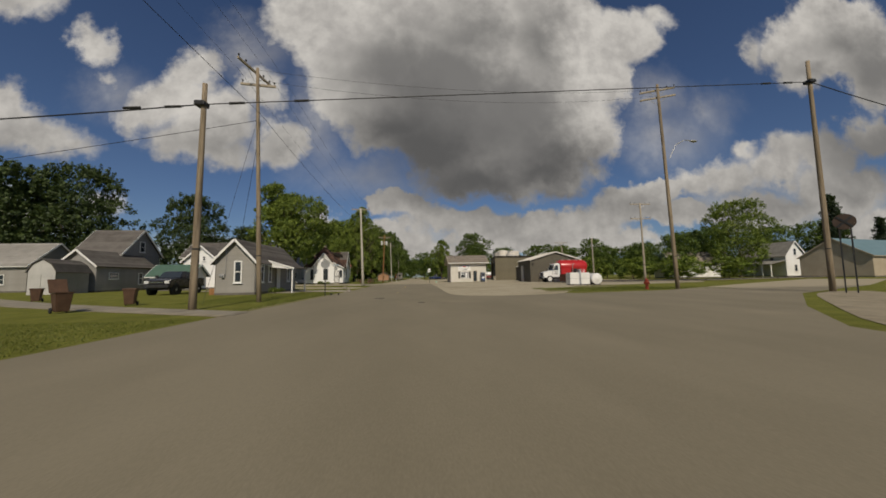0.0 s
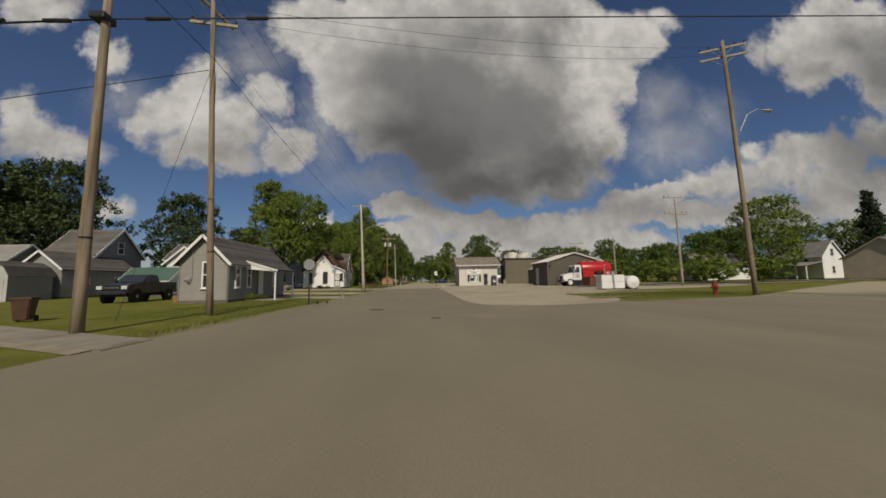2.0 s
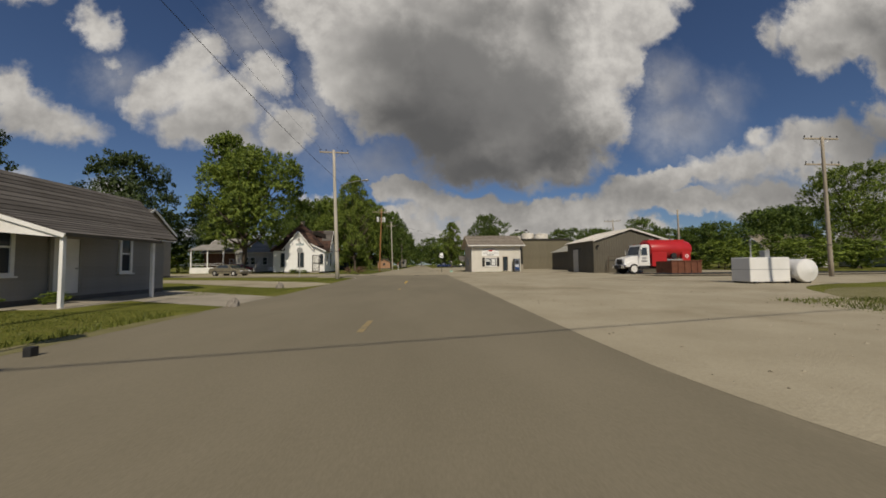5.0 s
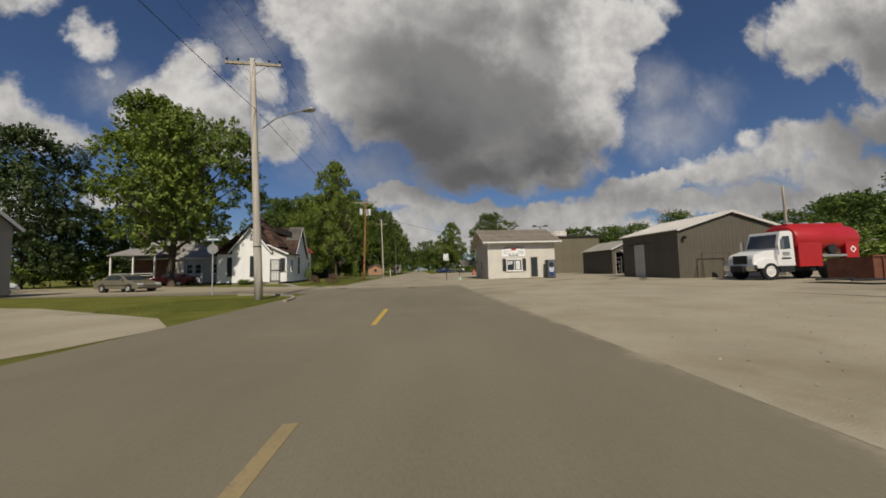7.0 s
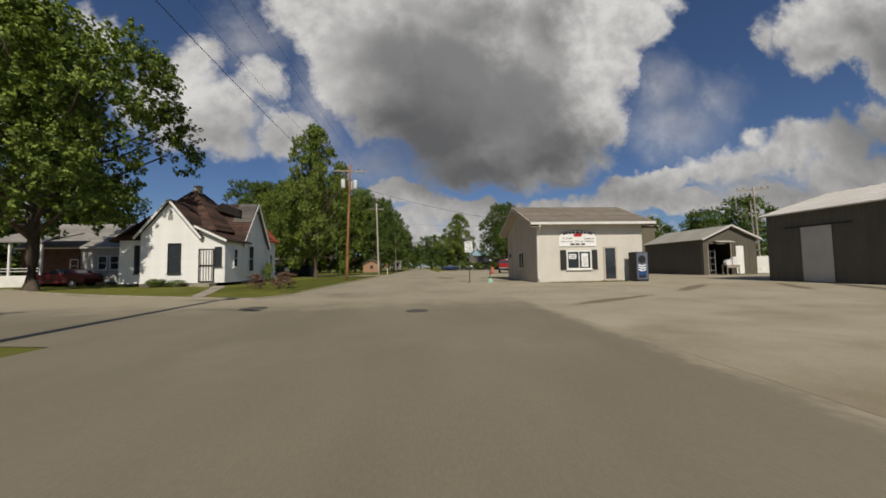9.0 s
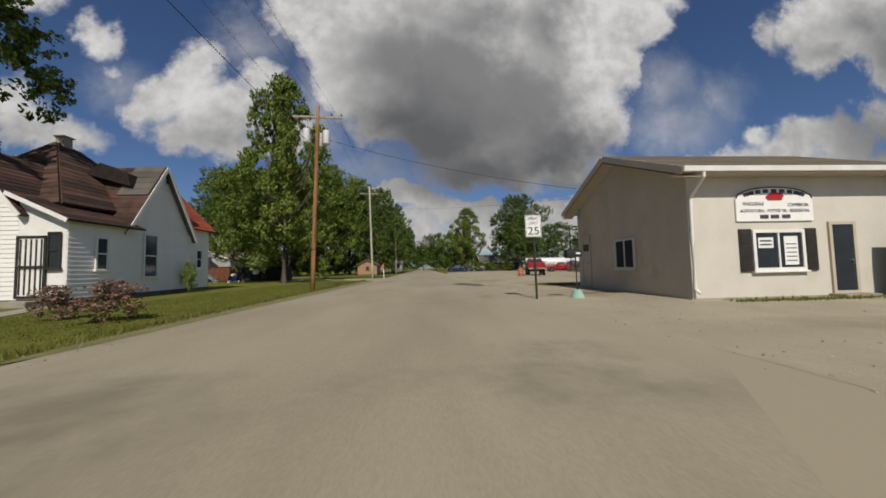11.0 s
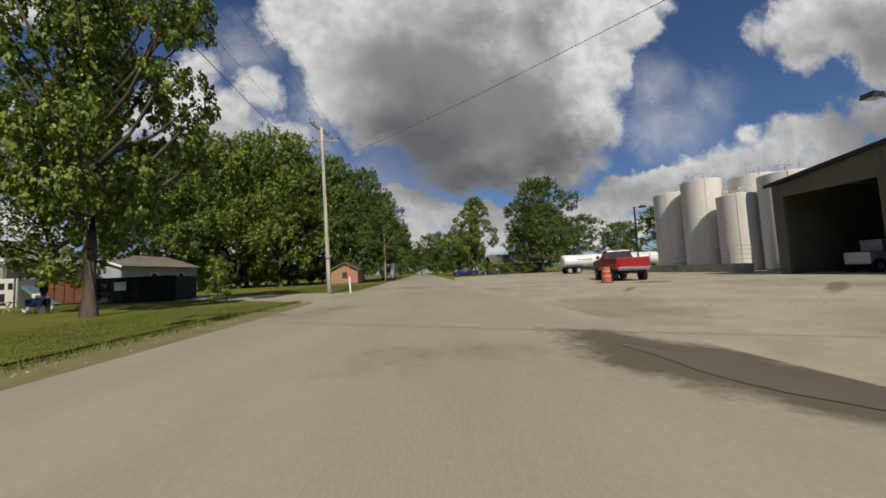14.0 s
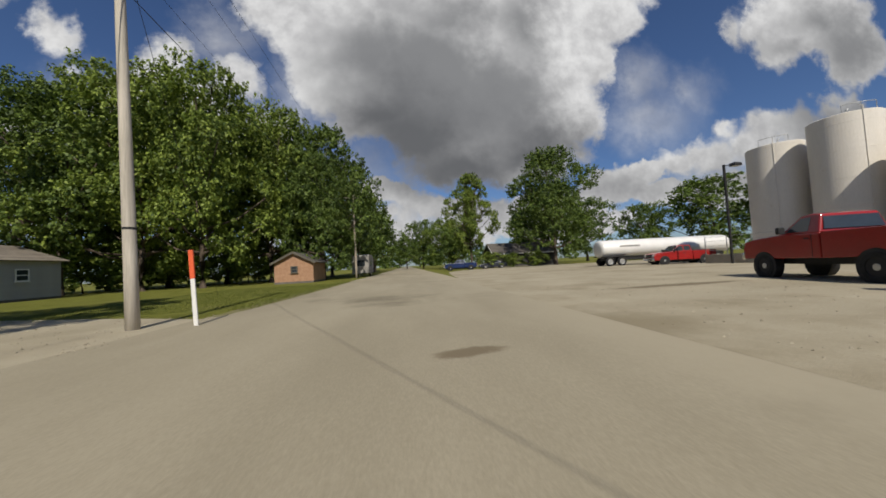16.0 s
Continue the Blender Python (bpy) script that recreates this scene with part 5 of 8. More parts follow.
    # rear part with a red roof
    part("wall", box(1.5, xs + 0.05, y1, y1 + 1.9, 0.25, 4.05), SIDING_WHITE, h)
    clapboards(h, (xs + 0.05, y1), (xs + 0.05, y1 + 1.9), 0.25, 4.05, SIDING_WHITE, None, 0.19)
    slope(h, (xs + 0.35, y1 - 0.1, 3.95), (xs + 0.35, y1 + 2.15, 3.95), (3.7, y1 + 1.5, 6.95), (3.7, y1 - 0.1, 6.95), RED_ROOF, 14)
    slope(h, (xs + 0.35, y1 + 2.15, 3.95), (1.5, y1 + 2.15, 3.95), (3.6, y1 + 1.5, 6.95), (3.7, y1 + 1.5, 6.95), RED_ROOF, 0)
    window(h, xs + 0.09, y1 + 0.85, 1.5, 0.6, 1.2, 90, WHITE, "sash", 0.07)
    # hip roof over the middle, sagging, with burnt rafters showing
    slope(h, (4.9, 0.9, 4.35), (5.3, 7.4, 4.35), (1.15, 5.4, 8.2), (1.1, 4.3, 8.35), SHINGLE_CHAR, 16, 0.1, "sagging_roof")
    slope(h, (-2.4, 0.2, 3.5), (4.9, 0.9, 4.35), (1.15, 4.3, 8.35), (1.05, 4.3, 8.35), SHINGLE_CHAR, 14, 0.1, "hip_roof")
    slope(h, (-2.4, 8.4, 3.5), (-2.4, 0.2, 3.5), (1.05, 4.3, 8.35), (1.1, 5.4, 8.2), SHINGLE_CHAR, 14, 0.1, "hip_roof")
    for i in range(7):
        board(h, (3.0 + i * 0.35, 4.4 + 0.1 * i, 6.9 - 0.28 * i), (3.5 + i * 0.4, 5.6, 7.3 - 0.12 * i + random.uniform(-0.1, 0.15)), 0.05, 0.14, CHAR_WOOD, "burnt_rafter")
    part("roof_hole", prism([(2.9, 6.6), (5.2, 5.9), (5.0, 6.6), (3.6, 7.2)], 4.0, 4.9, "y"), CHAR_WOOD, h)
    ch = part("chimney", box(0.95, 1.4, 4.35, 4.8, 7.4, 8.75, bevel=0.02), CONCRETE, h, "pale old brick chimney")
    part("chimney_cap", box(0.88, 1.47, 4.28, 4.87, 8.75, 8.82), CONCRETE, ch)
    part("step", box(4.2, 5.6, -0.9, -0.05, -0.02, 0.22, bevel=0.02), CONCRETE, h)
    return h


white_house()


# ---- other houses ----
def plain_house(name, label, x, y, W, D, ev, pk, ridge, wall, roof, rz=0.0, wins=(), category="house", courses=10, trim=None, o=0.35, boards=True):
    """A gabled house; wins: (side, along, z, w, h) with side s (-y), e (+x), w (-x)."""
    h = house_thing(name, x, y, label, category, rz)
    trim = trim or WHITE
    part("foundation", box(-0.02, W + 0.02, -0.02, D + 0.02, -0.1, 0.2), FOUNDATION, h)
    if ridge == "y":
        part("wall", prism([(0, 0.2), (W, 0.2), (W, ev), (W / 2, pk), (0, ev)], 0, D, "y"), wall, h)
        if boards:
            clapboards(h, (0, 0), (W, 0), 0.2, ev, wall, (0.5, pk), 0.24)
            clapboards(h, (W, 0), (W, D), 0.2, ev, wall, None, 0.24)
        s = (pk - ev) / (W / 2)
        for k in (-1, 1):
            xe = W / 2 + k * (W / 2 + o)
            slope(h, (xe, -o, ev - s * o), (xe, D + o, ev - s * o), (W / 2, D + o, pk), (W / 2, -o, pk), roof, courses)
            board(h, (xe, -o - 0.02, ev - s * o + 0.02), (W / 2, -o - 0.02, pk + 0.02), 0.04, 0.2, trim, "rake_board")
    else:
        part("wall", prism([(0, 0.2), (D, 0.2), (D, ev), (D / 2, pk), (0, ev)], 0, W, "x"), wall, h)
        if boards:
            clapboards(h, (0, 0), (W, 0), 0.2, ev, wall, None, 0.24)
            clapboards(h, (W, 0), (W, D), 0.2, ev, wall, (0.5, pk), 0.24)
        s = (pk - ev) / (D / 2)
        for k in (-1, 1):
            ye = D / 2 + k * (D / 2 + o)
            slope(h, (-o, ye, ev - s * o), (W + o, ye, ev - s * o), (W + o, D / 2, pk), (-o, D / 2, pk), roof, courses)
            board(h, (W + o + 0.02, ye, ev - s * o + 0.02), (W + o + 0.02, D / 2, pk + 0.02), 0.04, 0.2, trim, "rake_board")
            board(h, (-o - 0.02, ye, ev - s * o + 0.02), (-o - 0.02, D / 2, pk + 0.02), 0.04, 0.2, trim, "rake_board")
        board(h, (-o, -o - 0.02, ev - s * o + 0.03), (W + o, -o - 0.02, ev - s * o + 0.03), 0.04, 0.16, trim, "fascia")
    for side, a, z, w, hh in wins:
        if side == "s":
            window(h, a, -0.04, z, w, hh, 0, trim, t=0.08)
        elif side == "e":
            window(h, W + 0.04, a, z, w, hh, 90, trim, t=0.08)
        else:
            window(h, -0.04, a, z, w, hh, -90, trim, t=0.08)
    return h

TEAL_ROOF = surface("teal_metal_roof", (0.10, 0.17, 0.19), (0.16, 0.24, 0.26), 0.5, 1, 30, 0.05)
GREEN_ROOF = surface("green_roof", (0.05, 0.10, 0.075), (0.08, 0.14, 0.105), 0.8, 1, 30, 0.2)
SLATE = surface("slate_grey_siding", (0.200, 0.192, 0.179), (0.288, 0.275, 0.256), 0.75, 0.7, 40, 0.1, vary=0.08)
TAN = surface("tan_metal_siding", (0.36, 0.30, 0.22), (0.44, 0.375, 0.28), 0.7, 0.7, 40, 0.06, vary=0.05)
BRICK = surface("orange_brick", (0.30, 0.17, 0.10), (0.43, 0.26, 0.16), 0.9, 3, 30, 0.3, vary=0.2)
GREY_ROOF = surface("pale_grey_shingle", (0.20, 0.19, 0.17), (0.29, 0.275, 0.25), 0.95, 1, 25, 0.3, vary=0.2)

plain_house("two_storey_house", "grey two-storey house with a wide shingle roof", -44.2, 46.6, 5.7, 6.4, 5.0, 8.3, "x", SLATE, SHINGLE, 0, [("e", 3.2, 5.2, 0.9, 1.5), ("s", 3.4, 2.6, 0.9, 1.2)])
plain_house("grey_cottage", "low grey cottage with a white rake board", -40.9, 41.5, 4.0, 8.2, 3.2, 4.9, "y", SLATE, SHINGLE, 0, [("s", 2.3, 0.9, 0.8, 1.6), ("e", 2.2, 1.5, 1.3, 0.8), ("e", 6.2, 0.8, 0.7, 1.5)])
plain_house("far_house", "pale grey house with a shingle gable roof", -60.0, 47.0, 10.0, 7.0, 3.6, 6.6, "x", SIDING_GREY, GREY_ROOF, 0, [("s", 3.0, 1.0, 0.9, 1.3), ("s", 7.0, 1.0, 0.9, 1.3)])
plain_house("white_cottage", "white cottage with a small gable behind the grey house", -32.6, 49.5, 4.6, 2.4, 4.0, 6.0, "y", SIDING_WHITE, SHINGLE, 0, [("s", 1.8, 3.9, 0.5, 0.7), ("s", 2.7, 3.9, 0.5, 0.7), ("s", 2.3, 1.0, 0.8, 1.3)])
TAUPE = surface("taupe_siding", (0.27, 0.245, 0.205), (0.35, 0.32, 0.275), 0.75, 0.7, 40, 0.1, vary=0.06)
plain_house("taupe_house", "taupe clapboard house with a gable towards the street", -34.6, 52.3, 6.6, 5.6, 4.8, 7.0, "x", TAUPE, SHINGLE, 0, [("e", 2.9, 1.7, 0.8, 1.5)])
plain_house("green_shed", "low white shed with a green roof", -31.8, 42.5, 4.6, 3.0, 1.9, 3.1, "x", WHITE, GREEN_ROOF, 0, (), "shed", 6)
# white siding darkened for the tree shade on the porch house; blotches are weathering
SIDING_OLD = surface("weathered_shade_dimmed_siding", (0.36, 0.35, 0.33), (0.50, 0.49, 0.46), 0.8, 0.9, 30, 0.1, blotch=(0.30, 0.28, 0.25), blotch_scale=0.6, blotch_at=(0.58, 0.78), vary=0.08)
PORCH_BROWN = surface("red_brown_porch_boards", (0.085, 0.045, 0.03), (0.15, 0.085, 0.06), 0.85, 2, 30, 0.2)
gh = plain_house("porch_house", "old white house in shade-dimmed siding with a deep front porch behind a maple", -39.5, 82.0, 12.0, 8.0, 3.8, 6.4, "x", SIDING_OLD, GREY_ROOF, 0, [("s", 7.4, 1.4, 0.9, 1.4), ("s", 8.5, 1.4, 0.9, 1.4), ("s", 10.6, 1.4, 0.9, 1.4), ("s", 4.8, 1.2, 0.8, 1.3)])
slope(gh, (-0.4, -3.6, 3.9), (5.6, -3.6, 3.9), (5.6, 0.0, 5.0), (-0.4, 0.0, 5.0), GREY_ROOF, 0, 0.1, "porch_roof")
for px in (-0.1, 2.6, 5.2):
    part("porch_post", box(px - 0.08, px + 0.08, -3.4, -3.24, 1.0, 3.95, bevel=0.015), WHITE, gh)
part("porch_wall", box(-0.2, 5.3, -3.45, -3.3, 0.0, 1.0), WHITE, gh)
part("porch_wall", box(5.15, 5.3, -3.3, 0.0, 0.0, 1.0), WHITE, gh)
part("porch_floor", box(-0.2, 5.3, -3.3, 0.0, 0.0, 0.35), CONCRETE, gh)
part("porch_back", box(0.0, 5.3, -0.09, -0.06, 0.35, 3.9), PORCH_BROWN, gh, "red-brown boarded wall under the porch")
for z in (1.35, 1.6):
    part("porch_rail", box(-0.1, 5.2, -3.36, -3.3, z, z + 0.05), WHITE, gh)
wh = plain_house("white_farmhouse", "white two-storey farmhouse with a tall gable", 86.6, 72.0, 4.8, 12.0, 5.2, 8.3, "y", SIDING_WHITE, GREY_ROOF, 0, [("s", 2.4, 5.0, 0.8, 1.6), ("s", 2.4, 1.2, 0.8, 1.6), ("w", 3.0, 3.2, 0.9, 1.4)])
slope(wh, (-4.2, -0.2, 2.9), (-4.2, 6, 2.9), (0, 6, 3.8), (0, -0.2, 3.8), GREY_ROOF, 0, 0.1, "porch_roof")
for py in (0.0, 2.0, 4.0):
    part("porch_post", box(-4.0, -3.8, py, py + 0.2, 0, 2.9), WHITE, wh)
plain_house("tan_shed", "large tan metal shed with a blue-green roof", 80.0, 52.6, 20.0, 9.7, 3.9, 7.3, "x", TAN, TEAL_ROOF, 14, (), "shed", 0, TAN, 0.3, False)
plain_house("pale_annex", "small pale building beside the tan shed", 86.0, 47.5, 8.0, 5.0, 3.2, 4.0, "x", CREAM, TEAL_ROOF, 0, [("s", 3.0, 1.0, 1.0, 1.6), ("s", 6.0, 1.0, 1.0, 1.6)], "building", 0, WHITE, 0.3, False)
SLATE_PALE = surface("pale_grey_siding", (0.30, 0.305, 0.31), (0.38, 0.385, 0.39), 0.75, 0.8, 35, 0.1, vary=0.06)
plain_house("tan_garage", "taupe garage with a dark doorway in the back yard", -37.2, 106.0, 3.7, 6.0, 3.7, 5.3, "y", TAUPE, GREY_ROOF, 0, [("s", 1.5, 0.25, 1.1, 2.2)], "garage", 8)
plain_house("cream_shed", "low cream shed with a worn tan roof in the back yard", -41.4, 105.4, 3.6, 4.0, 3.0, 4.6, "x", CREAM, SHINGLE_TAN, 0, [("s", 1.2, 0.8, 0.8, 1.0)], "shed", 8)
plain_house("grey_bungalow", "long low grey building with a tan gable roof behind the lawn", -39.6, 114.2, 7.6, 11.6, 3.35, 4.75, "y", SLATE_PALE, SHINGLE_TAN, 0, [("s", 3.9, 2.15, 1.6, 0.8), ("e", 4.2, 1.6, 1.0, 1.0), ("e", 8.5, 1.6, 1.0, 1.0)], "building", 10, WHITE, 0.4)
plain_house("brick_cottage", "small orange brick cottage under the trees", -14.7, 128.4, 3.9, 5.0, 2.2, 3.2, "y", BRICK, SHINGLE, 0, [("s", 2.0, 1.1, 0.7, 0.7)], "house", 8, SIDING_BROWN, 0.3, False)
plain_house("far_house", "dark brick house half hidden by a tree", 15.0, 152.5, 12.0, 8.0, 2.6, 4.6, "x", SIDING_DARK, SHINGLE, 0, [("s", 3.0, 0.9, 1.2, 1.2), ("s", 7.5, 0.9, 1.2, 1.2)])
plain_house("barn_roof_house", "distant house with a brown roof among trees", 62.0, 76.0, 12.0, 7.0, 3.4, 6.4, "x", WHITE, SHINGLE_TAN, 0, ())


def gambrel_shed():
    h = house_thing("garden_shed", -38.2, 36.0, "small weathered white gambrel garden shed with grey sides", "shed", 12)
    W, D = 2.1, 4.6
    prof = [(0, 0), (W, 0), (W, 2.3), (W - 0.35, 3.0), (W / 2, 3.5), (0.35, 3.0), (0, 2.3)]
    part("wall", prism(prof, 0, D, "y"), SIDING_GREY, h)
    part("front_wall", prism(prof, -0.03, 0.0, "y"), SIDING_OLD, h)
    for a, b in (((W + 0.12, 2.2), (W - 0.3, 3.05)), ((W - 0.3, 3.05), (W / 2, 3.56)), ((-0.12, 2.2), (0.3, 3.05)), ((0.3, 3.05), (W / 2, 3.56))):
        slope(h, (a[0], -0.15, a[1]), (a[0], D + 0.15, a[1]), (b[0], D + 0.15, b[1]), (b[0], -0.15, b[1]), SHINGLE, 4, 0.05)
    for k in (-1, 1):
        part("shed_door", box(W / 2 + k * 0.42 - 0.4, W / 2 + k * 0.42 + 0.4, -0.06, -0.03, 0.1, 2.0), SIDING_OLD, h)


gambrel_shed()


# ---- railway bank and platform line behind the right-hand lawn ----
patch("track_bed", [(20, 47), (44, 46), (110, 66), (110, 70), (44, 50), (20, 50)], 0.10, GRAVEL, "pale stone railway bed crossing behind the lawn", "railway", 0.1)
for k in (0, 1):
    bm = pipe([(20, 47.8 + k * 1.4, 0.2), (44, 47.3 + k * 1.4, 0.2), (110, 67.3 + k * 1.4, 0.2)], 0.06, 5)
    solid("rail", bm, METAL_DARK, "rusty steel rail on the railway bed", "rail", "structure")

# ---- vehicles ----
TYRE = surface("tyre_rubber", (0.012, 0.012, 0.012), (0.03, 0.03, 0.03), 0.85, 6, 40, 0.1)
RIM = surface("steel_rim", (0.45, 0.45, 0.44), (0.62, 0.62, 0.6), 0.35, 6, 40, 0.02, metal=0.7)
RIM_WHITE = surface("white_rim", (0.55, 0.54, 0.5), (0.7, 0.69, 0.65), 0.5, 6, 40, 0.02)
METAL_RUSTY = surface("rusty_pipe", (0.05, 0.035, 0.025), (0.12, 0.085, 0.055), 0.8, 6, 40, 0.1)
CHROME = surface("chrome", (0.6, 0.6, 0.6), (0.75, 0.75, 0.75), 0.18, 6, 40, 0.0, metal=1.0)
LAMP_RED = surface("red_lamp_lens", (0.25, 0.01, 0.01), (0.35, 0.02, 0.02), 0.2, 6, 40, 0, spec=0.6)
LAMP_CLEAR = surface("clear_lamp_lens", (0.5, 0.5, 0.48), (0.65, 0.65, 0.62), 0.15, 6, 40, 0, spec=0.6)
BLACK = surface("black_plastic", (0.012, 0.012, 0.013), (0.028, 0.028, 0.03), 0.6, 4, 50, 0.05)


def gloss(name, dark, light, rough=0.25):
    return surface(name, dark, light, rough, 0.8, 40, 0.02, spec=0.6)


NAVY = gloss("dark_blue_car_paint", (0.016, 0.02, 0.03), (0.028, 0.034, 0.05))
CAR_BLACK = gloss("black_car_paint", (0.008, 0.008, 0.01), (0.016, 0.016, 0.02))
GOLD = gloss("gold_car_paint", (0.138, 0.124, 0.088), (0.182, 0.165, 0.121))
TRUCK_RED = gloss("red_truck_paint", (0.24, 0.012, 0.012), (0.33, 0.02, 0.018))
MAROON = gloss("maroon_car_paint", (0.10, 0.008, 0.012), (0.15, 0.012, 0.018))
BLUE = gloss("blue_car_paint", (0.007, 0.018, 0.070), (0.011, 0.025, 0.095))
CAR_WHITE = gloss("white_car_paint", (0.66, 0.65, 0.62), (0.76, 0.75, 0.72))


def wheel(car, x, y, r, w, rim=None):
    side = 1 if y > 0 else -1
    t = part("wheel", lathe([(r * 0.62, -w / 2), (r * 0.9, -w / 2), (r, -w * 0.36), (r, w * 0.36), (r * 0.9, w / 2), (r * 0.62, w / 2), (r * 0.6, w * 0.3)], 22), TYRE, car)
    t.matrix_basis = pose(x, y, r, -90 * side, 0, 0)
    part("rim", lathe([(r * 0.63, w * 0.28), (r * 0.6, w * 0.42), (r * 0.5, w * 0.3), (r * 0.28, w * 0.34), (r * 0.2, w * 0.46), (0.02, w * 0.46)], 18), rim or RIM, t)
    return t


def shell(profile, half, top_in=0.0, z_in=None, bevel=0.05):
    """A car body from its side profile (x, z), drawn in at the top above z_in."""
    bm = prism(profile, -half, half, "y")
    if z_in is not None:
        zt = max(p[1] for p in profile)
        for v in bm.verts:
            if v.co.z > z_in:
                v.co.y *= 1 - top_in * (v.co.z - z_in) / (zt - z_in)
    if bevel:
        bmesh.ops.bevel(bm, geom=bm.edges[:], offset=bevel, segments=2, affect="EDGES", profile=0.6, clamp_overlap=True)
    return bm


def arch(car, x, r, half):
    for k in (-1, 1):
        a = part("wheel_arch", tube((x, k * (half + 0.012), r), (x, k * (half - 0.25), r), r * 1.16, None, 20), BLACK, car)


def side_glass(car, poly, half, top_in, z_in, zt):
    for k in (-1, 1):
        bm = bmesh.new()
        vs = []
        for x, z in poly:
            y = half * (1 - top_in * max(0, z - z_in) / (zt - z_in))
            vs.append(bm.verts.new((x, k * (y + 0.012), z)))
        lo = bm.faces.new(vs)
        ext = bmesh.ops.extrude_face_region(bm, geom=[lo])
        for v in [e for e in ext["geom"] if isinstance(e, bmesh.types.BMVert)]:
            v.co.y -= k * 0.02
        bmesh.ops.recalc_face_normals(bm, faces=bm.faces[:])
        part("side_window", bm, GLASS, car)


def across_glass(car, a, b, wa, wb, name):
    """A windscreen between two heights: a and b are (x, z), half-widths wa and wb."""
    n = Vector((b[1] - a[1], 0, -(b[0] - a[0]))).normalized()
    if n.x * a[0] < 0 and abs(n.x) > 0.05:
        n = -n
    if n.z < 0:
        n = -n
    bm = bmesh.new()
    pts = [Vector((a[0], -wa, a[1])), Vector((a[0], wa, a[1])), Vector((b[0], wb, b[1])), Vector((b[0], -wb, b[1]))]
    lo = [bm.verts.new(p - n * 0.01) for p in pts]
    hi = [bm.verts.new(p + n * 0.015) for p in pts]
    bm.faces.new(lo[::-1]), bm.faces.new(hi)
    for i in range(4):
        bm.faces.new((lo[i], lo[(i + 1) % 4], hi[(i + 1) % 4], hi[i]))
    bmesh.ops.recalc_face_normals(bm, faces=bm.faces[:])
    part(name, bm, GLASS, car)


def pickup(x, y, rz, paint, label, lift=0.0, r=0.39, extended=True, trim=None):
    c = thing("pickup_truck", x, y, label, "pickup truck", rz=rz)
    h = 0.96
    z0 = 0.42 + lift
    cab0 = -0.75 if extended else -0.35
    # bonnet and lower cab
    part("body", shell([(cab0, z0), (cab0, z0 + 0.78), (1.0, z0 + 0.8), (2.1, z0 + 0.72), (2.62, z0 + 0.62), (2.7, z0 + 0.3), (2.66, z0)], h, bevel=0.05), paint, c)
    zc = z0 + 0.76
    part("cab", shell([(cab0 + 0.02, zc), (cab0 + 0.12, zc + 0.58), (0.05, zc + 0.63), (0.42, zc + 0.58), (1.08, zc)], h - 0.03, 0.2, zc, 0.05), paint, c)
    side_glass(c, [(0.05, zc + 0.08), (0.05, zc + 0.52), (0.4, zc + 0.5), (0.84, zc + 0.08)], h - 0.03, 0.2, zc, zc + 0.63)
    if extended:
        side_glass(c, [(cab0 + 0.16, zc + 0.1), (cab0 + 0.2, zc + 0.5), (-0.05, zc + 0.52), (-0.05, zc + 0.08)], h - 0.03, 0.2, zc, zc + 0.63)
    across_glass(c, (1.02, zc + 0.06), (0.48, zc + 0.54), h - 0.14, h - 0.24, "windscreen")
    across_glass(c, (cab0 + 0.015, zc + 0.12), (cab0 + 0.1, zc + 0.5), h - 0.16, h - 0.24, "rear_window")
    # bed
    for k in (-1, 1):
        part("bed_side", shell([(-2.75, z0 + 0.05), (-2.75, z0 + 0.8), (cab0 - 0.04, z0 + 0.8), (cab0 - 0.04, z0)], 0.06, bevel=0.02), paint, c).location = (0, k * (h - 0.06), 0)
    part("tailgate", box(-2.8, -2.7, -h + 0.1, h - 0.1, z0 + 0.2, z0 + 0.79, bevel=0.02), paint, c)
    part("bed_floor", box(-2.72, cab0 - 0.04, -h + 0.1, h - 0.1, z0 + 0.15, z0 + 0.25), BLACK, c)
    part("bed_front", box(cab0 - 0.1, cab0 - 0.04, -h + 0.1, h - 0.1, z0 + 0.2, z0 + 0.79), paint, c)
    part("rear_bumper", box(-2.95, -2.8, -h + 0.06, h - 0.06, z0, z0 + 0.2, bevel=0.03), trim or CHROME, c)
    part("front_bumper", box(2.66, 2.84, -h + 0.02, h - 0.02, z0 - 0.03, z0 + 0.22, bevel=0.04), trim or CHROME, c)
    part("grille", box(2.6, 2.72, -0.5, 0.5, z0 + 0.28, z0 + 0.58, bevel=0.02), BLACK, c)
    part("grille_bar", box(2.71, 2.74, -0.5, 0.5, z0 + 0.4, z0 + 0.46), CHROME, c)
    for k in (-1, 1):
        part("headlight", box(2.52, 2.71, k * 0.74 - 0.17, k * 0.74 + 0.17, z0 + 0.32, z0 + 0.56, bevel=0.03), LAMP_CLEAR, c)
        part("tail_light", box(-2.8, -2.68, k * (h - 0.1) - 0.06, k * (h - 0.1) + 0.06, z0 + 0.35, z0 + 0.75, bevel=0.01), LAMP_RED, c)
        part("door_mirror", box(0.78, 0.92, k * (h + 0.1) - 0.1, k * (h + 0.1) + 0.1, zc + 0.05, zc + 0.28, bevel=0.03), BLACK, c)
        part("door_handle", box(-0.02, 0.14, k * h - 0.02, k * h + 0.02, z0 + 0.6, z0 + 0.64), BLACK, c)
        part("door_seam", box(-0.1, -0.085, k * h - 0.006, k * h + 0.006, z0 + 0.05, zc), BLACK, c)
    part("chassis", box(-2.6, 2.5, -0.6, 0.6, z0 - 0.2, z0 + 0.1), BLACK, c)
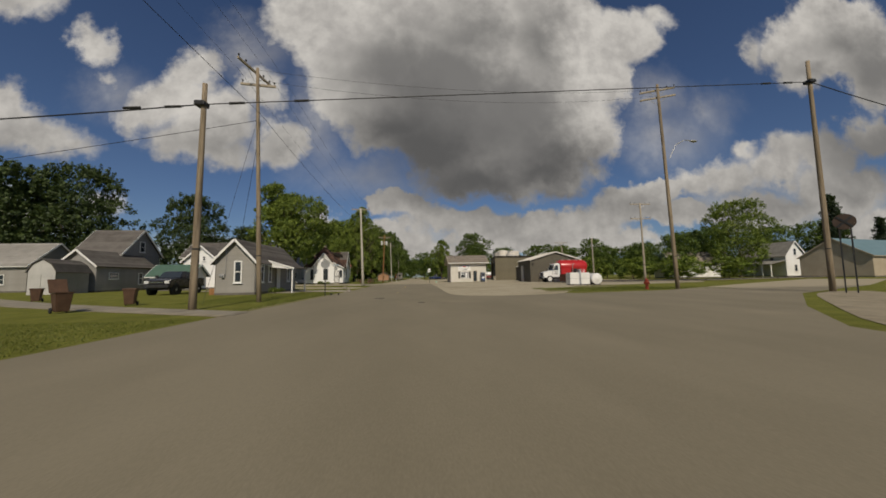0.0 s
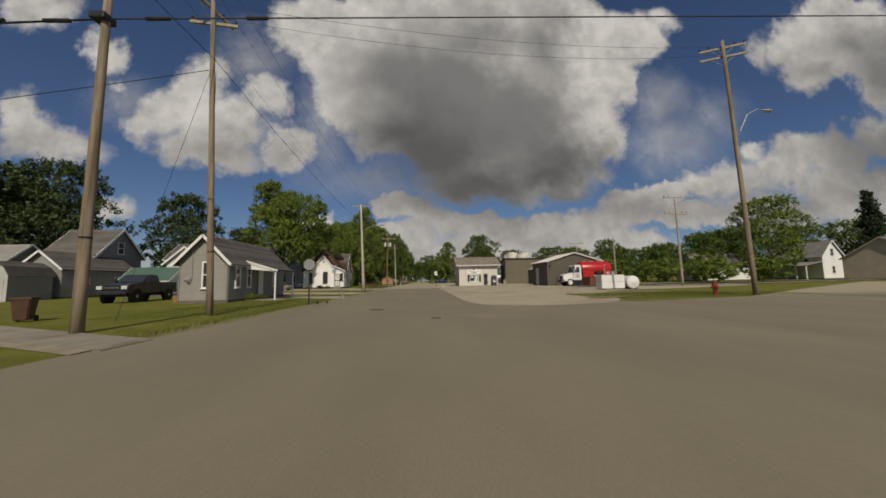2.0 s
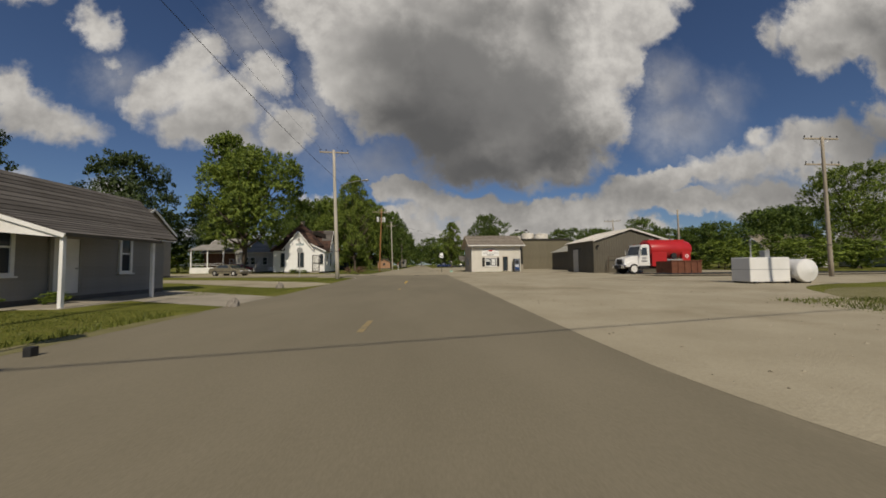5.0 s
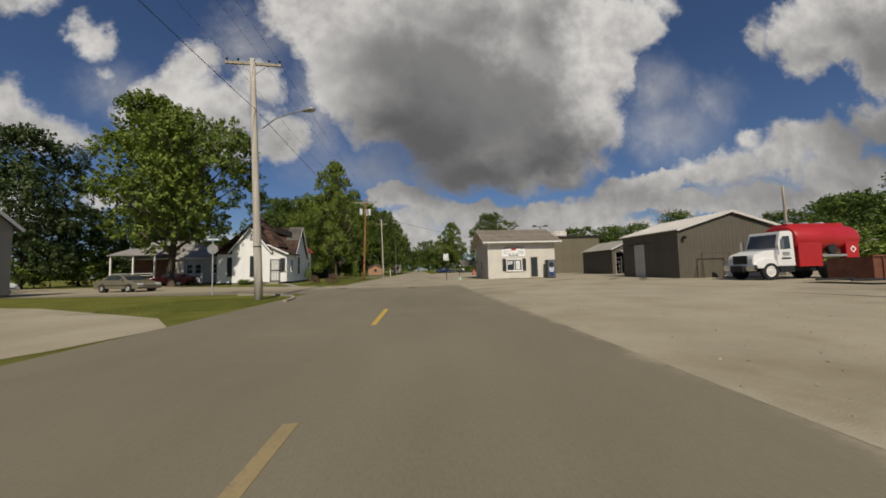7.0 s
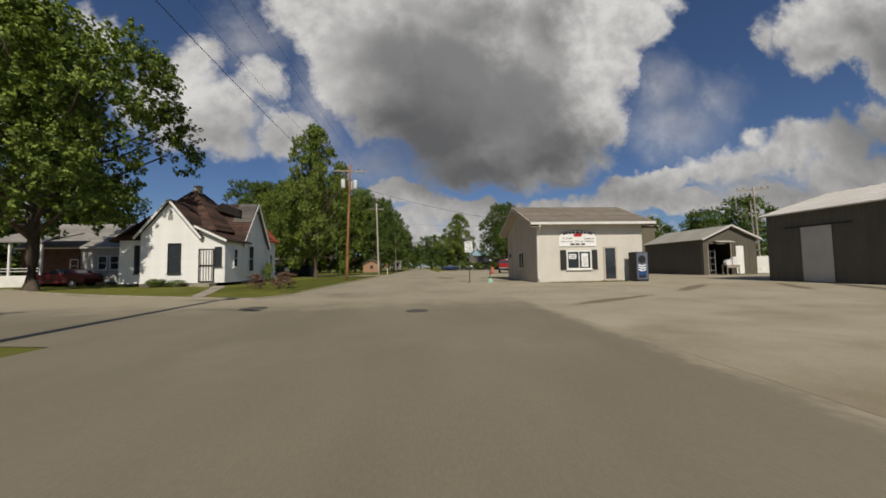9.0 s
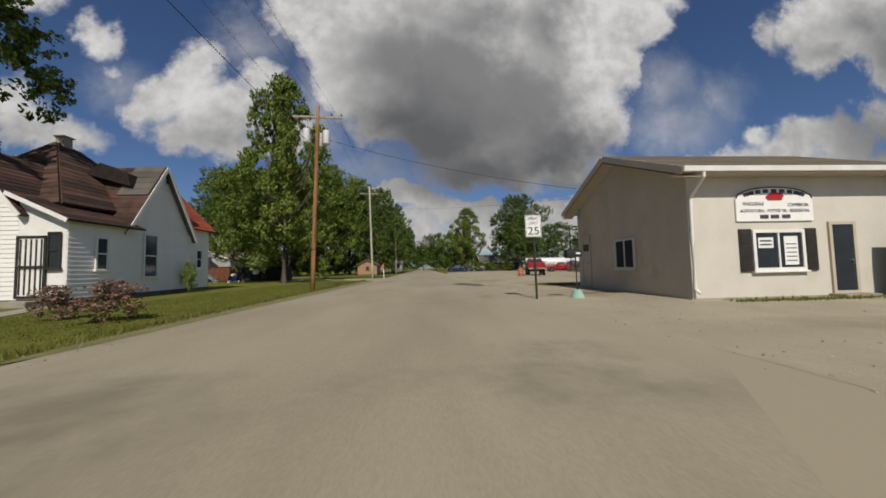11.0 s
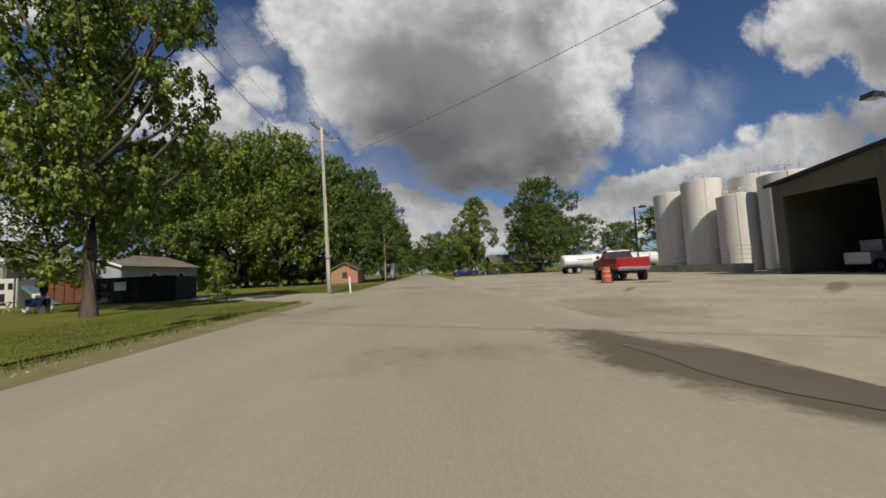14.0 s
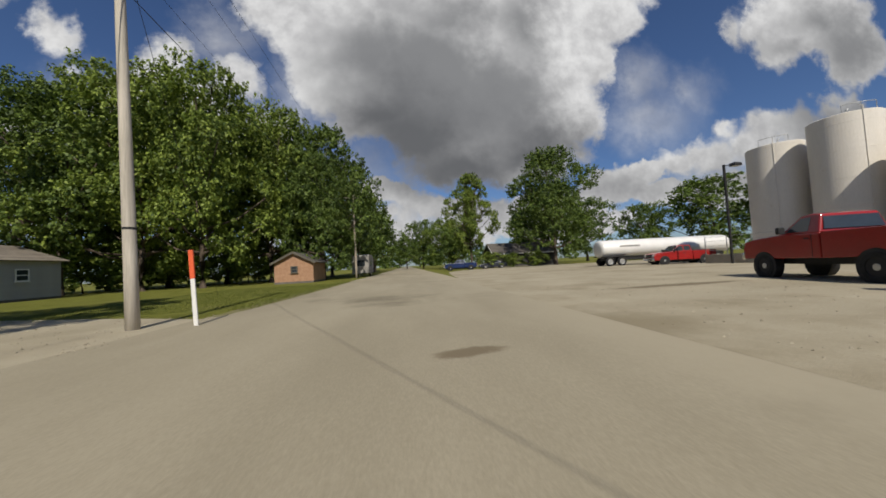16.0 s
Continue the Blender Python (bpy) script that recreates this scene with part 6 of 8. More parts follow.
    for wx in (-1.78, 1.75):
        arch(c, wx, r, h)
        for k in (-1, 1):
            wheel(c, wx, k * (h - 0.1), r, 0.26)
    return c


def sedan(x, y, rz, paint, label, tall=0.0):
    c = thing("car", x, y, label, "car", rz=rz)
    h = 0.88
    part("body", shell([(-2.36, 0.3), (-2.42, 0.6), (-2.36, 0.84 + tall), (-2.12, 0.95 + tall), (-1.5, 0.98 + tall), (0.95, 0.93 + tall), (1.5, 0.87 + tall), (2.02, 0.76 + tall * 0.6), (2.32, 0.62), (2.4, 0.42), (2.3, 0.26)], h, bevel=0.06), paint, c)
    zc = 0.93 + tall
    part("cabin", shell([(-1.8, zc), (-1.32, zc + 0.29), (-0.95, zc + 0.42), (-0.45, zc + 0.47), (0.05, zc + 0.46), (0.42, zc + 0.36), (1.12, zc - 0.02)], h - 0.05, 0.24, zc, 0.04), paint, c)
    side_glass(c, [(-1.3, zc + 0.06), (-0.92, zc + 0.36), (-0.4, zc + 0.4), (-0.4, zc + 0.05)], h - 0.05, 0.22, zc, zc + 0.47)
    side_glass(c, [(-0.33, zc + 0.05), (-0.33, zc + 0.4), (0.16, zc + 0.4), (0.8, zc + 0.06)], h - 0.05, 0.22, zc, zc + 0.47)
    across_glass(c, (1.06, zc + 0.03), (0.46, zc + 0.35), h - 0.15, h - 0.25, "windscreen")
    across_glass(c, (-1.72, zc + 0.05), (-1.3, zc + 0.31), h - 0.15, h - 0.24, "rear_window")
    for s in (-1, 1):
        part("headlight", box(2.1, 2.34, s * 0.64 - 0.18, s * 0.64 + 0.18, 0.55, 0.70, bevel=0.04), LAMP_CLEAR, c)
        part("tail_light", box(-2.4, -2.2, s * 0.66 - 0.16, s * 0.66 + 0.16, 0.62, 0.80, bevel=0.03), LAMP_RED, c)
        part("door_mirror", box(0.72, 0.85, s * (h + 0.06) - 0.08, s * (h + 0.06) + 0.08, zc, zc + 0.15, bevel=0.03), paint, c)
        for dx in (-0.36, 0.9, -1.35):
            part("door_seam", box(dx, dx + 0.012, s * h - 0.005, s * h + 0.005, 0.4, zc - 0.05), BLACK, c)
        part("side_trim", box(-1.9, 1.8, s * h - 0.012, s * h + 0.012, 0.52, 0.58), BLACK, c)
    part("lower_grille", box(2.3, 2.38, -0.5, 0.5, 0.4, 0.52), BLACK, c)
    for wx in (-1.42, 1.4):
        arch(c, wx, 0.31, h)
        for s in (-1, 1):
            wheel(c, wx, s * (h - 0.05), 0.32, 0.2)
    return c


pickup(-21.6, 31.9, 276, CAR_BLACK, "black lifted pickup truck parked on the lawn", 0.22, 0.45, trim=METAL_DARK)
sedan(-24.0, 62.2, -18, GOLD, "champagne sedan parked along the side street")
big = pickup(13.1, 101.6, 76, TRUCK_RED, "red pickup truck parked on the gravel by the tanks", 0.26, 0.43, False)
big.matrix_basis = big.matrix_basis @ Matrix.Scale(1.06, 4)
pickup(25.0, 121.8, 168, TRUCK_RED, "red pickup truck parked before a white tanker")
pickup(8.0, 149.0, 176, BLUE, "dark blue pickup truck at the street edge")
sedan(13.6, 148.6, 178, NAVY, "dark car parked beside a blue pickup")
sedan(-32.0, 78.4, 180, MAROON, "maroon car parked by the porch house", tall=0.15)
sedan(-37.0, 63.5, 10, CAR_WHITE, "white car parked on the side street", tall=0.2)
sedan(-27.0, 84.0, 80, CAR_WHITE, "white car parked behind the white house", tall=0.1)


def fuel_truck():
    c = thing("fuel_truck", 23.85, 53.73, "red fuel tank truck with a white bonneted cab", "truck", rz=180)
    h = 1.15
    # cab, facing +x in its own frame
    part("bonnet", shell([(2.2, 0.85), (2.2, 1.75), (3.1, 1.72), (4.05, 1.5), (4.2, 1.3), (4.2, 0.85)], 0.92, bevel=0.08), CAR_WHITE, c)
    part("cab", shell([(0.75, 0.8), (0.75, 2.75), (1.0, 2.85), (1.85, 2.82), (2.3, 1.75), (2.35, 0.8)], h - 0.02, 0.06, 1.8, 0.06), CAR_WHITE, c)
    side_glass(c, [(1.12, 1.8), (1.12, 2.55), (1.75, 2.52), (2.02, 1.8)], h - 0.02, 0.06, 1.8, 2.85)
    across_glass(c, (2.29, 1.85), (1.93, 2.65), 0.95, 0.9, "windscreen")
    part("grille", box(4.15, 4.26, -0.5, 0.5, 0.95, 1.45, bevel=0.02), BLACK, c)
    part("bumper", box(4.15, 4.45, -1.1, 1.1, 0.55, 0.9, bevel=0.05), CHROME, c)
    for k in (-1, 1):
        part("fender", shell([(2.35, 0.7), (2.45, 1.1), (2.8, 1.28), (3.4, 1.28), (3.8, 1.1), (4.15, 0.9), (4.15, 0.7)], 0.2, bevel=0.05), CAR_WHITE, c).location = (0, k * 0.95, 0)
        part("headlight", box(4.1, 4.24, k * 0.75 - 0.14, k * 0.75 + 0.14, 1.0, 1.22, bevel=0.03), LAMP_CLEAR, c)
        part("mirror", box(2.15, 2.25, k * 1.38 - 0.1, k * 1.38 + 0.1, 1.75, 2.35, bevel=0.02), CHROME, c)
        part("fuel_step", box(0.9, 2.2, k * 0.95 - 0.2, k * 0.95 + 0.2, 0.45, 0.8, bevel=0.04), METAL_DARK, c)
        part("door_emblem", box(1.15, 1.95, k * (h - 0.012) - 0.006, k * (h - 0.012) + 0.006, 1.2, 1.3), PRINT, c)
        part("door_emblem", box(1.25, 1.85, k * (h - 0.012) - 0.006, k * (h - 0.012) + 0.006, 1.42, 1.62), METAL_GREY, c)
        part("marker_lamp", box(1.4, 1.52, k * 0.7 - 0.06, k * 0.7 + 0.06, 2.82, 2.9), LAMP_RED, c)
    # tank: oval section
    n = 26
    prof = [(1.22 * math.cos(2 * math.pi * i / n), 2.36 + 0.88 * math.sin(2 * math.pi * i / n)) for i in range(n)]
    bm = bmesh.new()
    rings = []
    for x, s in ((0.6, 0.85), (0.57, 0.97), (0.5, 1.0), (-3.9, 1.0), (-4.15, 0.95), (-4.3, 0.75)):
        rings.append([bm.verts.new((x, p[0] * s, 2.36 + (p[1] - 2.36) * s)) for p in prof])
    for a, b in zip(rings, rings[1:]):
        for i in range(n):
            bm.faces.new((a[i], a[(i + 1) % n], b[(i + 1) % n], b[i]))
    bm.faces.new(rings[0]), bm.faces.new(rings[-1][::-1])
    bmesh.ops.recalc_face_normals(bm, faces=bm.faces[:])
    tank = part("tank", bm, RED_PAINT, c, smooth=True)
    part("tank_top_tray", box(-3.8, 0.45, -0.55, 0.55, 3.12, 3.3, bevel=0.03), RED_PAINT, tank)
    for x in (-2.7, -1.5, -0.3):
        part("hatch", lathe([(0.26, 3.28), (0.26, 3.37), (0.2, 3.42)], 16, None, (x, 0, 0)), METAL_GREY, tank)
    for k in (-1, 1):
        part("skirt", box(-1.2, 0.5, k * 1.02 - 0.16, k * 1.02 + 0.16, 0.75, 2.2, bevel=0.03), RED_PAINT, c)
        part("rear_cabinet", box(-3.95, -3.0, k * 1.02 - 0.16, k * 1.02 + 0.16, 0.95, 2.2, bevel=0.03), RED_PAINT, c)
        part("mudguard", box(-3.0, -1.2, k * 1.02 - 0.2, k * 1.02 + 0.2, 1.28, 1.42, bevel=0.03), METAL_GREY, c)
        part("hose_reel", lathe([(0.3, -0.12), (0.32, 0.0), (0.3, 0.12)], 16), METAL_DARK, c).matrix_basis = pose(-2.1, k * 1.0, 1.75, 90)
        pl = part("placard", box(-0.16, 0.16, -0.01, 0.01, -0.16, 0.16), PAPER, c, "white diamond placard")
        pl.matrix_basis = pose(-3.5, k * 1.195, 1.7, 0, 45, 0)
        part("placard_core", box(-0.09, 0.09, -0.014, 0.014, -0.09, 0.09), RED_PAINT, pl)
    part("chassis", box(-3.8, 3.9, -0.45, 0.45, 0.5, 0.85), BLACK, c)
    part("rear_bumper", box(-4.15, -3.95, -1.1, 1.1, 0.55, 0.8, bevel=0.03), METAL_DARK, c)
    for k in (-1, 1):
        wheel(c, 2.56, k * 1.02, 0.6, 0.28, RIM_WHITE)
        wheel(c, -2.1, k * 1.0, 0.58, 0.3, RIM_WHITE)
        wheel(c, -2.1, k * 0.68, 0.56, 0.28, RIM_WHITE)
    for ch in list(c.children):
        if ch.name.split(".")[0] in ("bonnet", "cab", "side_window", "windscreen", "grille", "bumper", "fender", "headlight", "mirror", "fuel_step", "door_emblem", "marker_lamp"):
            ch.matrix_basis = Matrix.Translation((0.6, 0, 0)) @ Matrix.Diagonal((0.82, 1, 1, 1)) @ Matrix.Translation((-0.6, 0, 0)) @ ch.matrix_basis
        if not ch.name.startswith("wheel"):
            ch.matrix_basis = Matrix.Diagonal((1, 1, 1.16, 1)) @ ch.matrix_basis
    c.matrix_basis = c.matrix_basis @ Matrix.Scale(0.94, 4)


fuel_truck()


def tanker_trailer():
    c = thing("tanker_trailer", 27.0, 126.2, "long white tanker trailer parked across the lot", "trailer", rz=176)
    n = 24
    bm = bmesh.new()
    rings = []
    for x, s in ((7.3, 0.7), (7.2, 0.95), (7.0, 1.0), (-6.6, 1.0), (-6.85, 0.95), (-7.0, 0.7)):
        rings.append([bm.verts.new((x, 1.15 * s * math.cos(2 * math.pi * i / n), 1.85 + 0.95 * s * math.sin(2 * math.pi * i / n))) for i in range(n)])
    for a, b in zip(rings, rings[1:]):
        for i in range(n):
            bm.faces.new((a[i], a[(i + 1) % n], b[(i + 1) % n], b[i]))
    bm.faces.new(rings[0]), bm.faces.new(rings[-1][::-1])
    bmesh.ops.recalc_face_normals(bm, faces=bm.faces[:])
    t = part("tank", bm, CAR_WHITE, c, smooth=True)
    part("tank_lettering", box(3.2, 5.4, 1.09, 1.13, 1.95, 2.15), SLATE, t)
    part("chassis", box(-6.5, 6.8, -0.5, 0.5, 0.6, 0.95), METAL_DARK, c)
    part("mudguard", box(4.6, 7.2, -1.15, 1.15, 0.95, 1.05, bevel=0.02), METAL_DARK, c)
    for x in (5.2, 6.5, -5.4, -4.1):
        for k in (-1, 1):
            wheel(c, x, k * 0.95, 0.48, 0.3)
    for k in (-1, 1):
        part("landing_leg", box(-2.1, -1.9, k * 0.5 - 0.06, k * 0.5 + 0.06, 0.0, 0.7), METAL_DARK, c)


tanker_trailer()


def travel_trailer():
    c = thing("travel_trailer", -7.4, 142.0, "pale grey travel trailer parked under the trees", "trailer", rz=90)
    part("body", shell([(-3.0, 0.5), (-3.0, 2.9), (-2.7, 3.1), (2.6, 3.1), (3.0, 2.6), (2.9, 0.7), (2.5, 0.5)], 1.15, bevel=0.06), SIDING_GREY, c)
    for k in (-1, 1):
        part("window", box(-1.2, 0.0, k * 1.15 - 0.02, k * 1.15 + 0.02, 1.5, 2.2), GLASS, c)
        part("stripe", box(-2.9, 2.7, k * 1.15 - 0.012, k * 1.15 + 0.012, 1.0, 1.2), SLATE, c)
        wheel(c, -0.6, k * 1.0, 0.33, 0.22)
        wheel(c, 0.2, k * 1.0, 0.33, 0.22)
    part("rear_window", box(-3.03, -2.97, -0.6, 0.6, 1.5, 2.3), GLASS, c)
    part("hitch", tube((2.8, 0, 0.55), (4.0, 0, 0.5), 0.06, None, 8), METAL_DARK, c)


travel_trailer()

# ---- street furniture ----
SIGN_BACK = surface("bare_aluminium_sign", (0.24, 0.24, 0.23), (0.32, 0.32, 0.31), 0.5, 3, 40, 0.03, metal=0.3)
SIGN_RED = surface("sign_red", (0.4, 0.012, 0.015), (0.5, 0.02, 0.02), 0.5, 3, 40, 0)
RUST = surface("rusty_brown_paint", (0.105, 0.037, 0.020), (0.175, 0.070, 0.040), 0.75, 2, 30, 0.2, blotch=(0.088, 0.045, 0.028), blotch_scale=1.5)
ORANGE = surface("orange_drum_plastic", (0.42, 0.085, 0.03), (0.52, 0.12, 0.05), 0.7, 2, 30, 0.1, blotch=(0.35, 0.16, 0.10), blotch_scale=3)


def stop_sign(x, y, zc, rz, plate=False):
    s = thing("stop_sign", x, y, "octagonal stop sign seen from its bare metal back", "road sign", rz=rz, group="stop signs")
    part("post", box(-0.03, 0.03, -0.02, 0.02, -0.2, zc + (0.75 if plate else 0.35)), METAL_DARK if not plate else METAL_GREY, s)
    oct_ = [(0.305 * math.cos(math.pi / 8 + math.pi * i / 4), zc + 0.305 * math.sin(math.pi / 8 + math.pi * i / 4)) for i in range(8)]
    part("sign_plate", prism(oct_, -0.035, -0.025, "y"), SIGN_BACK, s)
    part("sign_face", prism([(p[0] * 0.99, zc + (p[1] - zc) * 0.99) for p in oct_], 0.024, 0.028, "y"), SIGN_RED, s)
    for dz in (-0.15, 0.15):
        part("bolt", tube((0, -0.045, zc + dz), (0, -0.02, zc + dz), 0.015, None, 6), METAL_DARK, s)
    if plate:
        for a in (0, 90):
            p = part("street_name_plate", box(-0.38, 0.38, -0.01, 0.01, 0, 0.18), TEAL_ROOF, s, "green street name plate")
            p.matrix_basis = pose(0, 0, zc + 0.5 + (0.2 if a else 0), 0, 0, a)
            part("print_line", box(-0.28, 0.28, -0.014, 0.014, 0.06, 0.12), PAPER, p)
    return s


stop_sign(-6.2, 23.2, 2.14, 4)
stop_sign(-12.9, 54.4, 2.75, 8, True)
s = thing("marker_stub", -6.0, 24.0, "two low dark stubs in the grass by a sign post", "post")
part("stub", box(-0.05, 0.05, 0, 0.1, -0.05, 0.14, bevel=0.01), METAL_DARK, s)
part("stub", box(0.4, 0.5, 0.2, 0.3, -0.05, 0.14, bevel=0.01), METAL_DARK, s)


def lettering(parent, text, x, z, size, width, material, y=-0.02):
    c = bpy.data.curves.new("words", "FONT")
    c.body, c.size, c.align_x, c.extrude = text, size, "CENTER", 0.002
    ob = new("lettering_curve", c)
    me = bpy.data.meshes.new_from_object(ob.evaluated_get(bpy.context.evaluated_depsgraph_get()))
    bpy.data.objects.remove(ob)
    xs = [v.co.x for v in me.vertices]
    k = width / max(max(xs) - min(xs), 1e-3)
    me.materials.clear()
    me.materials.append(material)
    o = new("lettering", me)
    o.parent = parent
    o.matrix_basis = pose(x, y, z, 90) @ Matrix.Diagonal((k, 1, 1, 1))


def speed_sign():
    s = thing("speed_limit_sign", 2.93, 71.0, "white speed limit sign on a dark steel post", "road sign")
    s.matrix_basis = pose(2.6, 70.6, 0, 0, -1.2, 4) @ Matrix.Scale(0.94, 4)
    part("post", box(-0.035, 0.035, 0.0, 0.05, -0.3, 3.15, bevel=0.006), METAL_DARK, s)
    plate = part("sign_plate", box(-0.305, 0.305, -0.012, -0.002, 2.33, 3.15), PAPER, s)
    rim = part("sign_border", ring(0.57, 0.78, 0.012, 0.003), PRINT, s)
    rim.location = (0, -0.012, 2.35)
    lettering(s, "SPEED", 0, 2.965, 0.165, 0.44, PRINT)
    lettering(s, "LIMIT", 0, 2.785, 0.165, 0.38, PRINT)
    lettering(s, "25", 0, 2.42, 0.42, 0.44, PRINT)


speed_sign()


def mailbox():
    m = thing("mailbox", 4.05, 70.6, "black mailbox on a thin post in a green cone base", "mailbox")
    part("base", lathe([(0.25, 0), (0.24, 0.05), (0.15, 0.27), (0.13, 0.3), (0.03, 0.31)], 20), surface("mint_concrete", (0.22, 0.37, 0.28), (0.32, 0.48, 0.38), 0.85, 2, 30, 0.2), m, "mint green cone base")
    part("post", tube((0, 0, 0.3), (-0.02, 0, 1.45), 0.025, None, 8), METAL_DARK, m)
    prof = [(-0.12, 0), (0.12, 0), (0.12, 0.14)] + [(0.12 * math.cos(math.pi * i / 8), 0.14 + 0.12 * math.sin(math.pi * i / 8)) for i in range(1, 8)] + [(-0.12, 0.14)]
    b = part("box", prism(prof, -0.27, 0.27, "x"), BLACK, m)
    b.location = (-0.1, 0, 1.45)
    part("flag", box(0.05, 0.2, -0.14, -0.125, 0.1, 0.16), PAPER, b)
    part("bracket", box(-0.3, 0.1, -0.02, 0.02, -0.04, 0.0), METAL_DARK, b)


mailbox()


HYDRANT_RED = surface("faded_hydrant_red", (0.16, 0.022, 0.012), (0.25, 0.04, 0.02), 0.6, 4, 40, 0.1, blotch=(0.12, 0.05, 0.03), blotch_scale=5)


def hydrant():
    h = thing("fire_hydrant", 17.25, 24.0, "faded red cast-iron fire hydrant on the grass", "fire hydrant")
    part("barrel", lathe([(0.16, 0), (0.16, 0.06), (0.11, 0.08), (0.11, 0.5), (0.15, 0.52), (0.15, 0.57), (0.12, 0.6)], 16), HYDRANT_RED, h, smooth=False)
    part("bonnet", lathe([(0.13, 0.6), (0.12, 0.7), (0.08, 0.78), (0.03, 0.81), (0.03, 0.87)], 16), HYDRANT_RED, h)
    for a in (0, 90, 180):
        n = part("nozzle", lathe([(0.055, 0.08), (0.055, 0.16), (0.07, 0.165), (0.07, 0.21), (0.03, 0.22)], 10), HYDRANT_RED, h)
        n.matrix_basis = pose(0, 0, 0.47, 0, 90, 0) if a == 0 else (pose(0, 0, 0.47, 0, -90, 0) if a == 180 else pose(0, 0, 0.45, 90, 0, 0))


hydrant()


SIGN_DARK = surface("dull_brown_sign_back", (0.045, 0.03, 0.022), (0.075, 0.05, 0.036), 0.7, 3, 40, 0.05)


def rail_sign():
    s = thing("railway_warning_sign", 22.6, 15.8, "round dark railway warning sign seen from behind on two posts", "road sign", rz=-50)
    for k in (-1, 1):
        part("post", box(k * 0.2 - 0.03, k * 0.2 + 0.03, -0.03, 0.03, -0.2, 3.4), METAL_DARK, s)
    d = part("sign_plate", lathe([(0.42, -0.006), (0.42, 0.006), (0.02, 0.006)], 28), SIGN_DARK, s, "weathered dark brown disc")
    d.matrix_basis = pose(0, -0.05, 3.75, 90)
    for a in (45, -45):
        b = part("cross_bar", box(-0.39, 0.39, -0.075, -0.062, -0.05, 0.05), METAL_DARK, s)
        b.matrix_basis = pose(0, 0, 3.75, 0, a, 0)


rail_sign()


def marker_post():
    m = thing("utility_marker", -6.2, 101.0, "white utility marker post with an orange top", "marker post")
    m.matrix_basis = pose(-6.2, 101.0, 0, 0, -3, 0)
    part("post", box(-0.05, 0.05, -0.02, 0.02, -0.2, 1.15, bevel=0.01), CAR_WHITE, m)
    part("cap", box(-0.055, 0.055, -0.025, 0.025, 1.15, 1.85, bevel=0.012), surface("marker_orange", (0.6, 0.09, 0.03), (0.7, 0.13, 0.05), 0.6, 3, 40, 0), m)


marker_post()


def traffic_drum():
    d = thing("traffic_drum", 10.2, 98.2, "faded orange plastic traffic drum", "traffic drum")
    part("drum", lathe([(0.3, 0), (0.3, 0.08), (0.29, 0.3), (0.3, 0.31), (0.27, 0.33), (0.27, 0.6), (0.28, 0.61), (0.25, 0.63), (0.25, 0.92), (0.2, 1.0), (0.05, 1.0)], 20), ORANGE, d)
    part("base", lathe([(0.38, 0), (0.38, 0.05), (0.3, 0.06)], 20), BLACK, d)
    for z in (0.4, 0.7):
        part("band", lathe([(0.276 - 0.02 * (z > 0.5), z), (0.278 - 0.02 * (z > 0.5), z + 0.1)], 20), surface("worn_white_band", (0.36, 0.28, 0.24), (0.46, 0.38, 0.33), 0.6, 3, 40, 0), d)


traffic_drum()


def yard_lamp(x, y, h, heads, base, rz):
    l = thing("yard_lamp", x, y, "tall dark steel lot lamp with flood heads", "lamp post", rz=rz)
    if base:
        part("base", lathe([(0.36, 0), (0.36, 1.05), (0.33, 1.1), (0.05, 1.1)], 20), CONCRETE, l, "round pale concrete base")
    part("pole", box(-0.07, 0.07, -0.07, 0.07, 0, h, bevel=0.01), METAL_DARK, l)
    for k in heads:
        a = part("lamp_arm", tube((0, 0, h - 0.1), (k * 0.75, 0, h + 0.02), 0.03, None, 8), METAL_DARK, l)
        hd = part("lamp_head", prism([(-0.35, -0.12), (0.35, -0.12), (0.3, 0.1), (-0.25, 0.14)], -0.25, 0.25, "y"), METAL_DARK, a)
        hd.location = (k * 1.05, 0, h + 0.02)
        part("lens", box(-0.28, 0.28, -0.2, 0.2, -0.14, -0.121), LAMP_CLEAR, hd)


yard_lamp(21.5, 91.9, 8.6, (-1, 1), True, 0)
yard_lamp(24.5, 116.0, 7.9, (1,), False, 0)


CART_BROWN = surface("dull_brown_plastic", (0.062, 0.034, 0.02), (0.105, 0.058, 0.034), 0.65, 3, 30, 0.08)


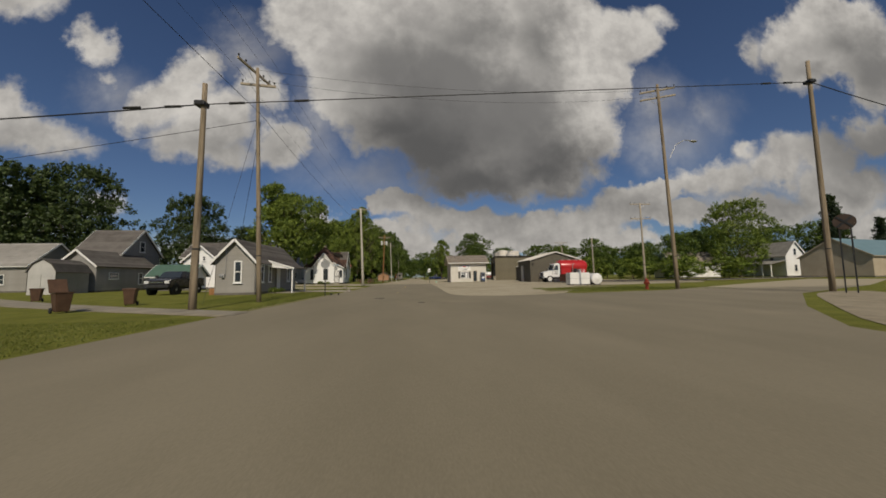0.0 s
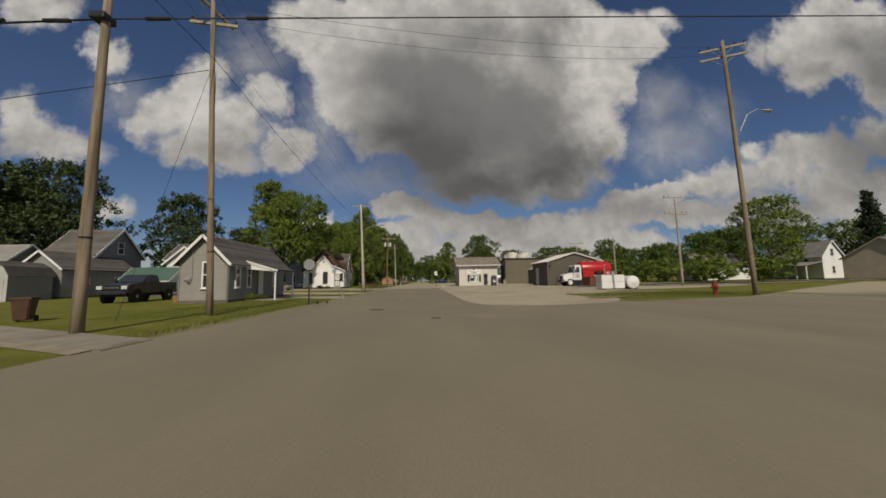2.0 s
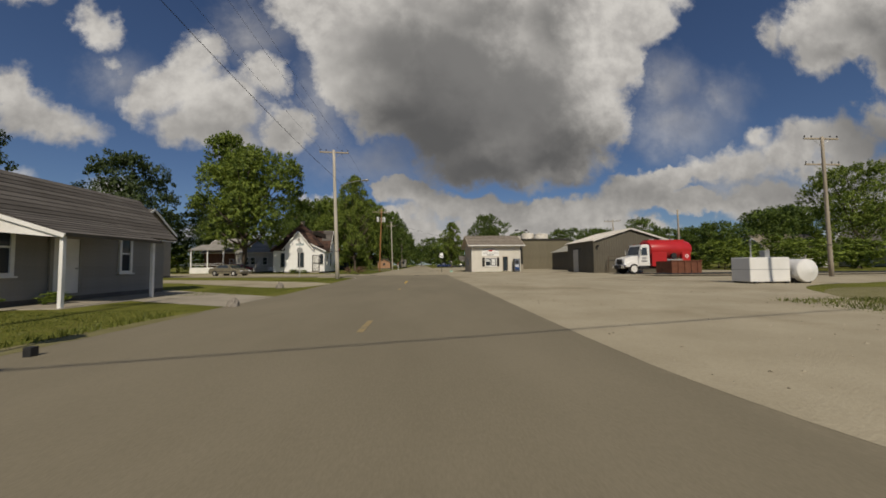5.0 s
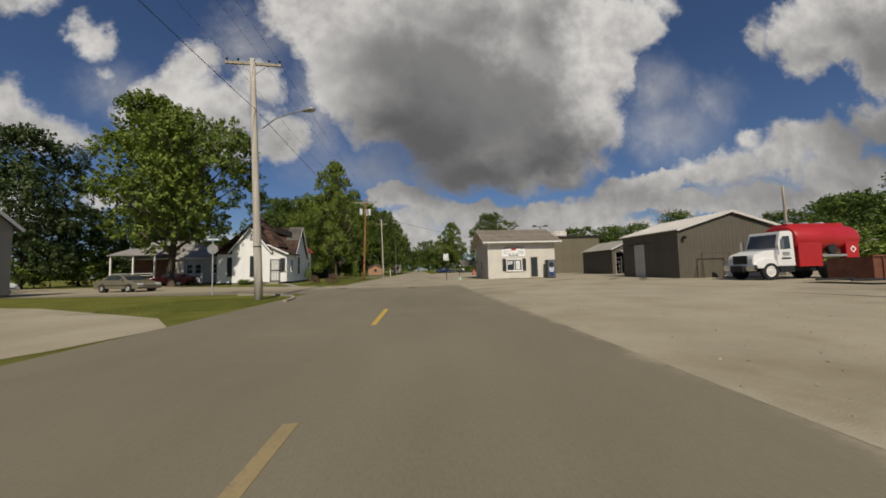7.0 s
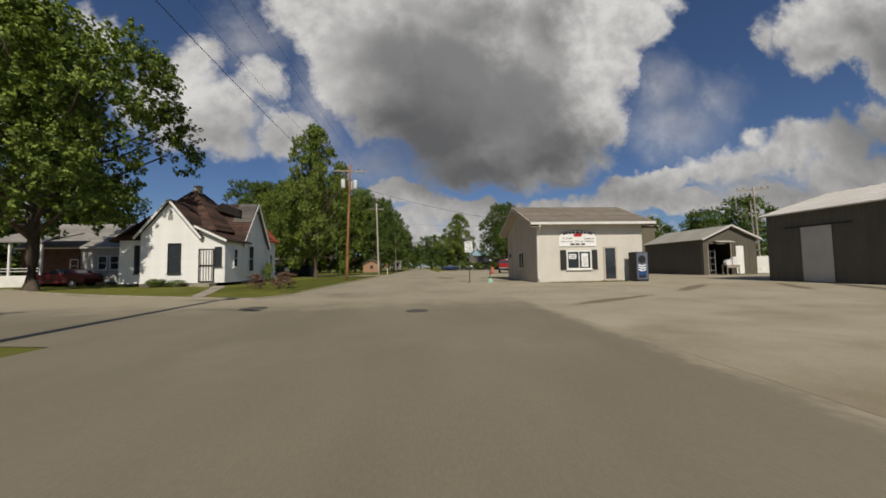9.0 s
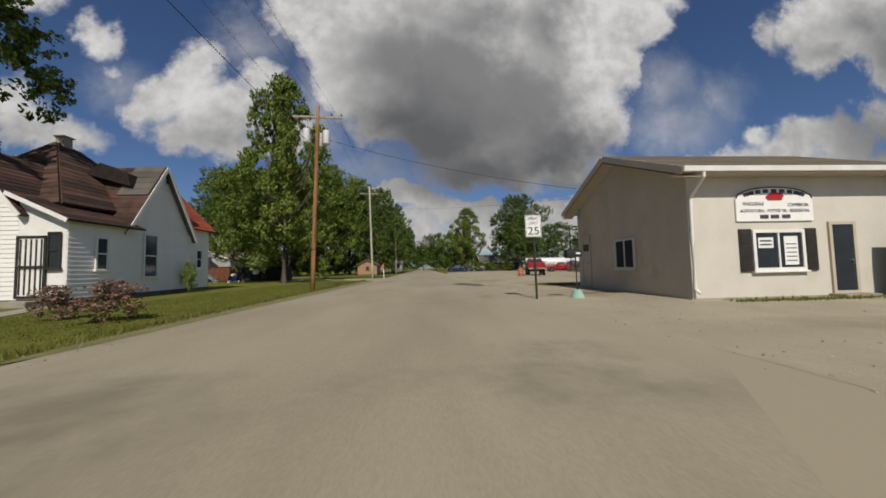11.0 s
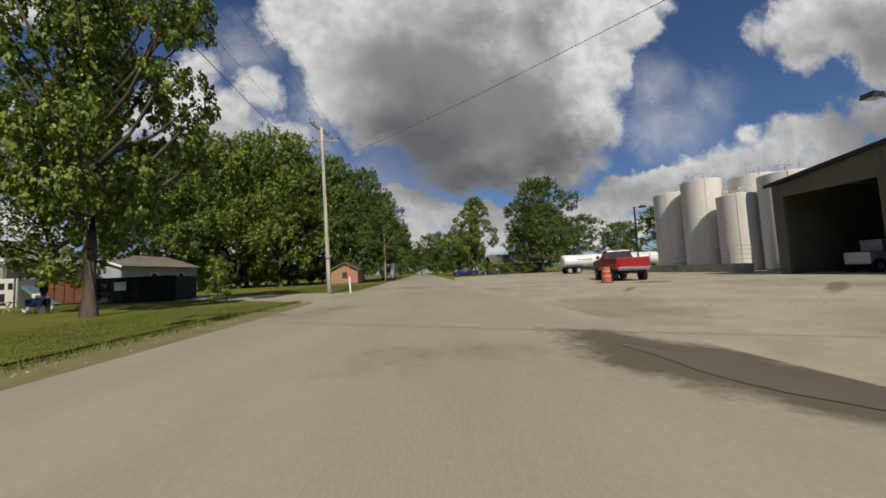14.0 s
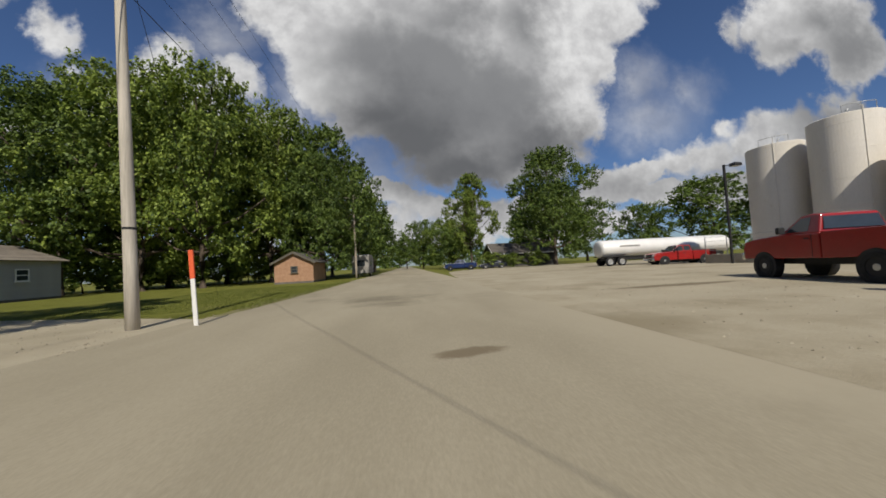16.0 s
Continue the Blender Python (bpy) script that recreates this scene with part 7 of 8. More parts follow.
def trash_cart(x, y, rz, open_lid=False, label="dull brown wheeled trash cart beside the sidewalk"):
    c = thing("trash_cart", x, y, label, "trash cart", rz=rz, group="trash carts")
    bm = bmesh.new()
    lo = [bm.verts.new(p) for p in ((-0.22, -0.25, 0.08), (0.22, -0.25, 0.08), (0.22, 0.25, 0.08), (-0.22, 0.25, 0.08))]
    hi = [bm.verts.new(p) for p in ((-0.3, -0.34, 1.0), (0.3, -0.34, 1.0), (0.3, 0.36, 1.0), (-0.3, 0.36, 1.0))]
    bm.faces.new(lo[::-1]), bm.faces.new(hi)
    for i in range(4):
        bm.faces.new((lo[i], lo[(i + 1) % 4], hi[(i + 1) % 4], hi[i]))
    bmesh.ops.bevel(bm, geom=bm.edges[:], offset=0.035, segments=2, affect="EDGES")
    part("bin", bm, CART_BROWN, c)
    part("rim", ring(0.66, 0.76, 0.05, 0.05), CART_BROWN, c).matrix_basis = pose(0, -0.36, 0.97, -90, 0, 0)
    lid = part("lid", box(-0.33, 0.33, -0.72, 0.02, 0.0, 0.06, bevel=0.025), CART_BROWN, c)
    lid.matrix_basis = pose(0, 0.36, 1.0, -118 if open_lid else 0)
    part("handle", tube((-0.26, 0.44, 0.98), (0.26, 0.44, 0.98), 0.022, None, 8), CART_BROWN, c)
    for k in (-1, 1):
        w = part("wheel", lathe([(0.13, -0.03), (0.14, 0.0), (0.13, 0.03), (0.03, 0.035)], 14), TYRE, c)
        w.matrix_basis = pose(k * 0.27, 0.28, 0.14, 0, 90, 0)
    c.matrix_basis = c.matrix_basis @ Matrix.Scale(0.8, 4)


trash_cart(-13.6, 14.0, 60, True, "dull brown trash cart with its lid hanging open")
trash_cart(-14.0, 17.6, 25)
trash_cart(-23.2, 22.4, 35)


def boulder(x, y, r, label):
    bm = bmesh.new()
    bmesh.ops.create_icosphere(bm, subdivisions=3, radius=r)
    for v in bm.verts:
        v.co *= 1 + 0.22 * noise.noise(v.co * 2.2 / r + Vector((x, y, 0)))
        v.co.z *= 1.5
        v.co.z = max(v.co.z, -0.25 * r) + 0.25 * r
    b = solid("boulder", bm, surface("field_stone", (0.16, 0.14, 0.115), (0.30, 0.27, 0.23), 0.95, 4, 25, 0.6), label, "boulder")
    b.location = (x, y, -0.02)


boulder(-7.9, 37.6, 0.19, "rounded grey boulder at the driveway corner")
boulder(-5.9, 29.6, 0.16, "small grey stone at the lawn edge")


def lot_tanks():
    t = thing("fuel_tank", 17.1, 36.3, "dirty white rectangular fuel tank on the ground", "fuel tank")
    part("tank_body", box(0, 2.3, 0, 1.1, 0.1, 1.42, bevel=0.05), CAR_WHITE, t)
    for x in (0.2, 2.0):
        part("skid", box(x, x + 0.15, -0.05, 1.15, 0, 0.12), METAL_DARK, t)
    part("fill_pipe", pipe([(0.6, 0.5, 1.4), (0.6, 0.5, 2.4), (0.75, 0.5, 2.45)], 0.04, 8), METAL_GREY, t)
    part("pump", box(1.2, 1.5, 0.3, 0.6, 1.42, 1.8, bevel=0.03), METAL_GREY, t)
    part("seam", box(-0.004, 2.304, -0.004, 1.104, 0.75, 0.78), METAL_GREY, t)
    c = thing("fuel_drum_tank", 20.1, 36.0, "white cylindrical fuel tank lying on cradles", "fuel tank")
    bm = lathe([(0.1, -1.1), (0.45, -1.06), (0.6, -0.95), (0.62, -0.9), (0.62, 0.9), (0.6, 0.95), (0.1, 1.1)], 26)
    k = part("shell", bm, CAR_WHITE, c, smooth=False)
    k.matrix_basis = pose(0, 1.0, 0.7, 90)
    for y in (0.4, 1.6):
        part("cradle", box(-0.5, 0.5, y - 0.08, y + 0.08, 0, 0.3), METAL_DARK, c)


lot_tanks()


def skip_box(x, y, L, W, H, rz, mat, label):
    b = thing("steel_skip", x, y, label, "dumpster", rz=rz)
    t = 0.06
    part("side_panel", box(0, L, 0, t, 0.1, H), mat, b)
    part("side_panel", box(0, L, W - t, W, 0.1, H), mat, b)
    part("end_panel", box(0, t, t, W - t, 0.1, H), mat, b)
    part("end_panel", box(L - t, L, t, W - t, 0.1, H), mat, b)
    part("floor_panel", box(t, L - t, t, W - t, 0.1, 0.18), mat, b)
    for i in range(int(L / 0.7) + 1):
        x0 = min(i * 0.7, L - 0.08)
        part("stiffener", box(x0, x0 + 0.08, -0.06, 0.0, 0.1, H), mat, b)
    part("top_rail", box(-0.03, L + 0.03, -0.08, 0.04, H, H + 0.08), mat, b)
    part("skid", box(0.2, L - 0.2, 0.2, 0.35, 0, 0.1), METAL_DARK, b)
    part("skid", box(0.2, L - 0.2, W - 0.35, W - 0.2, 0, 0.1), METAL_DARK, b)
    return b


DARK_GREEN = surface("dark_green_steel", (0.008, 0.014, 0.012), (0.016, 0.026, 0.022), 0.6, 1.5, 30, 0.1, blotch=(0.05, 0.04, 0.03), blotch_scale=1.0)
skip_box(22.2, 48.5, 3.3, 1.7, 1.3, 7, RUST, "rust red open steel skip on the gravel")
dump = skip_box(-25.0, 103.2, 6.0, 2.2, 1.75, 0, DARK_GREEN, "dark green open steel dumpster on the lawn")
part("notice", box(1.9, 2.7, -0.08, -0.07, 0.9, 1.5), PAPER, dump)
skip_box(-30.3, 104.9, 3.4, 2.0, 1.9, 0, RUST, "rust brown open steel trailer box on the lawn")


def vending_machine():
    v = thing("vending_machine", 13.1, 67.8, "blue and silver drinks vending machine by the shop wall", "vending machine")
    part("cabinet", box(0, 0.85, 0, 0.75, 0.05, 1.95, bevel=0.03), METAL_DARK, v)
    part("front_panel", box(0.06, 0.79, -0.03, 0.0, 0.15, 1.9, bevel=0.015), gloss("vending_silver", (0.10, 0.115, 0.15), (0.15, 0.17, 0.21)), v, "glossy silver blue front panel")
    part("graphic", box(0.14, 0.68, -0.036, -0.03, 0.3, 1.1), gloss("vending_blue", (0.02, 0.05, 0.16), (0.03, 0.08, 0.24)), v, "dark blue printed graphic")
    part("graphic", lathe([(0.26, -0.006), (0.26, 0.006), (0.02, 0.006)], 24), BLACK, v).matrix_basis = pose(0.4, -0.035, 1.45, 90)
    for i in range(3):
        part("graphic", prism([(0.14, 0.75 + i * 0.15), (0.4, 0.68 + i * 0.15), (0.66, 0.75 + i * 0.15), (0.66, 0.83 + i * 0.15), (0.4, 0.76 + i * 0.15), (0.14, 0.83 + i * 0.15)], -0.042, -0.03, "y"), PAPER, v)
    part("delivery_flap", box(0.15, 0.6, -0.04, -0.02, 0.25, 0.42), BLACK, v)
    for x in (0.1, 0.75):
        part("foot", box(x - 0.04, x + 0.04, 0.1, 0.6, 0, 0.05), BLACK, v)


vending_machine()


def small_clutter():
    p = thing("play_house", -31.4, 103.6, "cream plastic play house with a green slide", "play house")
    part("tower", box(0, 1.0, 0, 0.9, 0, 1.5, bevel=0.05), CREAM, p)
    for x, z in ((0.2, 0.95), (0.6, 0.95)):
        part("opening", box(x, x + 0.22, -0.02, 0.02, z, z + 0.32), BLACK, p)
    part("opening", box(0.15, 0.45, -0.02, 0.02, 0.15, 0.75), BLACK, p)
    part("slide", prism([(1.0, 1.1), (1.1, 1.1), (2.2, 0.15), (2.5, 0.1), (2.5, 0.02), (2.1, 0.05), (1.0, 0.98)], 0.2, 0.7, "y"), TEAL_ROOF, p, "green plastic slide")
    p.matrix_basis = p.matrix_basis @ Matrix.Scale(1.4, 4)
    t = thing("picnic_bench", -25.5, 98.6, "small wooden bench on crossed legs", "bench")
    part("bench_top", box(-0.9, 0.9, -0.2, 0.2, 0.55, 0.6), WOOD_GREY, t)
    for x in (-0.6, 0.6):
        for k in (-1, 1):
            part("leg", tube((x - k * 0.2, 0, 0), (x + k * 0.2, 0, 0.56), 0.035, None, 6), WOOD_GREY, t)
    k = thing("toy_rider", -22.6, 98.0, "blue and white plastic riding toy on the lawn", "toy")
    part("toy_body", box(-0.5, 0.4, -0.25, 0.25, 0.25, 0.75, bevel=0.1), BLUE, k)
    part("toy_seat", box(-0.2, 0.2, -0.2, 0.2, 0.75, 1.0, bevel=0.06), CAR_WHITE, k)
    for x in (-0.35, 0.3):
        for s in (-1, 1):
            w = part("wheel", lathe([(0.15, -0.05), (0.16, 0), (0.15, 0.05)], 12), CAR_WHITE, k)
            w.matrix_basis = pose(x, s * 0.28, 0.16, 90)
    for x, y, w, d, hh, m, lab in ((24.6, 57.1, 1.0, 0.9, 1.35, CAR_WHITE, "white plastic fluid tote beside the garage"),):
        b = thing("crate", x, y, lab, "crate")
        part("crate_body", box(-w / 2, w / 2, -d / 2, d / 2, 0.12, hh, bevel=0.06), m, b)
        part("pallet", box(-w / 2 - 0.05, w / 2 + 0.05, -d / 2 - 0.05, d / 2 + 0.05, 0, 0.12), WOOD_GREY, b)
    # the shed's doorway and the fence beside it
    b = thing("workbench", 26.9, 75.5, "grey wooden workbench before the shed doorway", "workbench")
    part("bench_top", box(0, 1.3, 0, 0.6, 0.86, 0.93, bevel=0.01), WOOD_GREY, b)
    part("apron", box(0.04, 1.26, 0.02, 0.06, 0.68, 0.86), WOOD_GREY, b)
    for x in (0.04, 1.18):
        for y in (0.03, 0.49):
            part("leg", box(x, x + 0.08, y, y + 0.08, 0, 0.86), WOOD_GREY, b)
    for x, w, hh in ((26.98, 0.5, 0.5), (27.6, 0.42, 0.75)):
        k = solid("sack", prism([(0, 0), (w, 0), (w * 1.06, hh * 0.4), (w * 0.85, hh), (w * 0.2, hh * 0.95), (-w * 0.06, hh * 0.45)], 0.0, 0.3, "y"), CAR_WHITE, "white plastic sack standing on a workbench", "sack")
        k.matrix_basis = pose(x, 75.62, 0.93)
    c = thing("shelf_rack", 26.0, 76.6, "dark steel shelf rack inside the shed doorway", "rack")
    for x in (0.0, 0.8):
        part("upright", box(x, x + 0.05, 0, 0.05, 0, 2.4), METAL_GREY, c)
        part("upright", box(x, x + 0.05, 0.5, 0.55, 0, 2.4), METAL_GREY, c)
    for z in (0.4, 1.0, 1.6, 2.2):
        part("shelf", box(0, 0.85, 0, 0.55, z, z + 0.04), METAL_GREY, c)
    l = solid("strip_lamp", box(0, 0.8, 0, 0.12, 0, 0.1, bevel=0.02), CAR_WHITE, "white unlit strip lamp over a shed doorway", "lamp")
    l.matrix_basis = pose(26.7, 76.19, 2.86)
    fence = thing("board_fence", 30.75, 78.2, "white board fence between shed and garage", "fence")
    for i in range(18):
        part("board", box(i * 0.2, i * 0.2 + 0.185, 0, 0.025, 0.05, 1.75 + 0.03 * math.sin(i * 1.7)), WHITE, fence)
    for z in (0.4, 1.4):
        part("fence_rail", box(0, 3.6, 0.025, 0.065, z, z + 0.09), WHITE, fence)
    f = thing("steel_rack", 21.9, 58.2, "thin rusty steel pipe rack by the garage", "rack")
    for x in (0, 2.3):
        part("upright", tube((x, 0, 0), (x, 0, 2.0), 0.035, None, 8), METAL_RUSTY, f)
    part("top_bar", tube((0, 0, 1.98), (2.3, 0, 1.98), 0.03, None, 8), METAL_RUSTY, f)
    for dx in (-0.18, -0.5):
        part("brace", tube((0, 0, 1.7), (dx, -0.35, 0.02), 0.022, None, 6), METAL_RUSTY, f)
    pl = thing("snow_plough", 23.1, 57.4, "white curved snow plough blade standing by the garage", "snow plough")
    arc = [(0.5 * math.cos(radians(a)), 0.66 + 0.64 * math.sin(radians(a))) for a in range(-75, 80, 14)]
    part("blade", prism(arc + [(x - 0.05, z) for x, z in arc[::-1]], -0.45, 0.45, "y"), CAR_WHITE, pl)
    part("cutting_edge", box(0.06, 0.12, -0.45, 0.45, 0.0, 0.12), METAL_DARK, pl)
    for yy in (-0.4, 0.4):
        part("rib", prism([(x + 0.01, z) for x, z in arc] + [(x + 0.09, z) for x, z in arc[::-1]], yy - 0.03, yy + 0.03, "y"), CAR_WHITE, pl)
    part("push_arm", tube((0.5, 0.2, 0.35), (1.1, 0.1, 0.1), 0.05, None, 8), METAL_DARK, pl)
    y = thing("wooden_box", -16.4, 28.6, "small tan wooden box by the grey house", "bin")
    part("bin", box(-0.3, 0.3, -0.25, 0.25, 0, 0.5, bevel=0.04), WOOD_BROWN, y)
    v = thing("fluid_cart", 25.0, 95.6, "white machine parked inside the dark bay", "machine")
    part("machine_body", box(-1.2, 1.2, -0.6, 0.6, 0.5, 1.2, bevel=0.08), CAR_WHITE, v)
    part("machine_cab", box(-0.2, 1.0, -0.5, 0.5, 1.2, 1.9, bevel=0.08), METAL_GREY, v)
    for x in (-0.8, 0.8):
        for s in (-1, 1):
            wheel(v, x, s * 0.6, 0.4, 0.25)


small_clutter()

# ---- trees ----
rng = np.random.default_rng(7)


def card_mesh(name, verts, material, per=4):
    """A mesh of loose four-cornered leaves from an (n, 4, 3) array."""
    n = len(verts)
    me = bpy.data.meshes.new(name)
    me.vertices.add(n * per)
    me.vertices.foreach_set("co", verts.reshape(-1).astype(np.float32))
    me.loops.add(n * per)
    me.loops.foreach_set("vertex_index", np.arange(n * per, dtype=np.int32))
    me.polygons.add(n)
    me.polygons.foreach_set("loop_start", np.arange(0, n * per, per, dtype=np.int32))
    me.update(calc_edges=True)
    me.materials.append(material)
    return me


def leaf_cards(centres, outward, size, spread=0.9):
    """Diamond leaves at centres, turned roughly outward."""
    n = len(centres)
    d = outward + rng.normal(0, spread, (n, 3))
    d /= np.linalg.norm(d, axis=1)[:, None] + 1e-9
    a = np.cross(d, rng.normal(0, 1, (n, 3)))
    a /= np.linalg.norm(a, axis=1)[:, None] + 1e-9
    b = np.cross(d, a)
    s = size * rng.uniform(0.6, 1.3, (n, 1))
    bend = d * s * 0.25
    return np.stack([centres - a * s, centres - b * s * 0.62 + bend, centres + a * s, centres + b * s * 0.62 + bend], axis=1)


def crown_points(H, R, base, shape, billows, clumps, per, size):
    """An uneven crown of billows; each carries flat drooping sprays of leaves on its outer and upper side, with gaps between."""
    lob = [(rng.uniform(0, 2 * np.pi), rng.uniform(-0.7, 0.9), rng.uniform(0.1, 0.3)) for _ in range(8)]
    up = np.array([0, 0, 1.0])
    cs, pts, outs = [], [], []
    for i in range(billows):
        u = -0.9 + 1.82 * ((i + rng.uniform(0, 1)) / billows) ** 0.9
        a = i * 2.39996 + rng.normal(0, 0.45)
        if shape == "round":
            rad = np.sqrt(max(0.0, 1 - abs(u) ** 2.6)) * (1.0 - 0.12 * u)
        elif shape == "tall":
            rad = (1 - abs(u) ** 3) * (1.12 - 0.42 * u + 0.28 * np.sin(u * 6.5 + a))
        elif shape == "twin":
            rad = np.sqrt(max(0.0, 1 - abs(u) ** 2.6)) * (1.0 - 0.1 * u)
        else:
            rad = (1 - u) / 2 + 0.03
        k = 1.05
        for la, lu, lk in lob:
            k += lk * (np.exp(-((np.cos(a - la) - 1) ** 2) * 5 - (u - lu) ** 2 * 5) - 0.16)
        r = R * rad * k * rng.choice([0.4, 0.6, 0.7, 0.78])
        br = R * rng.uniform(0.2, 0.34) * (0.8 if shape == "tall" else 0.55 if shape == "cone" else 1.0)
        c = np.array([np.cos(a) * r, np.sin(a) * r, min(base + (H - base) * (u + 1) / 2, H - br * 0.8)])
        if shape == "twin" and i % 4 == 0:
            c = np.array([-1.3 + 0.2 * r * np.cos(a), 0.2 * r * np.sin(a), H * rng.uniform(0.6, 0.95)])
            br *= 0.75
        elif shape == "twin":
            c[0] += 0.2 + 1.1 * max(u, 0)
            c[2] = base + (c[2] - base) * 0.78
        cs.append(c)
        out = c - np.array([0, 0, base + (H - base) * 0.3])
        out /= np.linalg.norm(out) + 1e-6
        lean = out * 0.8 + up * 0.5
        lean /= np.linalg.norm(lean)
        for _ in range(clumps):
            d = rng.normal(0, 1, 3)
            d /= np.linalg.norm(d)
            if d @ lean < 0.0:
                d -= 2 * (d @ lean) * lean
            q = c + d * br * rng.uniform(0.72, 1.1) * np.array([1.0, 1.0, 0.7])
            n = d * 0.9 + up * 0.35
            n /= np.linalg.norm(n)
            m = int(per * rng.uniform(0.5, 1.5))
            e = rng.normal(0, 1, (m, 3))
            e -= (e @ n)[:, None] * n
            e /= np.linalg.norm(e, axis=1)[:, None] + 1e-9
            w = np.sqrt(rng.uniform(0, 1, (m, 1))) * size * rng.uniform(1.8, 3.4)
            reach = rng.uniform(-1.2, 2.2, (m, 1))
            pts.append(q + e * w * (1.0 - 0.3 * reach) * 0.7 + n * reach * size * 1.5)
            outs.append(n + e * 0.6 * w / (size * 4) + up * 0.25)
    # the shaded inside of the crown
    m = billows * clumps * per // 5
    e = rng.normal(0, 1, (m, 3))
    e /= np.linalg.norm(e, axis=1)[:, None]
    w = rng.uniform(0.1, 1, (m, 1)) ** 0.4 * 0.7
    wide = R * (0.8 if shape == "round" else 0.62 if shape == "twin" else 0.45)
    mid = np.array([0, 0, base + (H - base) * 0.5])
    pts.append(mid + e * w * np.array([wide, wide, (H - base) * 0.5]))
    outs.append(e + up * 0.3)
    return np.array(cs), np.concatenate(pts), np.concatenate(outs)


def tree_meshes(H, R, base, shape, billows, clumps, per, size, leaf, trunk_r, limbs=14):
    cs, pts, outs = crown_points(H, R, base, shape, billows, clumps, per, size)
    crown = card_mesh("crown", leaf_cards(pts, outs, size, 0.62), leaf)
    bm = bmesh.new()
    n = 7
    top = base + (H - base) * (0.62 if shape in ("round", "twin") else 0.92)
    wob = [Vector((random.uniform(-0.12, 0.12) * i, random.uniform(-0.12, 0.12) * i, 0)) * 0.5 for i in range(n + 1)]
    wob[0] = wob[1] = Vector()
    spine = [Vector((0, 0, top * i / n)) + wob[i] for i in range(n + 1)]
    pipe([spine[0] + Vector((0, 0, -0.2))] + spine, [trunk_r * 1.5] + [trunk_r * (1.25 if i == 0 else 1) * (1 - 0.82 * i / n) for i in range(n + 1)], 9, bm)
    order = rng.permutation(len(cs))[:limbs]
    for j in order:
        c = Vector(cs[j])
        s = min(0.9, max(0.22, (c.z - base * 0.2) / top * 0.7))
        k = s * n
        i = min(int(k), n - 1)
        p0 = spine[i].lerp(spine[i + 1], k - i)
        mid = p0.lerp(c, 0.55) + Vector((0, 0, -0.08 * (c - p0).length))
        r0 = trunk_r * (1 - 0.8 * s) * 0.55
        pipe([p0, mid, c], [r0, r0 * 0.55, 0.03], 6, bm)
    me = bpy.data.meshes.new("trunk")
    bm.to_mesh(me)
    bm.free()
    me.materials.append(BARK)
    for f in me.polygons:
        f.use_smooth = True
    return me, crown


LEAF_BLOOM = leaf_material("blossom", (0.10, 0.07, 0.04), (0.36, 0.20, 0.16))
# unit trees: height 10, radius 4
KINDS = {
    "old": [tree_meshes(10, 4.1, 2.0, "twin", 66, 45, 22, 0.07, LEAF_A, 0.2, 44)],
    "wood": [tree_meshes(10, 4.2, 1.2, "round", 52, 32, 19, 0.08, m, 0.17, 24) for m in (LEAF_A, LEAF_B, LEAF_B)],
    "maple": [tree_meshes(10, 4.2, 1.7, "round", 30, 28, 12, 0.13, LEAF_A, 0.17, 14) for _ in range(2)],
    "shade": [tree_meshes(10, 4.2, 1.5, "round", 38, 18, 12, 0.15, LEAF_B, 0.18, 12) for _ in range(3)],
    "dark": [tree_meshes(10, 4.2, 0.5, "round", 52, 30, 18, 0.095, LEAF_D, 0.18, 18) for _ in range(2)],
    "tall": [tree_meshes(10, 3.0, 1.6, "tall", 64, 34, 22, 0.066, LEAF_A, 0.19, 46) for _ in range(2)],
    "spruce": [tree_meshes(10, 2.2, 0.5, "cone", 60, 8, 16, 0.11, LEAF_C, 0.14, 4)],
    "shrub": [tree_meshes(10, 4.6, 0.6, "round", 18, 14, 14, 0.26, LEAF_A, 0.1, 16)],
    "bloom": [tree_meshes(10, 4.6, 0.6, "round", 18, 14, 12, 0.26, LEAF_BLOOM, 0.1, 16)],
}
LABELS = {"bloom": "reddish flowering shrub by the white house", "old": "broad old green maple tree in full leaf", "maple": "broad green maple tree in full leaf", "shade": "dense dark green shade tree", "wood": "tall leafy green tree at the edge of a wood", "dark": "dense deep green shade tree behind the houses", "tall": "tall open-crowned green tree with visible limbs", "spruce": "dark pointed spruce tree", "shrub": "leafy green shrub on the lawn"}


def tree(kind, x, y, h, r, label="", rz=None, which=None, shift=0.0):
    meshes = KINDS[kind][which if which is not None else random.randrange(len(KINDS[kind]))]
    t = thing("tree" if kind not in ("shrub", "bloom") else "shrub", x, y, label or LABELS[kind], "tree" if kind not in ("shrub", "bloom") else "shrub")
    unit = {"old": 4.1, "maple": 4.3, "shade": 4.2, "wood": 4.2, "dark": 4.2, "tall": 3.0, "spruce": 2.2, "shrub": 4.6, "bloom": 4.6}[kind]
    t.matrix_basis = pose(x, y, 0, 0, 0, random.uniform(0, 360) if rz is None else rz) @ Matrix.Diagonal((r / unit, r / unit, h / 10, 1))
    for nm, me in zip(("trunk", "crown"), meshes):
        o = new(nm, me)
        o.parent = t
        if nm == "crown" and shift:
            o.location = (shift * unit / r, 0, 0)
    return t


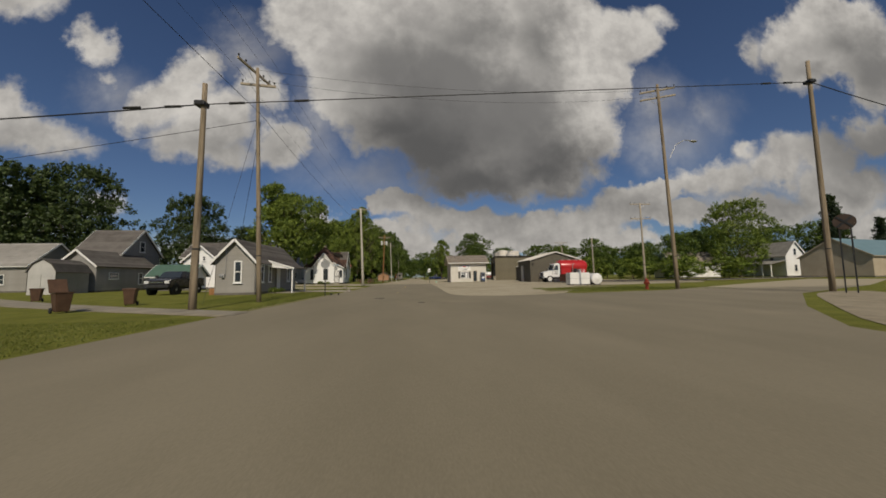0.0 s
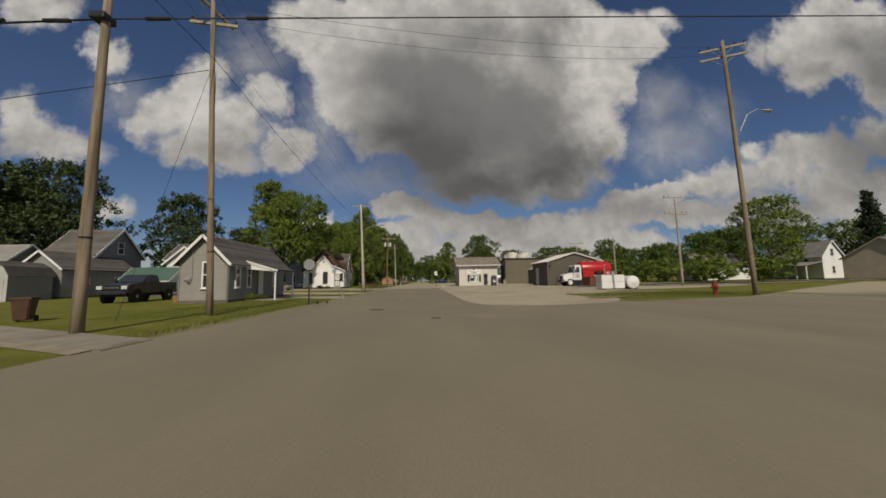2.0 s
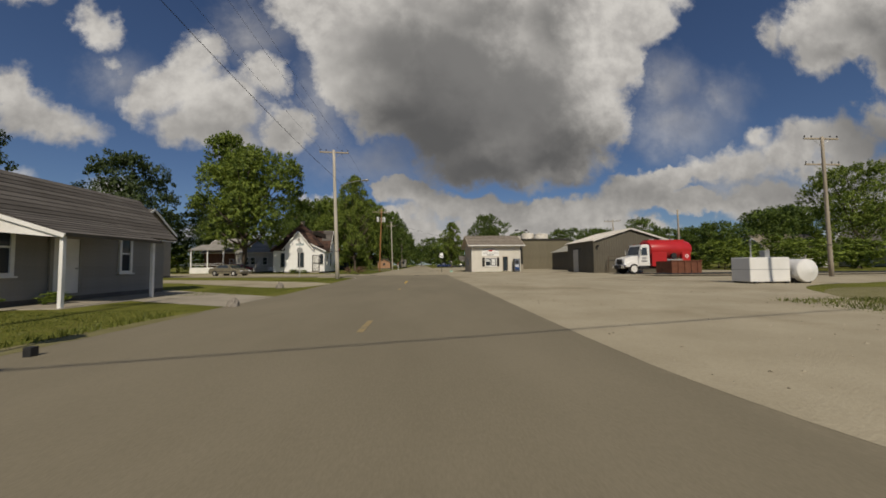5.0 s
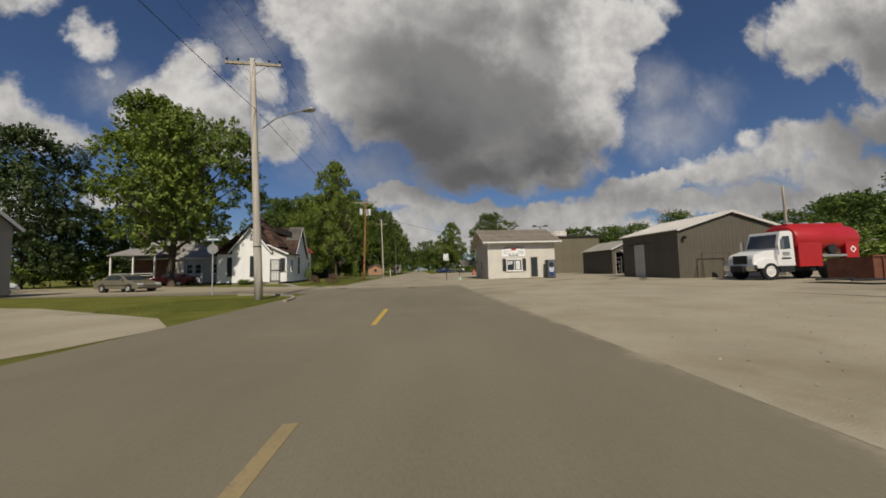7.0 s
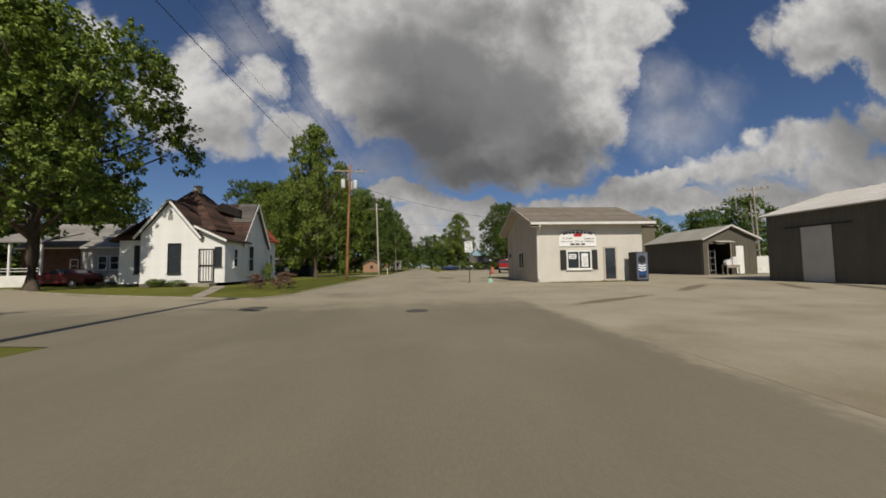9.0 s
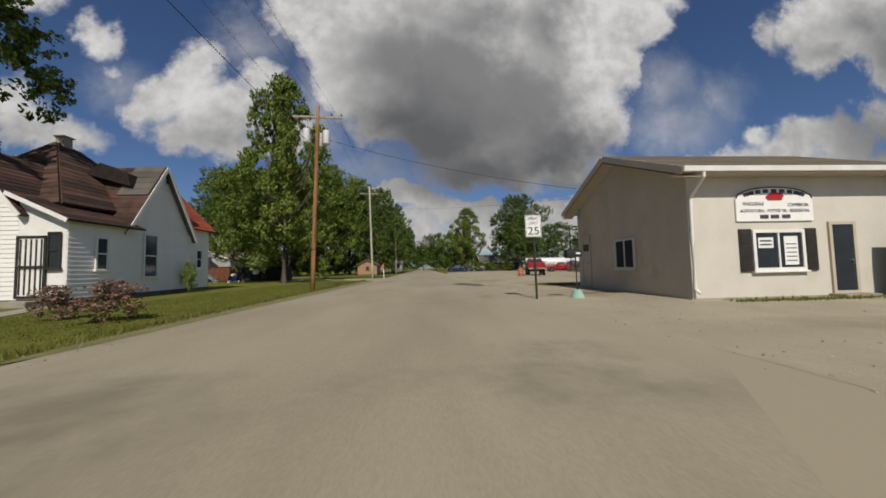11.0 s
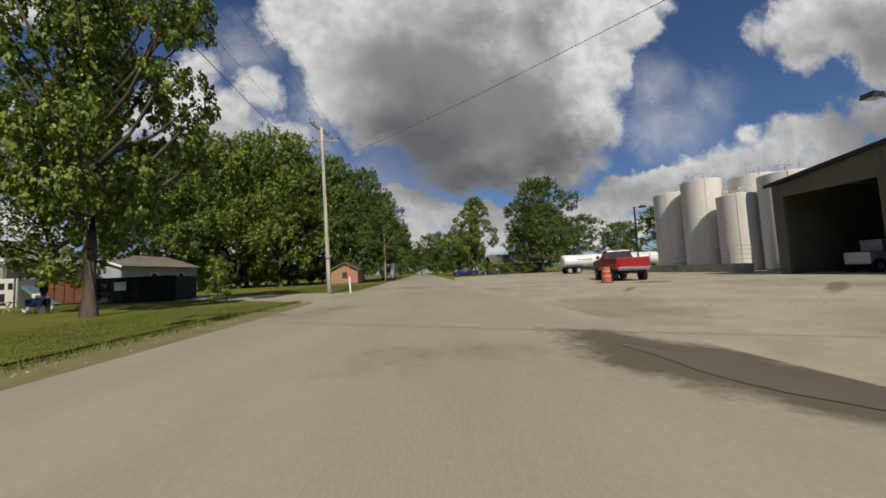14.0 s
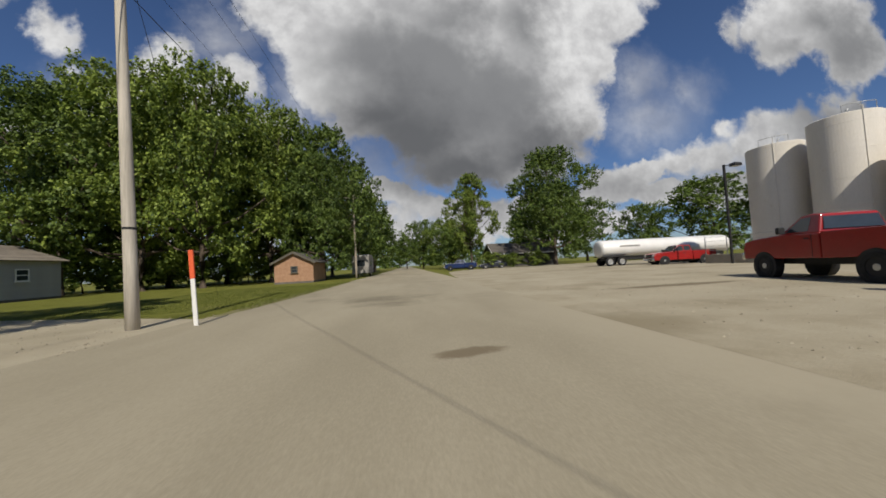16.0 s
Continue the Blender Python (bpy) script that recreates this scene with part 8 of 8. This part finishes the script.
# beside the white house, and behind the houses on the near left
tree("old", -27.0, 71.2, 21.8, 7.7, "broad old green maple beside the street corner", 0)
tree("dark", -50.5, 79, 20.5, 7.2)
tree("dark", -43.5, 90, 15.0, 6.0)
for x, y, h, r in ((-52, 84, 5.5, 3.6), (-47, 86, 5.0, 3.4)):
    tree("shrub", x, y, h, r, "shaded undergrowth behind the porch house")
tree("dark", -66, 58, 21.0, 9.0)
tree("dark", -58, 62, 21.5, 7.8)
tree("dark", -74, 66, 19.0, 8.0)
tree("shade", -54, 90, 12.5, 6.5)
tree("shade", -45, 95, 13.5, 6.0)
tree("shrub", -39.5, 67.5, 3.0, 1.6, "small round ornamental tree by the side street")
tree("tall", -14.9, 92.5, 20.6, 3.9, "tall open cottonwood with bare limbs showing", 0, 0)
tree("wood", -20.8, 96.5, 12.5, 4.6, "leafy green tree beside a tall cottonwood", 0, 0)
# the wood on the far left
for x, y, h, r, k in ((-37.0, 131, 23.0, 8.6, "wood"), (-29.5, 131.5, 23.5, 8.4, "wood"), (-22.8, 130.5, 24.0, 7.8, "wood"), (-18.5, 137.5, 23.0, 7.6, "wood"), (-12.2, 137.5, 20.0, 7.2, "wood"), (-11.0, 133.8, 15.5, 5.2, "wood"), (-43.5, 133.5, 23.5, 7.4, "wood"), (-33, 141, 24.0, 9.0, "shade"), (-26, 142, 23.5, 9.0, "shade"), (-20, 146, 22.0, 8.0, "shade"), (-14, 152, 20.0, 8.0, "shade"), (-11.0, 164, 18.0, 7.0, "shade"), (-41, 142, 22, 9.5, "shade"), (-10, 185, 17, 7.5, "shade"), (-12, 210, 17, 8, "shade")):
    tree(k, x, y, h, r)
# low growth under the wood's edge
for x, y, h, r in ((-27.5, 136, 5.5, 3.6), (-33.0, 136, 6.0, 4.0), (-22.0, 139, 5.5, 3.4), (-40, 137, 6.0, 4.6), (-47, 140, 6.5, 5.0), (-37, 148, 6.0, 4.6), (-30, 149, 6.0, 4.6), (-23, 150, 5.5, 4.2), (-17, 147, 5.0, 3.6)):
    tree("shrub", x, y, h, r, "shaded undergrowth at the edge of a wood")
tree("spruce", -163, 229, 25.5, 6.0, "tall dark spruce far behind the garages")
# far end of the street and the right-hand side
for x, y, h, r, k in ((25.0, 148.5, 20.5, 8.6, "wood"), (28, 158, 17.0, 7.0, "shade"), (11.5, 156, 18.5, 4.4, "tall"), (4.5, 205, 16.0, 7.5, "shade"), (12, 195, 15.0, 7.5, "maple"), (10, 175, 10.0, 5.5, "shade"), (-1, 260, 15, 9, "shade"), (7, 300, 16, 10, "shade"), (-6, 330, 16, 10, "shade"), (-16, 250, 17, 9, "shade"), (20, 230, 16, 9, "shade")):
    tree(k, x, y, h, r)
for x, y, h, r, k in ((46, 154, 11.0, 5.0, "shade"), (57, 150, 15.0, 9.0, "shade"), (68, 146, 13.0, 8.0, "shade"), (78, 75, 18.8, 7.8, "wood"), (73, 86, 12.5, 5.6, "shade"), (64, 95, 9.5, 5.0, "shade"), (55, 100.3, 12.3, 4.6, "shade"), (70, 100, 10.0, 6.0, "shade"), (57.4, 128.5, 12.8, 6.4, "shade"), (75, 130, 12.5, 7.0, "shade"), (46, 175, 16.0, 8.0, "shade"), (36, 190, 16.0, 8.0, "shade"), (90, 95, 15, 7, "shade"), (101, 86, 14, 6.6, "shade"), (112, 84, 15, 6.8, "shade"), (60, 84, 9.5, 4.6, "shade"), (52, 88, 8.5, 4.2, "shade"), (66, 80, 11.0, 5.0, "shade"), (82, 90, 13.0, 6.0, "shade"), (40.5, 93, 9.0, 3.2, "shade"), (57, 78, 7.5, 3.8, "shade")):
    tree(k, x, y, h, r)
for x, y, h, r in ((106, 76.5, 21.0, 4.2), (113, 80, 17.0, 3.8), (119, 76, 15.0, 3.6)):
    tree("spruce", x, y, h, r)
for x, y, h, r, lab in ((-12.5, 97.0, 2.5, 0.9, "yellowish green shrub at the driveway edge"), (-15.7, 80.6, 1.8, 0.42, "pale flowering shrub against the white house"), (-20.5, 73.2, 0.6, 0.8, "low green shrub under a window"), (-19.0, 73.1, 0.5, 0.6, "low green shrub under a window"), (-11.9, 28.8, 0.5, 0.4, "low green shrub by the porch"), (-12.2, 31.0, 0.4, 0.4, "low green shrub by the porch"), (40, 74, 5.0, 4.0, "overgrown green bushes by the railway"), (46, 68, 4.5, 4.0, "overgrown green bushes by the railway"), (52, 62, 4.0, 4.0, "overgrown green bushes by the railway"), (58, 70, 5.0, 4.5, "overgrown green bushes by the railway"), (66, 66, 4.5, 4.5, "overgrown green bushes by the railway"), (20.6, 147, 2.6, 2.2, "round bush before a house"), (16.5, 147.5, 2.4, 2.0, "round bush before a house"), (13.5, 149, 2.8, 2.2, "round bush before a house")):
    tree("shrub", x, y, h, r, lab)


for x, y, h, r in ((-11.2, 68.7, 0.9, 0.55), (-9.3, 68.1, 1.0, 0.72)):
    tree("bloom", x, y, h, r)


# a distant belt of woods that closes the view
def far_wood():
    pts, outs = [], []
    for i in range(520):
        a = rng.uniform(-math.pi, math.pi)
        d = rng.uniform(330, 430)
        x, y = d * math.sin(a), 60 + d * math.cos(a)
        if abs(x) < 9 and y > 0:
            continue
        h = rng.uniform(9, 17)
        m = 60
        q = rng.normal(0, 1, (m, 3))
        q /= np.linalg.norm(q, axis=1)[:, None]
        pts.append(np.array([x, y, h * 0.5]) + q * np.array([7.5, 7.5, h * 0.52]) * rng.uniform(0.6, 1, (m, 1)))
        outs.append(q + np.array([0, 0, 0.4]))
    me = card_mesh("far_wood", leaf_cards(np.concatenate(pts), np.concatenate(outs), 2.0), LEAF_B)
    tagged(new("far_wood", me), "distant belt of dark green woods", "woods", "", "stuff")


far_wood()


def grass_blades(name, zones, count, h, label):
    """Blades of grass scattered over the lawns nearest the street."""
    areas = np.array([(b - a) * (d - c) for a, b, c, d in zones])
    pick = rng.choice(len(zones), count, p=areas / areas.sum())
    z = np.array(zones)[pick]
    x = rng.uniform(z[:, 0], z[:, 1])
    y = rng.uniform(z[:, 2], z[:, 3])
    ang = rng.uniform(0, 2 * np.pi, count)
    hh = h * rng.uniform(0.5, 1.5, count)
    w = 0.012 * rng.uniform(0.7, 1.5, count)
    lean = rng.normal(0, 0.35, (count, 2)) * hh[:, None]
    dx, dy = np.cos(ang) * w, np.sin(ang) * w
    zero = np.zeros(count)
    a = np.stack([x - dx, y - dy, zero], 1)
    b = np.stack([x + dx, y + dy, zero], 1)
    c = np.stack([x + lean[:, 0], y + lean[:, 1], hh], 1)
    me = card_mesh(name, np.stack([a, b, c], 1), GRASS_BLADE, 3)
    tagged(new(name, me), label, "grass", "", "stuff")


GRASS_BLADE = leaf_material("grass_blade", (0.085, 0.102, 0.017), (0.165, 0.18, 0.038))
grass_blades("lawn_grass", [(-13, -6.55, 3, 10.6), (-12.5, -6.6, 17.5, 29.0), (-11, -6.8, 33.5, 38.2), (-12, -6.6, 44.8, 50.5), (-13.5, -7.6, 65.5, 94.5), (-16, -7.0, 104.5, 122), (9.5, 24, 22.8, 27.5)], 160000, 0.022, "short mown lawn grass blades beside the street")
grass_blades("weeds", [(5.8, 9.0, 77.9, 80.2), (7.5, 13, 67.9, 68.7), (-7.8, -7.25, 64, 95), (-6.9, -6.3, 13, 28), (10, 20, 25, 29), (-7.0, -6.3, 104, 124)], 14000, 0.10, "ragged weeds along walls and verges")


def loose_stones(name, zones, count, size, label):
    """Loose pebbles and clods lying on the ground, each a small uneven eight-sided lump."""
    areas = np.array([(b - a) * (d - c) * w for a, b, c, d, w in zones])
    z = np.array(zones)[rng.choice(len(zones), count, p=areas / areas.sum())]
    c = np.stack([rng.uniform(z[:, 0], z[:, 1]), rng.uniform(z[:, 2], z[:, 3]), np.full(count, 0.016)], 1)
    s = size * rng.uniform(0.35, 1.0, count) ** 2
    dirs = np.array([(1, 0, 0), (0, 1, 0), (-1, 0, 0), (0, -1, 0), (0, 0, 0.75), (0, 0, -0.4)])
    v = c[:, None, :] + dirs[None] * s[:, None, None] * rng.uniform(0.6, 1.3, (count, 6, 1))
    tri = np.array([(0, 1, 4), (1, 2, 4), (2, 3, 4), (3, 0, 4), (1, 0, 5), (2, 1, 5), (3, 2, 5), (0, 3, 5)])
    faces = (tri[None] + 6 * np.arange(count)[:, None, None]).reshape(-1, 3)
    me = bpy.data.meshes.new(name)
    me.from_pydata(v.reshape(-1, 3).tolist(), [], faces.tolist())
    me.materials.append(STONE)
    tagged(new(name, me), label, "gravel", "", "stuff")


STONE = surface("loose_stone", (0.172, 0.148, 0.103), (0.378, 0.335, 0.249), 0.95, 8, 60, 0.3, vary=0.5)
loose_stones("loose_gravel", [(2.0, 6.8, 69.2, 77.0, 3.0), (2.0, 9.0, 60.0, 69.0, 0.8), (2.4, 14.0, 22.0, 46.0, 0.5), (3.0, 16.0, 84.0, 106.0, 0.9), (-7.3, -6.5, 62.0, 100.0, 2.5), (-12.0, -6.6, 95.0, 103.0, 1.0)], 6500, 0.03, "loose gravel stones and clods on the lot")
